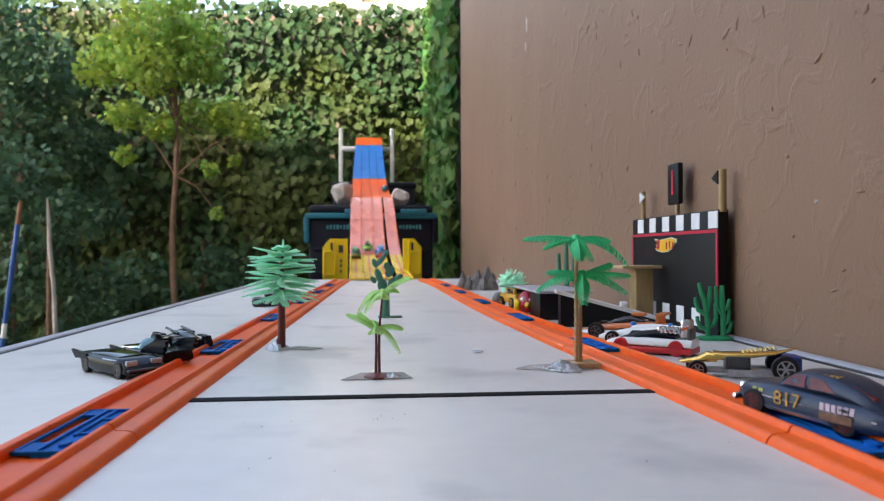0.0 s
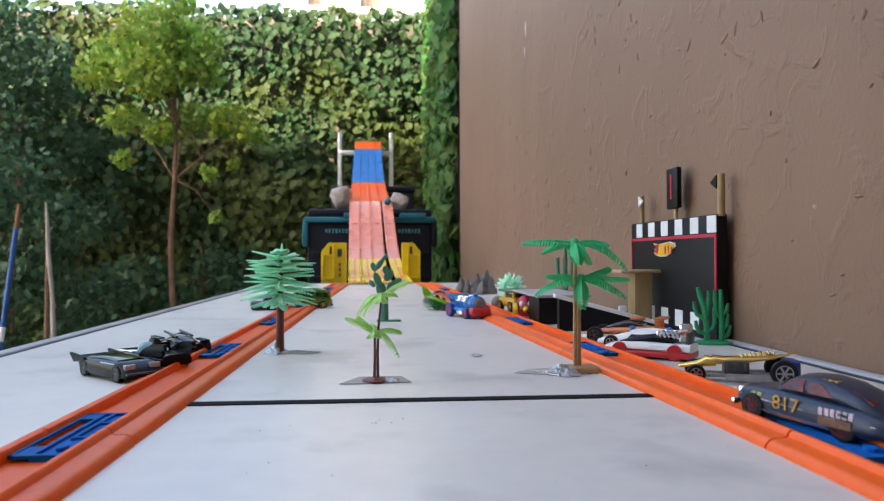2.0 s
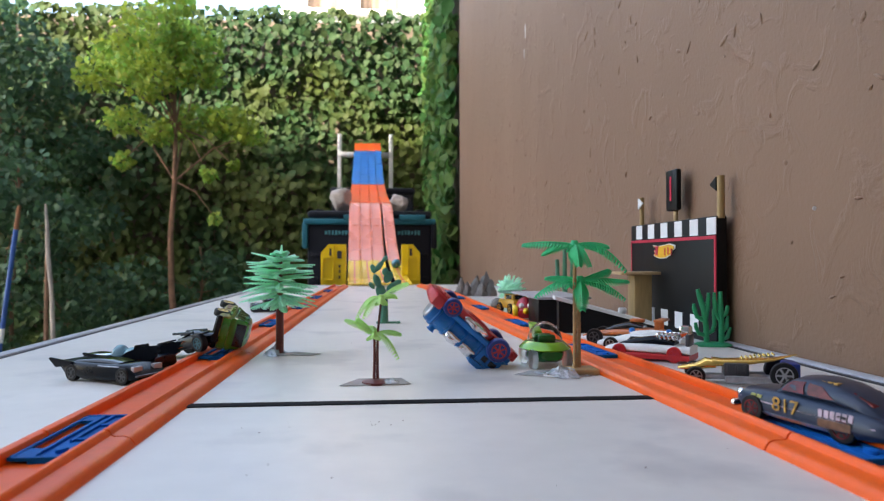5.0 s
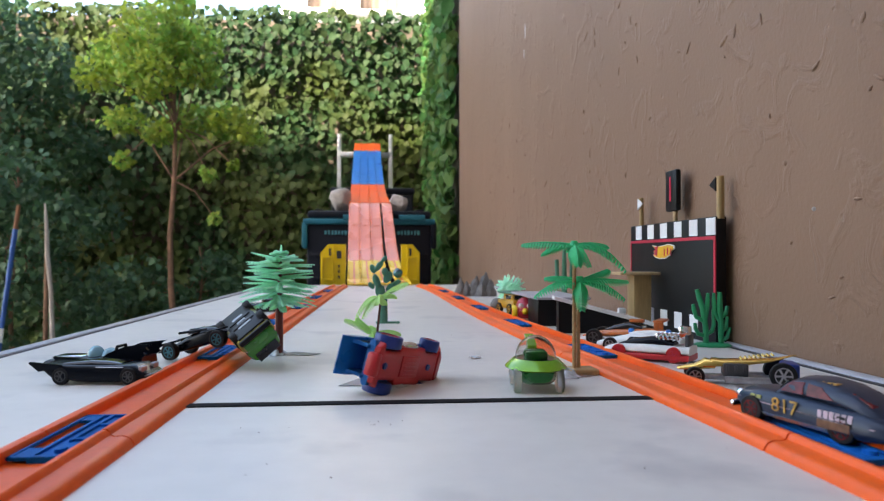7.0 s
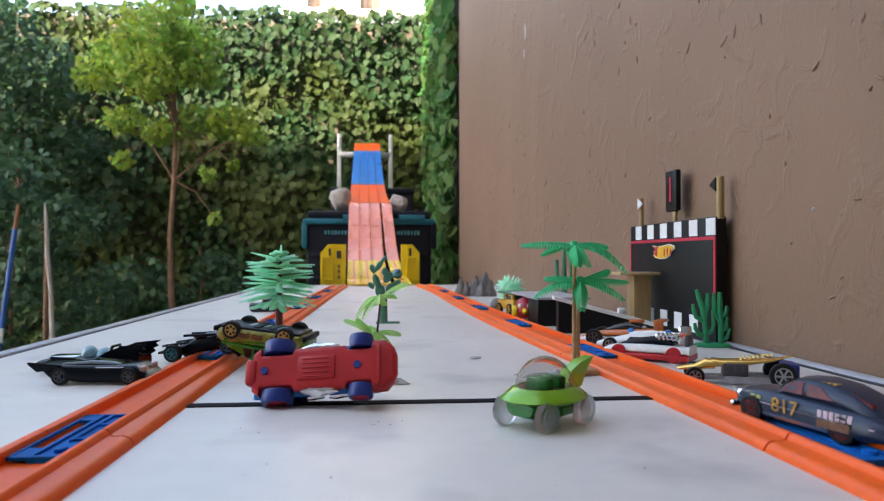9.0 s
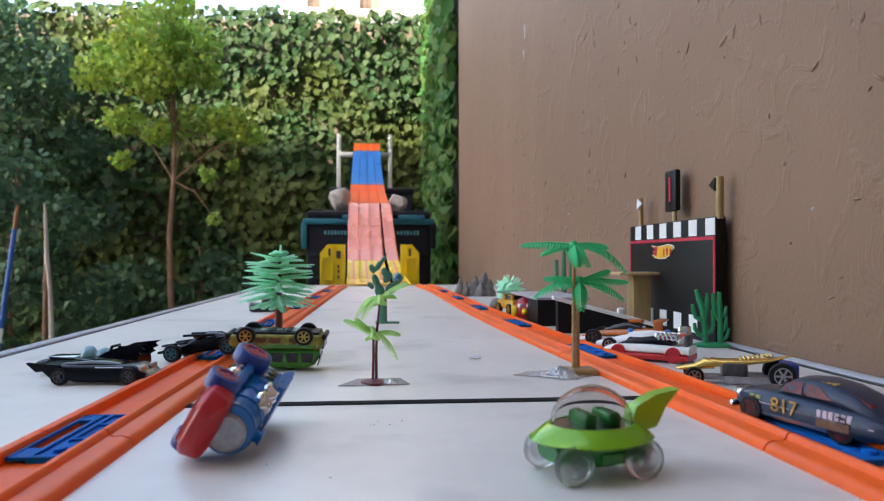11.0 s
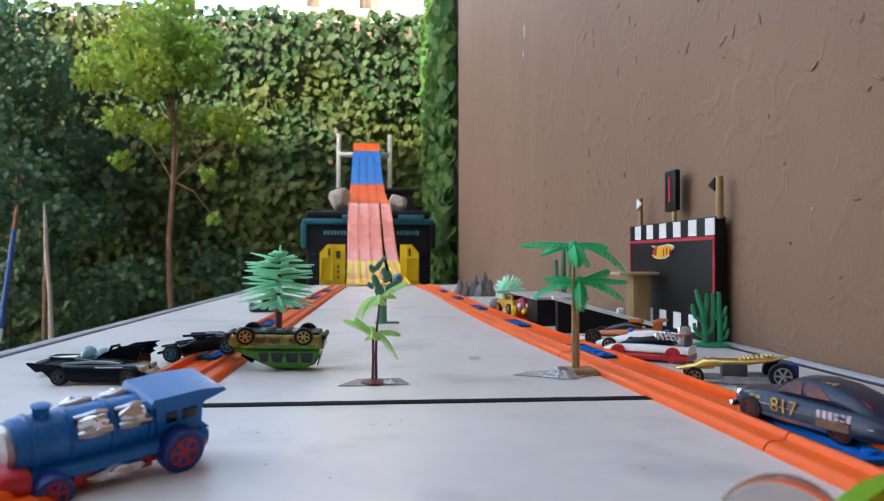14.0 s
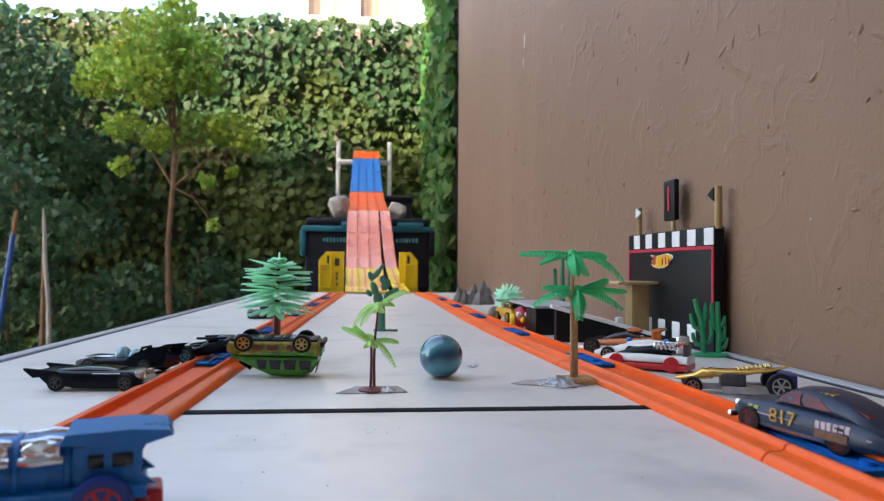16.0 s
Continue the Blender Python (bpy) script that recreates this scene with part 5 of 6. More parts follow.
def canopy_car():
    """Open-topped black car with an ice-blue double canopy and scalloped fins."""
    c = thing("toy_canopy_car", "gloss black toy car with ice-blue canopy and scalloped fins", "toy car", pose(0, 0, 0), "black toy cars")
    hull = Hull([(-0.036, 0.0055, 0.0140, 0.0125, 0.0110), (-0.022, 0.0030, 0.0155, 0.0140, 0.0125), (0.0, 0.0030, 0.0130, 0.0140, 0.0120), (0.018, 0.0032, 0.0125, 0.0138, 0.0112), (0.032, 0.0040, 0.0112, 0.0125, 0.0100), (0.038, 0.0060, 0.0098, 0.0100, 0.0080)], 4)
    part("body", hull.mesh(), BATBLACK, c)
    for s in (-1, 1):
        bm = bmesh.new()
        prism(bm, [(-0.043, 0.0235), (-0.024, 0.0215), (-0.012, 0.0165), (-0.006, 0.0120), (-0.034, 0.0120), (-0.039, 0.0150), (-0.037, 0.0170), (-0.041, 0.0190), (-0.039, 0.0210)], s * 0.0105, s * 0.0128)
        part("fin", bm, BATBLACK, c, "scalloped tail fin")
    for x, h in ((0.004, 0.0205), (-0.007, 0.0190)):
        bm = bmesh.new()
        bmesh.ops.create_uvsphere(bm, u_segments=16, v_segments=10, radius=0.5, matrix=Matrix.LocRotScale((x, 0, 0.0125), None, (0.011, 0.015, (h - 0.0125) * 2)))
        part("canopy", bm, ICE, c, "ice-blue clear canopy")
    part("hood_plate", block((0.021, 0, 0.0128), (0.020, 0.016, 0.0012), 0.0005), CHROME, c, "shiny hood plate")
    part("arch", tube(bmesh.new(), [(-0.014, -0.008, 0.0135), (-0.015, -0.006, 0.0205), (-0.015, 0.006, 0.0205), (-0.014, 0.008, 0.0135)], 0.0011, 8), BATBLACK, c)
    axles(c, (-0.0215, 0.0235), 0.0126, 0.0062, 0.0046, RUBBER, GUNMETAL, 6)
    return c


def open_wheeler():
    c = thing("toy_open_wheeler", "black open-wheeled toy car with long gun barrels", "toy car", pose(0, 0, 0), "black toy cars")
    part("body", Hull([(-0.030, 0.005, 0.0120, 0.0080, 0.0060), (-0.012, 0.004, 0.0170, 0.0090, 0.0060), (0.006, 0.004, 0.0160, 0.0085, 0.0055), (0.022, 0.004, 0.0120, 0.0075, 0.0050), (0.034, 0.005, 0.0090, 0.0055, 0.0040)], 3.4).mesh(), BATBLACK, c)
    part("canopy", Hull([(-0.012, 0.0140, 0.0170, 0.0050, 0.0035), (-0.002, 0.0140, 0.0192, 0.0050, 0.0032), (0.010, 0.0125, 0.0150, 0.0045, 0.0030)], 2.8).mesh(), DARKGLASS, c)
    for s in (-1, 1):
        part("barrel", tube(bmesh.new(), [(-0.010, s * 0.0065, 0.0165), (0.016, s * 0.0065, 0.0190)], 0.0010, 8), BATBLACK, c, "thin gun barrel")
        part("fender", block((0.022, s * 0.0100, 0.0136), (0.020, 0.0050, 0.0016), 0.0006), BATBLACK, c)
        part("fender", block((-0.022, s * 0.0100, 0.0140), (0.018, 0.0050, 0.0016), 0.0006), BATBLACK, c)
    part("nose_plate", block((0.033, 0, 0.0085), (0.010, 0.020, 0.0020), 0.0007), BATBLACK, c)
    part("side_shine", block((0.004, 0, 0.0165), (0.010, 0.0110, 0.0016), 0.0006), GUNMETAL, c)
    axles(c, (-0.0225, 0.0240), 0.0118, 0.0070, 0.0056, RUBBER, TEAL, 6)
    return c


def locomotive_car():
    """Blue boiler-shaped car on a red base, with a square cab behind and chrome pipes on both flanks."""
    c = thing("toy_engine_car", "blue steam-engine toy car with red base and chrome pipes", "toy car", pose(0, 0, 0))
    part("base", Hull([(-0.037, 0.0040, 0.0080, 0.0105, 0.0110), (-0.033, 0.0032, 0.0090, 0.0135, 0.0135), (-0.0325, 0.0032, 0.0090, 0.0088, 0.0095), (-0.0150, 0.0032, 0.0090, 0.0088, 0.0095), (-0.0135, 0.0032, 0.0090, 0.0118, 0.0120), (0.0150, 0.0032, 0.0090, 0.0118, 0.0120), (0.0165, 0.0032, 0.0090, 0.0092, 0.0098), (0.0300, 0.0032, 0.0090, 0.0092, 0.0098), (0.0310, 0.0032, 0.0095, 0.0130, 0.0125), (0.036, 0.0036, 0.0090, 0.0118, 0.0110), (0.041, 0.0044, 0.0075, 0.0075, 0.0070)], 7).mesh(), REDBASE, c, "red plastic base")
    part("nose_rib", block((0.034, 0, 0.0032), (0.0016, 0.022, 0.0016), 0.0004), REDBASE, c)
    part("base_plate", block((-0.001, 0, 0.0030), (0.021, 0.0135, 0.0012), 0.0005), REDBASE, c)
    for k in range(5):
        part("base_rib", block((-0.001, -0.005 + k * 0.0025, 0.0024), (0.015, 0.0009, 0.0008), 0.0003), REDBASE, c)
    for x in (-0.030, 0.022):
        part("rivet", lathe(bmesh.new(), [(0.0021, 0.0022), (0.0021, 0.0036), (0.001, 0.0038)], 12, Matrix.Translation((x, 0, 0))), BLUEWHEEL, c, "blue rivet")
    part("deck", Hull([(-0.036, 0.0085, 0.0135, 0.0140, 0.0132), (-0.010, 0.0085, 0.0135, 0.0140, 0.0128), (0.020, 0.0085, 0.0135, 0.0140, 0.0128), (0.029, 0.0085, 0.0130, 0.0135, 0.0118)], 5).mesh(), BLUECAR, c)
    boiler = lathe(bmesh.new(), [(0.0092, -0.030), (0.0098, -0.028), (0.0098, 0.018), (0.0090, 0.0195)], 28, pose(0.013, 0, 0.0185, 0, 90, 0))
    part("boiler", boiler, BLUECAR, c, "round blue boiler hood")
    part("front_plate", lathe(bmesh.new(), [(0.0082, 0.0), (0.0082, 0.0016), (0.0070, 0.0026), (0.002, 0.0030)], 28, pose(0.0318, 0, 0.0185, 0, 90, 0)), GREYFACE, c, "round grey front plate")
    part("front_bumper", Hull([(0.0295, 0.0044, 0.0155, 0.0150, 0.0138), (0.0375, 0.0044, 0.0155, 0.0146, 0.0130), (0.0420, 0.0052, 0.0125, 0.0100, 0.0090), (0.0435, 0.0060, 0.0105, 0.0060, 0.0055)], 5).mesh(), REDBASE, c, "red bumper")
    for x in (-0.0135, 0.0005, 0.0145, 0.0270):
        part("hoop", lathe(bmesh.new(), [(0.0100, -0.0011), (0.0106, -0.0007), (0.0106, 0.0007), (0.0100, 0.0011)], 28, pose(x, 0, 0.0185, 0, 90, 0)), BLUECAR, c)
    part("chimney", lathe(bmesh.new(), [(0.0030, 0.0), (0.0026, 0.0025), (0.0034, 0.0042), (0.0028, 0.0045)], 16, Matrix.Translation((0.022, 0, 0.0275))), BLUECAR, c)
    for s in (-1, 1):
        for x0 in (-0.0120, 0.0025):
            for k in range(4):
                bm = tube(bmesh.new(), [(x0 + 0.0012 + k * 0.0025, s * 0.0062, 0.0268), (x0 + 0.0012 + k * 0.0025, s * 0.0086, 0.0254), (x0 + 0.0008 + k * 0.0025, s * 0.0100, 0.0234)], 0.0012, 7)
                part("exhaust_pipe", bm, CHROME, c, "chrome exhaust pipe")
            bm = bmesh.new()
            bmesh.ops.create_icosphere(bm, subdivisions=3, radius=1.0, matrix=Matrix.LocRotScale((x0 + 0.0055, s * 0.0086, 0.0248), None, (0.0058, 0.0026, 0.0034)))
            for v in bm.verts:
                v.co += Vector((0, s, 1)) * 0.0012 * noise.noise(v.co * 420)
            part("engine_block", bm, CHROME, c, "lumpy chrome engine block")
            for y, z, r in ((0.0106, 0.0226, 0.0019), (0.0064, 0.0272, 0.0016)):
                part("exhaust_manifold", tube(bmesh.new(), [(x0 - 0.0005, s * y, z), (x0 + 0.0035, s * y * 1.02, z + 0.0003), (x0 + 0.0075, s * y, z - 0.0002), (x0 + 0.0115, s * y, z)], [r * 0.7, r, r * 0.9, r * 0.6], 8), CHROME, c, "chrome manifold")
    for s in (-1, 1):
        bm = bmesh.new()
        bmesh.ops.create_icosphere(bm, subdivisions=3, radius=1.0, matrix=Matrix.LocRotScale((0.0, s * 0.0124, 0.0064), None, (0.0115, 0.0022, 0.0028)))
        for v in bm.verts:
            v.co += Vector((0, s, 0.5)) * 0.0012 * noise.noise(v.co * 420)
        part("side_pipes", bm, CHROME, c, "chrome pipework below the deck")
    bm = bmesh.new()
    for s in (-1, 1):
        prism(bm, [(-0.0160, 0.0125), (-0.0385, 0.0125), (-0.0345, 0.0160), (-0.0345, 0.0225), (-0.0360, 0.0255), (-0.0150, 0.0255)], s * 0.0080, s * 0.0100)
    box(bm, (-0.0165, 0, 0.0200), (0.0025, 0.0170, 0.0130))
    part("cab", bm, BLUECAR, c, "square blue cab")
    for s in (-1, 1):
        for x, w in ((-0.0215, 0.0045), (-0.0290, 0.0060)):
            part("cab_window", block((x, s * 0.0102, 0.0208), (w, 0.0008, 0.0042), 0.0002), DARKGLASS, c, "small dark cab window")
    bm = bmesh.new()
    prism(bm, [(-0.0115, 0.0266), (-0.0340, 0.0248), (-0.0440, 0.0276), (-0.0425, 0.0292), (-0.032, 0.0302), (-0.0130, 0.0298)], -0.0116, 0.0116)
    part("cab_roof", bm, BLUECAR, c, "blue overhanging roof")
    part("tail_block", block((-0.0380, 0, 0.0062), (0.006, 0.014, 0.0075), 0.0015), REDBASE, c)
    axles(c, (-0.0235, 0.0235), 0.0140, 0.0068, 0.0076, BLUEWHEEL, REDBASE, 6, 0.0088)
    return c


def camper_van():
    c = thing("toy_camper_van", "green toy camper van with rusty yellow printed flanks", "toy car", pose(0, 0, 0))
    low = Hull([(-0.0325, 0.0075, 0.0150, 0.0125, 0.0130), (-0.030, 0.0050, 0.0165, 0.0138, 0.0138), (0.020, 0.0050, 0.0165, 0.0138, 0.0136), (0.0300, 0.0055, 0.0160, 0.0130, 0.0122), (0.0325, 0.0075, 0.0140, 0.0115, 0.0110)], 5)
    part("body", low.mesh(), VANOCHRE, c, "yellow-green body with rust print")
    top = Hull([(-0.0308, 0.0155, 0.0205, 0.0134, 0.0120), (-0.0270, 0.0155, 0.0285, 0.0136, 0.0108), (-0.0200, 0.0155, 0.0318, 0.0136, 0.0100), (-0.008, 0.0155, 0.0325, 0.0135, 0.0098), (0.002, 0.0155, 0.0318, 0.0134, 0.0098), (0.0110, 0.0155, 0.0280, 0.0130, 0.0100), (0.0290, 0.0155, 0.0175, 0.0122, 0.0110)], 4)
    part("upper_body", top.mesh(), VANGREEN, c, "green roof and pillars")
    for s in (-1, 1):
        for x0, x1 in ((-0.0265, -0.0175), (-0.0160, -0.0070), (-0.0055, 0.0030), (0.0045, 0.0115)):
            part("side_window", top.panel([(x0, 0.0190), (x1, 0.0190), (x1 - 0.001, 0.0260), (x0 + 0.001, 0.0260)], s), DARKGLASS, c, "dark side window")
        part("stripe", low.panel([(-0.028, 0.0128), (0.026, 0.0128), (0.026, 0.0150), (-0.028, 0.0150)], s, 0.0003), VANGREEN, c, "green stripe")
        for x in (-0.018, -0.004, 0.006):
            part("rust_print", low.panel([(x, 0.0078), (x + 0.008, 0.0075), (x + 0.009, 0.0105), (x + 0.005, 0.0120), (x + 0.001, 0.0112)], s, 0.0004, 2), VANRUST, c, "rust coloured printed patch")
    part("rear_window", block((0, 0, 0), (0.0008, 0.018, 0.008), 0.0003), DARKGLASS, c, m=pose(-0.0298, 0, 0.0250, 0, 13, 0))
    part("windscreen", block((0, 0, 0), (0.0008, 0.018, 0.010), 0.0003), DARKGLASS, c, m=pose(0.0205, 0, 0.0242, 0, -55, 0))
    part("underside", block((0, 0, 0.0052), (0.060, 0.0225, 0.0028), 0.0008), BLACK, c, "black chassis plate")
    for x in (-0.008, 0.004):
        part("chassis_rib", block((x, 0, 0.0036), (0.004, 0.018, 0.0012), 0.0003), BLACK, c)
    for k in range(5):
        part("chassis_print", block((-0.012 + k * 0.0056, 0.001 * (k % 2), 0.0037), (0.0035, 0.011 - 0.002 * (k % 3), 0.0006)), GREYFACE, c, "pale worn print")
    part("tailgate", block((-0.0326, 0, 0.0128), (0.0016, 0.0235, 0.0062), 0.0006), VANGREEN, c, "green tailgate")
    part("rear_bumper", block((-0.0335, 0, 0.0070), (0.003, 0.026, 0.004), 0.001), BLACK, c)
    part("front_bumper", block((0.0335, 0, 0.0070), (0.003, 0.026, 0.004), 0.001), BLACK, c)
    axles(c, (-0.0195, 0.0205), 0.0122, 0.0066, 0.0052, RUBBER, BRASSRIM, 6)
    return c


def saucer_car():
    """Saucer-shaped green car with a clear dome, a swept fin and clear wheels."""
    c = thing("toy_saucer_car", "green toy saucer car with clear dome and clear wheels", "toy car", pose(0, 0, 0))
    part("hull", Hull([(-0.021, 0.0060, 0.0120, 0.0065, 0.0090), (-0.014, 0.0042, 0.0140, 0.0095, 0.0125), (0.0, 0.0036, 0.0145, 0.0105, 0.0140), (0.012, 0.0042, 0.0140, 0.0095, 0.0125), (0.019, 0.0065, 0.0125, 0.0065, 0.0090)], 3.6).mesh(), UFOGREEN, c, "deep green lower hull")
    oval = Matrix.Diagonal((1.28, 1, 1, 1))
    part("saucer_rim", lathe(bmesh.new(), [(0.0135, 0.0122), (0.0185, 0.0132), (0.0192, 0.0140), (0.0186, 0.0147), (0.0140, 0.0190), (0.0128, 0.0192), (0.0128, 0.0160)], 40, oval), UFOLIME, c, "lime metallic saucer rim")
    part("cockpit", lathe(bmesh.new(), [(0.0126, 0.0150), (0.0126, 0.0180), (0.003, 0.0182)], 32, oval), UFOGREEN, c)
    for x in (-0.006, 0.004):
        part("seat", block((x, 0, 0.0208), (0.006, 0.014, 0.006), 0.002), UFOGREEN, c)
    dome = bmesh.new()
    prof = [(0.0128 * math.cos(a * math.pi / 20), 0.0188 + 0.0145 * math.sin(a * math.pi / 20)) for a in range(10)]
    inner = [(r * 0.94, 0.0188 + (z - 0.0188) * 0.94) for r, z in prof][::-1]
    lathe(dome, prof + [(0.0006, 0.0332), (0.0006, 0.0324)] + inner, 36, oval)
    dome_ob = part("dome", dome, SMOKED, c, "clear smoked dome")
    bm = bmesh.new()
    prism(bm, [(-0.0150, 0.0170), (-0.0200, 0.0146), (-0.0270, 0.0160), (-0.0315, 0.0240), (-0.0375, 0.0300), (-0.0270, 0.0285), (-0.0180, 0.0245)], -0.0030, 0.0030)
    part("fin", bm, UFOLIME, c, "lime tail fin")
    part("tail_lamp", block((-0.0208, 0, 0.0090), (0.0015, 0.008, 0.0025), 0.0005), UFOLIME, c)
    for s in (-1, 1):
        part("hatch", block((-0.001, s * 0.0128, 0.0085), (0.009, 0.0015, 0.004), 0.0006), UFOGREEN, c)
    axles(c, (-0.0145, 0.0145), 0.0128, 0.0074, 0.0044, CLEARWHEEL, CLEARWHEEL, 6)
    return c


def swirl_glass():
    m = material("swirled_blue_glass", (0.03, 0.13, 0.20), 0.06, vary=0.1, scale=60, bump=0.0, coat=1.0)
    nt = m.node_tree
    wave, ramp = nt.nodes.new("ShaderNodeTexWave"), nt.nodes.new("ShaderNodeMix")
    tex = nt.nodes.new("ShaderNodeTexCoord")
    wave.inputs["Scale"].default_value, wave.inputs["Distortion"].default_value, wave.inputs["Detail"].default_value = 22, 9, 3
    wave.inputs["Detail Scale"].default_value = 0.6
    nt.links.new(tex.outputs["Object"], wave.inputs["Vector"])
    ramp.data_type = "RGBA"
    ramp.inputs[6].default_value, ramp.inputs[7].default_value = (0.003, 0.065, 0.13, 1), (0.028, 0.25, 0.33, 1)
    nt.links.new(wave.outputs["Fac"], ramp.inputs[0])
    nt.links.new(ramp.outputs[2], nt.nodes["Principled BSDF"].inputs["Base Color"])
    return m


MARBLE_R = 0.0145
bm = bmesh.new()
bmesh.ops.create_uvsphere(bm, u_segments=40, v_segments=24, radius=MARBLE_R)
marble = alone("glass_marble", bm, swirl_glass(), "large glossy blue swirled glass marble", "marble")

hudson()
gold_car = gold_dragster()
white_racer()
orange_racer()
blue_lamp_racer()
sedan, canopied, gunner = finned_sedan(), canopy_car(), open_wheeler()
sedan.scale, canopied.scale, gunner.scale = (0.90, 0.92, 0.92), (0.90, 0.90, 0.86), (0.92, 0.92, 0.90)
engine_car, van, saucer = locomotive_car(), camper_van(), saucer_car()
engine_car.scale, saucer.scale, van.scale = (0.91, 0.92, 0.92), (0.92, 0.92, 0.92), (0.94, 0.94, 0.90)


# ---- specks and scraps ----
def scraps():
    rng = np.random.default_rng(12)
    verts, faces = [], []
    for x, y, n, spread in ((-0.045, 0.318, 5, 0.012), (0.002, 0.322, 6, 0.010), (0.05, 0.25, 4, 0.08), (0.0, 0.6, 5, 0.10), (-0.05, 0.25, 4, 0.05)):
        for _ in range(n):
            px, py, r = x + rng.normal(0, spread * 0.6), y + rng.normal(0, spread * 0.5), rng.uniform(0.0002, 0.0005)
            b = len(verts)
            verts += [(px - r, py - r * 0.7, 0.0001), (px + r, py - r * 0.5, 0.0001), (px + r * 0.6, py + r, 0.0001), (px, py, r * 0.8)]
            faces += [(b, b + 1, b + 3), (b + 1, b + 2, b + 3), (b + 2, b, b + 3), (b, b + 2, b + 1)]
    tagged(soup("crumbs", verts, faces, BARK), "tiny dark crumbs scattered on the table", "crumbs", kind="stuff")
    crumple(0.0042, 0.001, pose(0.0745, 0.524, 0.0004), 21, "scrap of clear film lying on the table")


scraps()


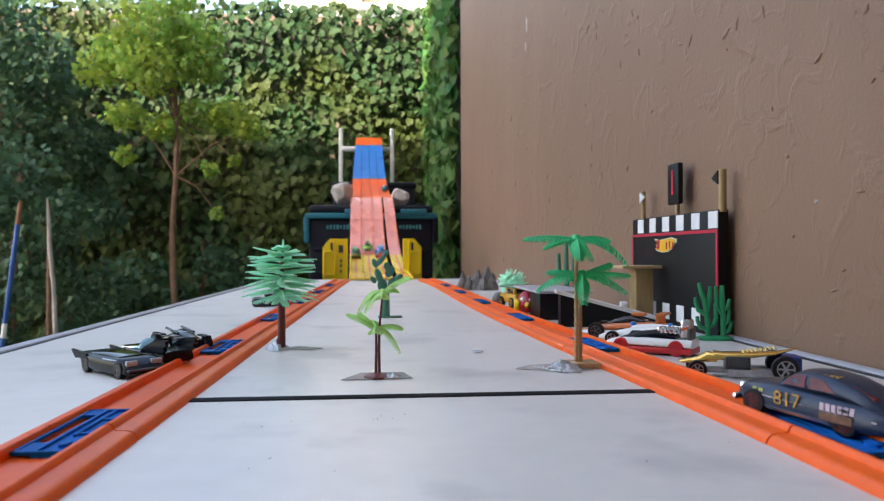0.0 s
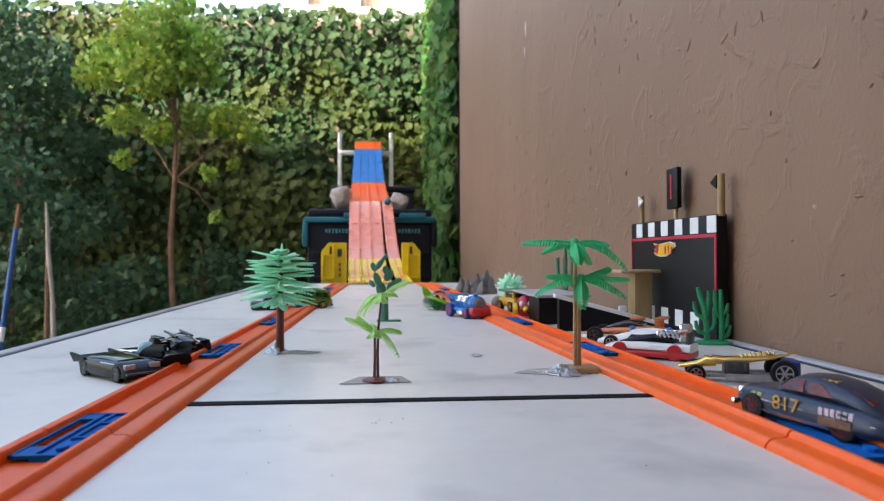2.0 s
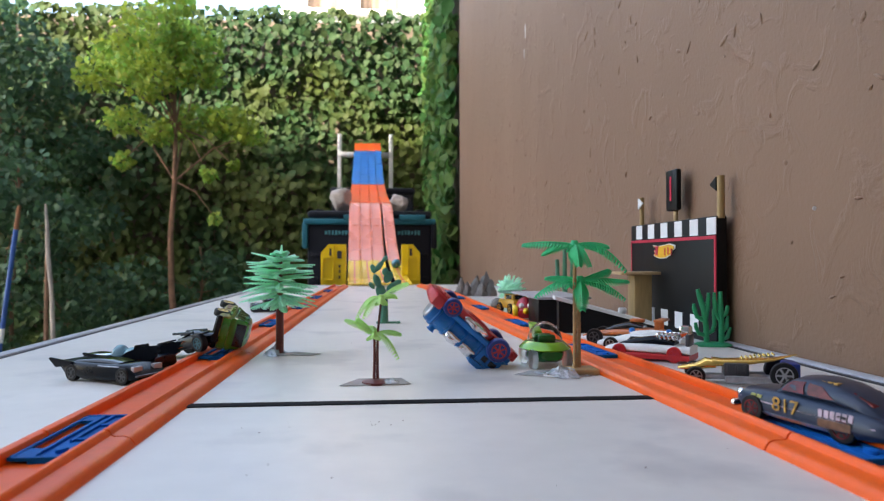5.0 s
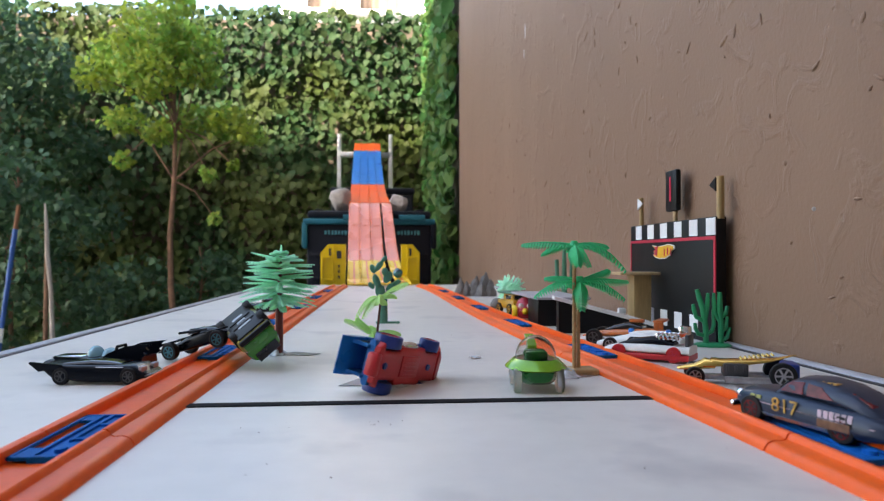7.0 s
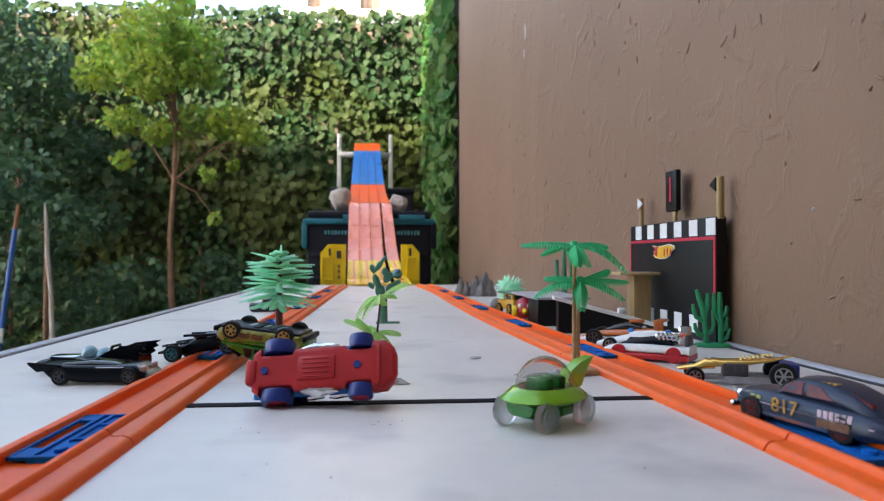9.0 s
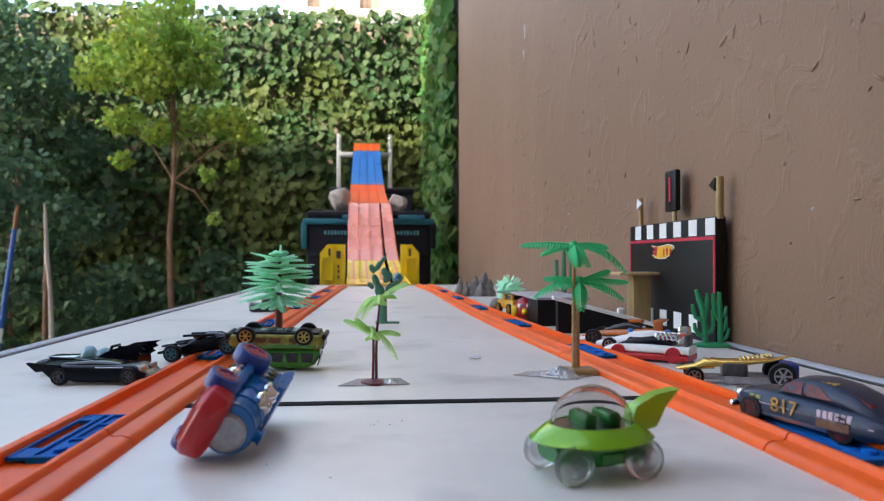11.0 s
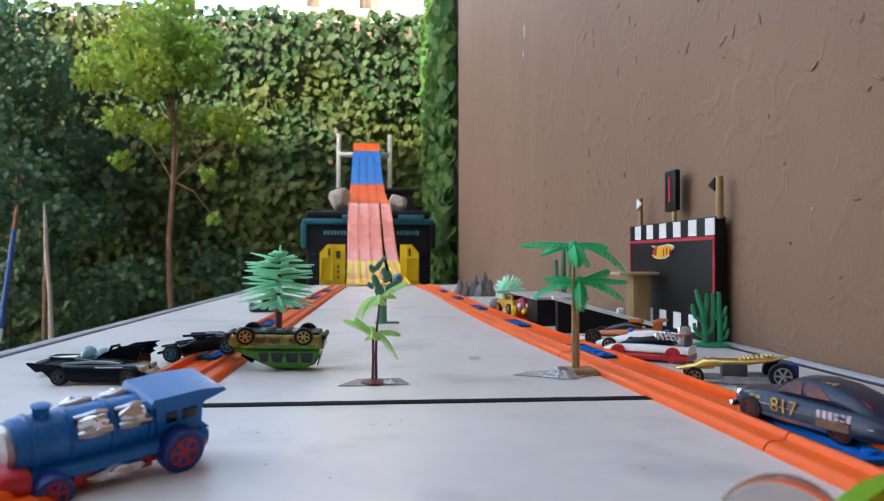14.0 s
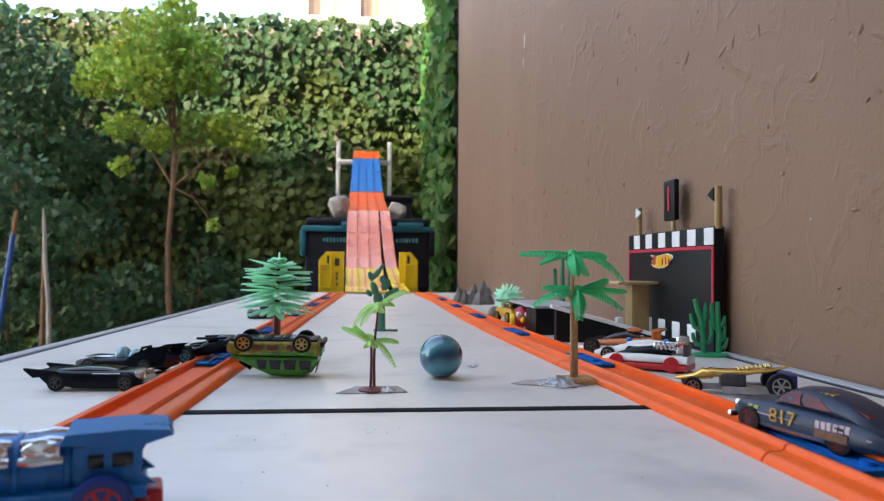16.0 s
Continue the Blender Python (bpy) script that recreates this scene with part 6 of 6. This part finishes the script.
def motions():
    walk(engine_car, [
        (0.00, aim(0.0125, 2.2800, 0.0627, (0.03, -0.97, -0.25), (0.00, -0.25, 0.97))),
        (0.20, aim(0.0194, 2.0600, 0.0215, (0.03, -0.99, -0.13), (0.00, -0.13, 0.99))),
        (0.50, aim(0.0238, 1.9300, 0.0090, (0.03, -1.00, -0.06), (0.00, -0.06, 1.00))),
        (0.80, aim(0.0405, 1.6854, 0.0000, (0.15, -1.00, 0.00), (0.00, 0.00, 1.00))),
        (1.00, aim(0.0647, 1.4994, 0.0000, (0.45, -0.90, 0.00), (0.00, 0.00, 1.00))),
        (1.20, aim(0.0858, 1.3375, 0.0000, (0.55, -0.85, 0.00), (0.00, 0.00, 1.00))),
        (1.50, aim(0.1102, 1.1225, 0.0000, (0.50, -0.87, 0.00), (0.00, 0.00, 1.00))),
        (2.00, aim(0.1125, 0.8605, 0.0000, (0.35, -0.93, 0.00), (0.00, 0.00, 1.00))),
        (2.20, aim(0.1138, 0.7565, 0.0000, (0.15, -0.98, 0.00), (0.00, 0.00, 1.00))),
        (2.40, aim(0.1169, 0.6647, 0.0000, (-0.05, -1.00, 0.00), (0.00, 0.00, 1.00))),
        (2.60, aim(0.1206, 0.5667, 0.0000, (0.00, -1.00, 0.00), (0.00, 0.00, 1.00))),
        (2.70, aim(0.1210, 0.5188, 0.0000, (0.10, -0.97, 0.10), (0.00, 0.00, 1.00))),
        (2.80, aim(0.1177, 0.5343, -0.0053, (0.05, -0.80, 0.50), (0.75, 0.50, 0.45))),
        (2.85, aim(0.1120, 0.5374, 0.0012, (-0.25, -0.62, 0.70), (0.65, 0.80, 0.20))),
        (2.90, aim(0.1149, 0.5395, 0.0060, (-0.45, -0.60, 0.60), (0.30, 0.85, 0.10))),
        (3.00, aim(0.1185, 0.5379, 0.0150, (-0.60, -0.55, 0.45), (0.10, 0.90, -0.10))),
        (3.20, aim(0.1120, 0.5362, 0.0229, (-0.76, -0.30, 0.44), (0.05, 0.95, -0.25))),
        (3.50, aim(0.1067, 0.5368, 0.0298, (-0.88, 0.00, 0.42), (0.00, 0.85, -0.50))),
        (4.00, aim(0.0950, 0.5222, 0.0356, (-0.90, 0.00, 0.38), (-0.10, 0.50, -0.85))),
        (4.20, aim(0.0890, 0.5172, 0.0369, (-0.92, -0.10, 0.33), (-0.20, 0.20, -0.95))),
        (5.00, aim(0.0710, 0.4785, 0.0348, (-0.75, -0.10, 0.65), (-0.60, 0.10, -0.75))),
        (5.70, aim(0.0568, 0.4515, 0.0287, (-0.35, 0.00, 0.93), (-0.90, -0.10, -0.35))),
        (6.30, aim(0.0428, 0.4337, 0.0200, (0.12, 0.45, 0.88), (-0.95, -0.05, 0.10))),
        (6.50, aim(0.0389, 0.4226, 0.0165, (0.28, 0.62, 0.72), (-0.90, 0.30, 0.15))),
        (6.75, aim(0.0300, 0.4120, 0.0125, (0.45, 0.80, 0.30), (-0.80, 0.50, 0.20))),
        (7.00, aim(0.0225, 0.4064, 0.0116, (0.55, 0.82, -0.15), (-0.60, 0.75, 0.15))),
        (7.50, aim(0.0020, 0.3753, 0.0120, (0.95, 0.22, 0.14), (-0.22, 0.95, 0.10))),
        (8.00, aim(-0.0076, 0.3750, 0.0124, (1.00, 0.00, 0.00), (0.00, 1.00, -0.02))),
        (8.50, aim(-0.0153, 0.3557, 0.0193, (1.00, 0.00, 0.00), (0.00, 0.95, -0.30))),
        (9.00, aim(-0.0289, 0.3566, 0.0215, (0.96, -0.16, 0.08), (-0.08, 0.88, -0.45))),
        (9.20, aim(-0.0326, 0.3515, 0.0212, (0.94, -0.28, 0.05), (-0.06, 0.80, -0.58))),
        (9.80, aim(-0.0406, 0.3258, 0.0228, (0.88, -0.46, -0.05), (0.30, 0.58, -0.72))),
        (10.40, aim(-0.0550, 0.3060, 0.0242, (0.45, -0.88, -0.08), (0.58, 0.28, -0.65))),
        (10.90, aim(-0.0650, 0.2950, 0.0235, (0.02, -0.99, -0.10), (0.78, -0.05, -0.55))),
        (11.30, aim(-0.0738, 0.2940, 0.0170, (-0.28, -0.95, -0.08), (0.85, -0.30, -0.20))),
        (11.50, aim(-0.0775, 0.2930, 0.0146, (-0.38, -0.92, -0.05), (0.82, -0.42, -0.02))),
        (12.00, aim(-0.0825, 0.2810, 0.0090, (-0.47, -0.87, -0.04), (0.66, -0.50, 0.30))),
        (12.50, aim(-0.0860, 0.2800, 0.0085, (-0.72, -0.67, -0.03), (0.40, -0.70, 0.50))),
        (13.00, aim(-0.0895, 0.2744, 0.0080, (-0.72, -0.66, -0.14), (0.10, -0.75, 0.65))),
        (13.50, aim(-0.0930, 0.2640, 0.0040, (-0.77, -0.61, -0.11), (-0.05, -0.55, 0.83))),
        (14.00, aim(-0.0930, 0.2530, 0.0015, (-0.71, -0.70, -0.06), (0.00, -0.30, 0.95))),
        (14.30, aim(-0.0970, 0.2370, -0.0010, (-0.85, -0.50, -0.03), (0.00, -0.12, 0.99))),
        (14.45, aim(-0.0986, 0.2125, 0.0000, (-0.95, -0.28, 0.00), (0.00, 0.00, 1.00))),
        (15.00, aim(-0.0986, 0.2125, 0.0000, (-0.95, -0.28, 0.00), (0.00, 0.00, 1.00))),
        (16.00, aim(-0.0986, 0.2125, 0.0000, (-0.95, -0.28, 0.00), (0.00, 0.00, 1.00))),
    ])
    walk(van, [
        (0.00, aim(-0.0662, 2.2700, 0.0606, (0.03, -0.97, -0.23), (0.00, -0.23, 0.97))),
        (0.20, aim(-0.0596, 2.0600, 0.0215, (0.03, -0.99, -0.13), (0.00, -0.13, 0.99))),
        (0.50, aim(-0.0552, 1.9300, 0.0090, (0.03, -1.00, -0.06), (0.00, -0.06, 1.00))),
        (0.80, aim(-0.0451, 1.6979, 0.0000, (-0.25, -0.97, 0.00), (0.00, 0.00, 1.00))),
        (1.00, aim(-0.0472, 1.5152, 0.0000, (-0.75, -0.65, 0.00), (0.00, 0.00, 1.00))),
        (1.20, aim(-0.0585, 1.3968, 0.0000, (-0.90, -0.40, 0.00), (0.00, 0.00, 1.00))),
        (1.50, aim(-0.0706, 1.2342, 0.0000, (-0.95, -0.30, 0.00), (0.00, 0.00, 1.00))),
        (1.80, aim(-0.0860, 1.1022, 0.0000, (-0.95, -0.25, 0.00), (0.00, 0.00, 1.00))),
        (2.00, aim(-0.0961, 1.0366, 0.0000, (-0.96, -0.22, 0.05), (0.00, 0.00, 1.00))),
        (2.20, aim(-0.1074, 0.8600, 0.0036, (-0.97, -0.20, 0.00), (0.00, 0.00, 1.00))),
        (2.30, aim(-0.1042, 0.7958, 0.0049, (-0.96, -0.20, -0.20), (0.20, 0.30, 0.90))),
        (2.50, aim(-0.1098, 0.7137, 0.0147, (-0.95, 0.10, -0.15), (0.15, 0.95, 0.30))),
        (2.60, aim(-0.1205, 0.6854, 0.0181, (-0.85, 0.50, 0.00), (0.50, 0.85, 0.10))),
        (2.70, aim(-0.1307, 0.6498, 0.0210, (-0.60, 0.80, 0.00), (0.80, 0.60, 0.00))),
        (2.90, aim(-0.1353, 0.6083, 0.0189, (-0.10, 1.00, 0.00), (1.00, 0.05, 0.10))),
        (3.20, aim(-0.1380, 0.5992, 0.0190, (-0.05, 1.00, 0.00), (1.00, 0.05, 0.08))),
        (3.50, aim(-0.1373, 0.5892, 0.0196, (-0.05, 1.00, 0.00), (1.00, 0.05, 0.00))),
        (4.20, aim(-0.1317, 0.5729, 0.0216, (-0.12, 1.00, 0.05), (1.00, 0.10, -0.05))),
        (5.20, aim(-0.1205, 0.5478, 0.0282, (-0.10, 1.00, 0.10), (0.92, 0.00, -0.35))),
        (6.30, aim(-0.1055, 0.5202, 0.0332, (-0.25, 0.95, 0.15), (0.70, 0.10, -0.70))),
        (7.00, aim(-0.0951, 0.5042, 0.0335, (-0.40, 0.90, 0.12), (0.60, 0.20, -0.78))),
        (7.50, aim(-0.0862, 0.4942, 0.0343, (-0.60, 0.78, 0.10), (0.40, 0.20, -0.90))),
        (8.00, aim(-0.0798, 0.4905, 0.0341, (-0.80, 0.60, 0.08), (0.25, 0.15, -0.95))),
        (8.50, aim(-0.0752, 0.4859, 0.0325, (-0.85, 0.50, 0.15), (0.20, 0.10, -0.97))),
        (9.00, aim(-0.0715, 0.4832, 0.0323, (-0.95, 0.30, 0.10), (0.10, 0.05, -1.00))),
        (9.20, aim(-0.0704, 0.4787, 0.0330, (-0.97, 0.20, 0.06), (0.08, 0.05, -1.00))),
        (10.20, aim(-0.0641, 0.4859, 0.0305, (-1.00, 0.03, 0.03), (0.00, 0.05, -1.00))),
        (11.30, aim(-0.0641, 0.4859, 0.0299, (-1.00, 0.03, 0.02), (0.00, 0.05, -1.00))),
        (12.50, aim(-0.0641, 0.4859, 0.0299, (-1.00, 0.03, 0.02), (0.00, 0.05, -1.00))),
        (16.00, aim(-0.0641, 0.4859, 0.0299, (-1.00, 0.03, 0.02), (0.00, 0.05, -1.00))),
    ])
    walk(saucer, [
        (0.00, aim(-0.0288, 2.3400, 0.0823, (0.03, -0.93, -0.36), (0.00, -0.36, 0.93))),
        (0.20, aim(-0.0214, 2.1000, 0.0277, (0.03, -0.99, -0.15), (0.00, -0.15, 0.99))),
        (0.60, aim(-0.0164, 1.9500, 0.0100, (0.03, -1.00, -0.07), (0.00, -0.07, 1.00))),
        (1.00, aim(0.0055, 1.5575, 0.0000, (0.10, -1.00, 0.00), (0.00, 0.00, 1.00))),
        (1.30, aim(0.0279, 1.3134, 0.0000, (0.50, -0.87, 0.00), (0.00, 0.00, 1.00))),
        (1.60, aim(0.0484, 1.1469, 0.0000, (0.70, -0.70, 0.00), (0.00, 0.00, 1.00))),
        (1.80, aim(0.0684, 1.0706, 0.0000, (0.85, -0.50, 0.00), (0.00, 0.00, 1.00))),
        (2.00, aim(0.0826, 0.9779, -0.0021, (0.90, -0.30, -0.35), (0.30, 0.20, 0.95))),
        (2.20, aim(0.0855, 0.8800, 0.0023, (0.75, -0.20, -0.65), (0.65, 0.00, 0.75))),
        (2.40, aim(0.1030, 0.8075, 0.0106, (0.50, 0.20, -0.85), (0.60, -0.60, 0.50))),
        (2.60, aim(0.1192, 0.7288, 0.0203, (0.00, 0.60, -0.80), (0.50, -0.75, -0.30))),
        (2.80, aim(0.1161, 0.6506, 0.0097, (-0.20, -0.40, -0.80), (0.50, -0.80, 0.30))),
        (2.90, aim(0.1102, 0.6047, -0.0048, (-0.20, -0.90, -0.30), (0.30, -0.30, 0.90))),
        (3.20, aim(0.1206, 0.5779, 0.0000, (-0.10, -1.00, 0.00), (0.00, 0.00, 1.00))),
        (3.50, aim(0.1219, 0.5681, 0.0000, (-0.05, -1.00, 0.00), (0.00, 0.00, 1.00))),
        (4.20, aim(0.1231, 0.5264, 0.0000, (0.05, -1.00, 0.00), (0.00, 0.00, 1.00))),
        (6.30, aim(0.0980, 0.4285, 0.0000, (0.00, -1.00, 0.00), (0.00, 0.00, 1.00))),
        (7.00, aim(0.0921, 0.4009, 0.0000, (-0.10, -1.00, 0.00), (0.00, 0.00, 1.00))),
        (8.00, aim(0.0810, 0.3525, 0.0000, (-0.50, -0.87, 0.00), (0.00, 0.00, 1.00))),
        (9.00, aim(0.0763, 0.3139, 0.0000, (-0.78, -0.62, 0.00), (0.00, 0.00, 1.00))),
        (9.20, aim(0.0765, 0.3086, 0.0000, (-0.82, -0.57, 0.00), (0.00, 0.00, 1.00))),
        (11.30, aim(0.0757, 0.2293, 0.0000, (-0.97, -0.22, 0.00), (0.00, 0.00, 1.00))),
        (11.50, aim(0.0758, 0.2213, 0.0000, (-0.97, -0.22, 0.00), (0.00, 0.00, 1.00))),
        (12.00, aim(0.0764, 0.2045, 0.0000, (-0.97, -0.22, 0.00), (0.00, 0.00, 1.00))),
        (12.50, aim(0.0759, 0.1871, 0.0000, (-0.97, -0.22, 0.00), (0.00, 0.00, 1.00))),
        (13.00, aim(0.0787, 0.1706, 0.0000, (-0.97, -0.22, 0.00), (0.00, 0.00, 1.00))),
        (13.50, aim(0.0809, 0.1538, 0.0000, (-0.97, -0.22, 0.00), (0.00, 0.00, 1.00))),
        (14.00, aim(0.0825, 0.1376, 0.0000, (-0.97, -0.22, 0.00), (0.00, 0.00, 1.00))),
        (14.30, aim(0.0807, 0.1241, -0.0000, (-0.97, -0.22, 0.00), (0.00, 0.00, 1.00))),
        (15.00, aim(0.1107, 0.0741, -0.0000, (-0.97, -0.22, 0.00), (0.00, 0.00, 1.00))),
        (16.00, aim(0.1307, 0.0441, -0.0000, (-0.97, -0.22, 0.00), (0.00, 0.00, 1.00))),
    ])
    walk(marble, [
        (0.00, aim(0.0343, 2.9500, 0.3386, (0.00, 1.00, 0.00), (0.00, -0.00, 1.00))),
        (1.00, aim(0.0369, 2.8400, 0.3191, (0.00, 0.87, 0.50), (0.00, -0.50, 0.87))),
        (1.50, aim(0.0384, 2.7800, 0.3089, (0.00, 0.64, 0.77), (0.00, -0.77, 0.64))),
        (2.00, aim(0.0447, 2.7000, 0.2830, (0.00, 0.17, 0.98), (0.00, -0.98, 0.17))),
        (2.30, aim(0.0490, 2.5800, 0.2188, (0.00, -0.26, 0.97), (0.00, -0.97, -0.26))),
        (2.50, aim(0.0521, 2.5000, 0.1732, (0.00, -0.64, 0.77), (0.00, -0.77, -0.64))),
        (2.80, aim(0.0565, 2.3950, 0.1179, (0.00, -0.98, 0.17), (0.00, -0.17, -0.98))),
        (3.00, aim(0.0587, 2.3450, 0.0988, (0.00, -0.94, -0.34), (0.00, 0.34, -0.94))),
        (3.50, aim(0.0605, 2.3050, 0.0834, (0.00, -0.71, -0.71), (0.00, 0.71, -0.71))),
        (4.20, aim(0.0625, 2.2600, 0.0729, (0.00, -0.26, -0.97), (0.00, 0.97, -0.26))),
        (5.50, aim(0.0636, 2.1300, 0.0469, (0.00, 0.34, -0.94), (0.00, 0.94, 0.34))),
        (7.00, aim(0.0651, 2.0200, 0.0315, (0.00, 0.77, -0.64), (0.00, 0.64, 0.77))),
        (9.00, aim(0.0631, 2.0000, 0.0295, (0.00, 0.87, -0.50), (0.00, 0.50, 0.87))),
        (11.40, aim(0.0621, 1.8750, 0.0207, (0.00, 0.98, 0.17), (0.00, -0.17, 0.98))),
        (12.50, aim(0.0615, 1.8650, 0.0205, (0.00, 0.97, 0.26), (0.00, -0.26, 0.97))),
        (14.20, aim(0.0618, 1.8550, 0.0205, (0.00, 0.94, 0.34), (0.00, -0.34, 0.94))),
        (14.40, aim(0.0729, 1.6871, 0.0145, (0.00, -0.50, 0.87), (0.00, -0.87, -0.50))),
        (14.50, aim(0.0763, 1.3154, 0.0145, (0.00, -0.94, 0.34), (0.00, -0.34, -0.94))),
        (14.60, aim(0.1139, 1.2157, 0.0145, (0.00, -0.94, -0.34), (0.00, 0.34, -0.94))),
        (14.70, aim(0.1333, 0.9525, 0.0145, (0.00, -0.50, -0.87), (0.00, 0.87, -0.50))),
        (14.80, aim(0.1191, 0.7139, 0.0145, (0.00, 0.34, -0.94), (0.00, 0.94, 0.34))),
        (14.90, aim(0.1192, 0.5587, 0.0145, (0.00, 0.94, -0.34), (0.00, 0.34, 0.94))),
        (15.00, aim(0.1277, 0.5051, 0.0145, (0.00, 0.77, 0.64), (0.00, -0.64, 0.77))),
        (15.10, aim(0.0637, 0.4417, 0.0145, (0.00, 0.94, -0.34), (0.00, 0.34, 0.94))),
        (15.20, aim(0.0300, 0.4436, 0.0145, (0.00, 0.50, -0.87), (0.00, 0.87, 0.50))),
        (15.30, aim(0.0198, 0.4780, 0.0145, (0.00, 0.57, -0.82), (0.00, 0.82, 0.57))),
        (15.40, aim(0.0365, 0.4861, 0.0145, (0.00, 0.64, -0.77), (0.00, 0.77, 0.64))),
        (15.50, aim(0.0453, 0.4722, 0.0145, (0.00, 0.53, -0.85), (0.00, 0.85, 0.53))),
        (15.60, aim(0.0414, 0.4668, 0.0145, (0.00, 0.42, -0.91), (0.00, 0.91, 0.42))),
        (15.80, aim(0.0450, 0.4695, 0.0145, (0.00, 0.34, -0.94), (0.00, 0.94, 0.34))),
        (16.00, aim(0.0459, 0.4725, 0.0145, (0.00, 0.17, -0.98), (0.00, 0.98, 0.17))),
    ])
    walk(sedan, [
        (0.00, aim(-0.1600, 0.4600, 0.0000, (0.72, -0.69, 0.00), (0.00, 0.00, 1.00))),
        (3.40, aim(-0.1600, 0.4600, 0.0000, (0.72, -0.69, 0.00), (0.00, 0.00, 1.00))),
        (4.20, aim(-0.1606, 0.4579, 0.0000, (0.76, -0.60, 0.00), (0.00, 0.00, 1.00))),
        (5.20, aim(-0.1620, 0.4531, 0.0000, (0.86, -0.39, 0.00), (0.00, 0.00, 1.00))),
        (6.30, aim(-0.1634, 0.4483, 0.0000, (0.95, -0.18, 0.00), (0.00, 0.00, 1.00))),
        (7.50, aim(-0.1639, 0.4466, 0.0000, (0.99, -0.11, 0.00), (0.00, 0.00, 1.00))),
        (9.00, aim(-0.1640, 0.4462, 0.0000, (1.00, -0.09, 0.00), (0.00, 0.00, 1.00))),
        (16.00, aim(-0.1640, 0.4462, 0.0000, (1.00, -0.09, 0.00), (0.00, 0.00, 1.00))),
    ])
    walk(canopied, [
        (0.00, aim(-0.1510, 0.4915, 0.0000, (-0.73, 0.68, 0.00), (0.00, 0.00, 1.00))),
        (3.40, aim(-0.1510, 0.4915, 0.0000, (-0.73, 0.68, 0.00), (0.00, 0.00, 1.00))),
        (4.20, aim(-0.1575, 0.4890, 0.0000, (-0.80, 0.55, 0.00), (0.00, 0.00, 1.00))),
        (5.20, aim(-0.1665, 0.4860, 0.0000, (-0.88, 0.35, 0.00), (0.00, 0.00, 1.00))),
        (6.30, aim(-0.1750, 0.4835, 0.0000, (-0.95, 0.21, 0.00), (0.00, 0.00, 1.00))),
        (7.50, aim(-0.1795, 0.4825, 0.0000, (-0.98, 0.13, 0.00), (0.00, 0.00, 1.00))),
        (9.00, aim(-0.1815, 0.4820, 0.0000, (-0.99, 0.10, 0.00), (0.00, 0.00, 1.00))),
        (14.70, aim(-0.1815, 0.4820, 0.0000, (-0.99, 0.10, 0.00), (0.00, 0.00, 1.00))),
        (15.00, aim(-0.1700, 0.5050, 0.0000, (-0.96, 0.20, 0.00), (0.00, 0.00, 1.00))),
        (15.50, aim(-0.1680, 0.5100, 0.0000, (-0.95, 0.24, 0.00), (0.00, 0.00, 1.00))),
        (16.00, aim(-0.1680, 0.5100, 0.0000, (-0.95, 0.24, 0.00), (0.00, 0.00, 1.00))),
    ])
    walk(gunner, [
        (0.00, aim(-0.1490, 0.5570, 0.0000, (-0.60, 0.80, 0.00), (0.00, 0.00, 1.00))),
        (3.40, aim(-0.1490, 0.5570, 0.0000, (-0.60, 0.80, 0.00), (0.00, 0.00, 1.00))),
        (4.20, aim(-0.1420, 0.5520, 0.0010, (-0.65, 0.75, -0.03), (0.00, 0.00, 1.00))),
        (5.20, aim(-0.1300, 0.5380, 0.0060, (-0.75, 0.60, -0.25), (-0.20, 0.00, 1.00))),
        (6.30, aim(-0.1230, 0.5280, 0.0090, (-0.80, 0.50, -0.35), (-0.30, 0.00, 0.95))),
        (7.20, aim(-0.1200, 0.5240, 0.0080, (-0.90, 0.40, -0.22), (-0.20, 0.00, 1.00))),
        (8.20, aim(-0.1180, 0.5220, 0.0060, (-0.95, 0.28, -0.17), (-0.16, 0.00, 1.00))),
        (9.20, aim(-0.1170, 0.5210, 0.0050, (-0.95, 0.25, -0.15), (-0.14, 0.00, 1.00))),
        (14.70, aim(-0.1170, 0.5210, 0.0050, (-0.95, 0.25, -0.15), (-0.14, 0.00, 1.00))),
        (15.00, aim(-0.1140, 0.5400, 0.0050, (-0.95, 0.28, -0.14), (-0.13, 0.00, 1.00))),
        (16.00, aim(-0.1120, 0.5450, 0.0050, (-0.95, 0.30, -0.14), (-0.13, 0.00, 1.00))),
    ])


motions()
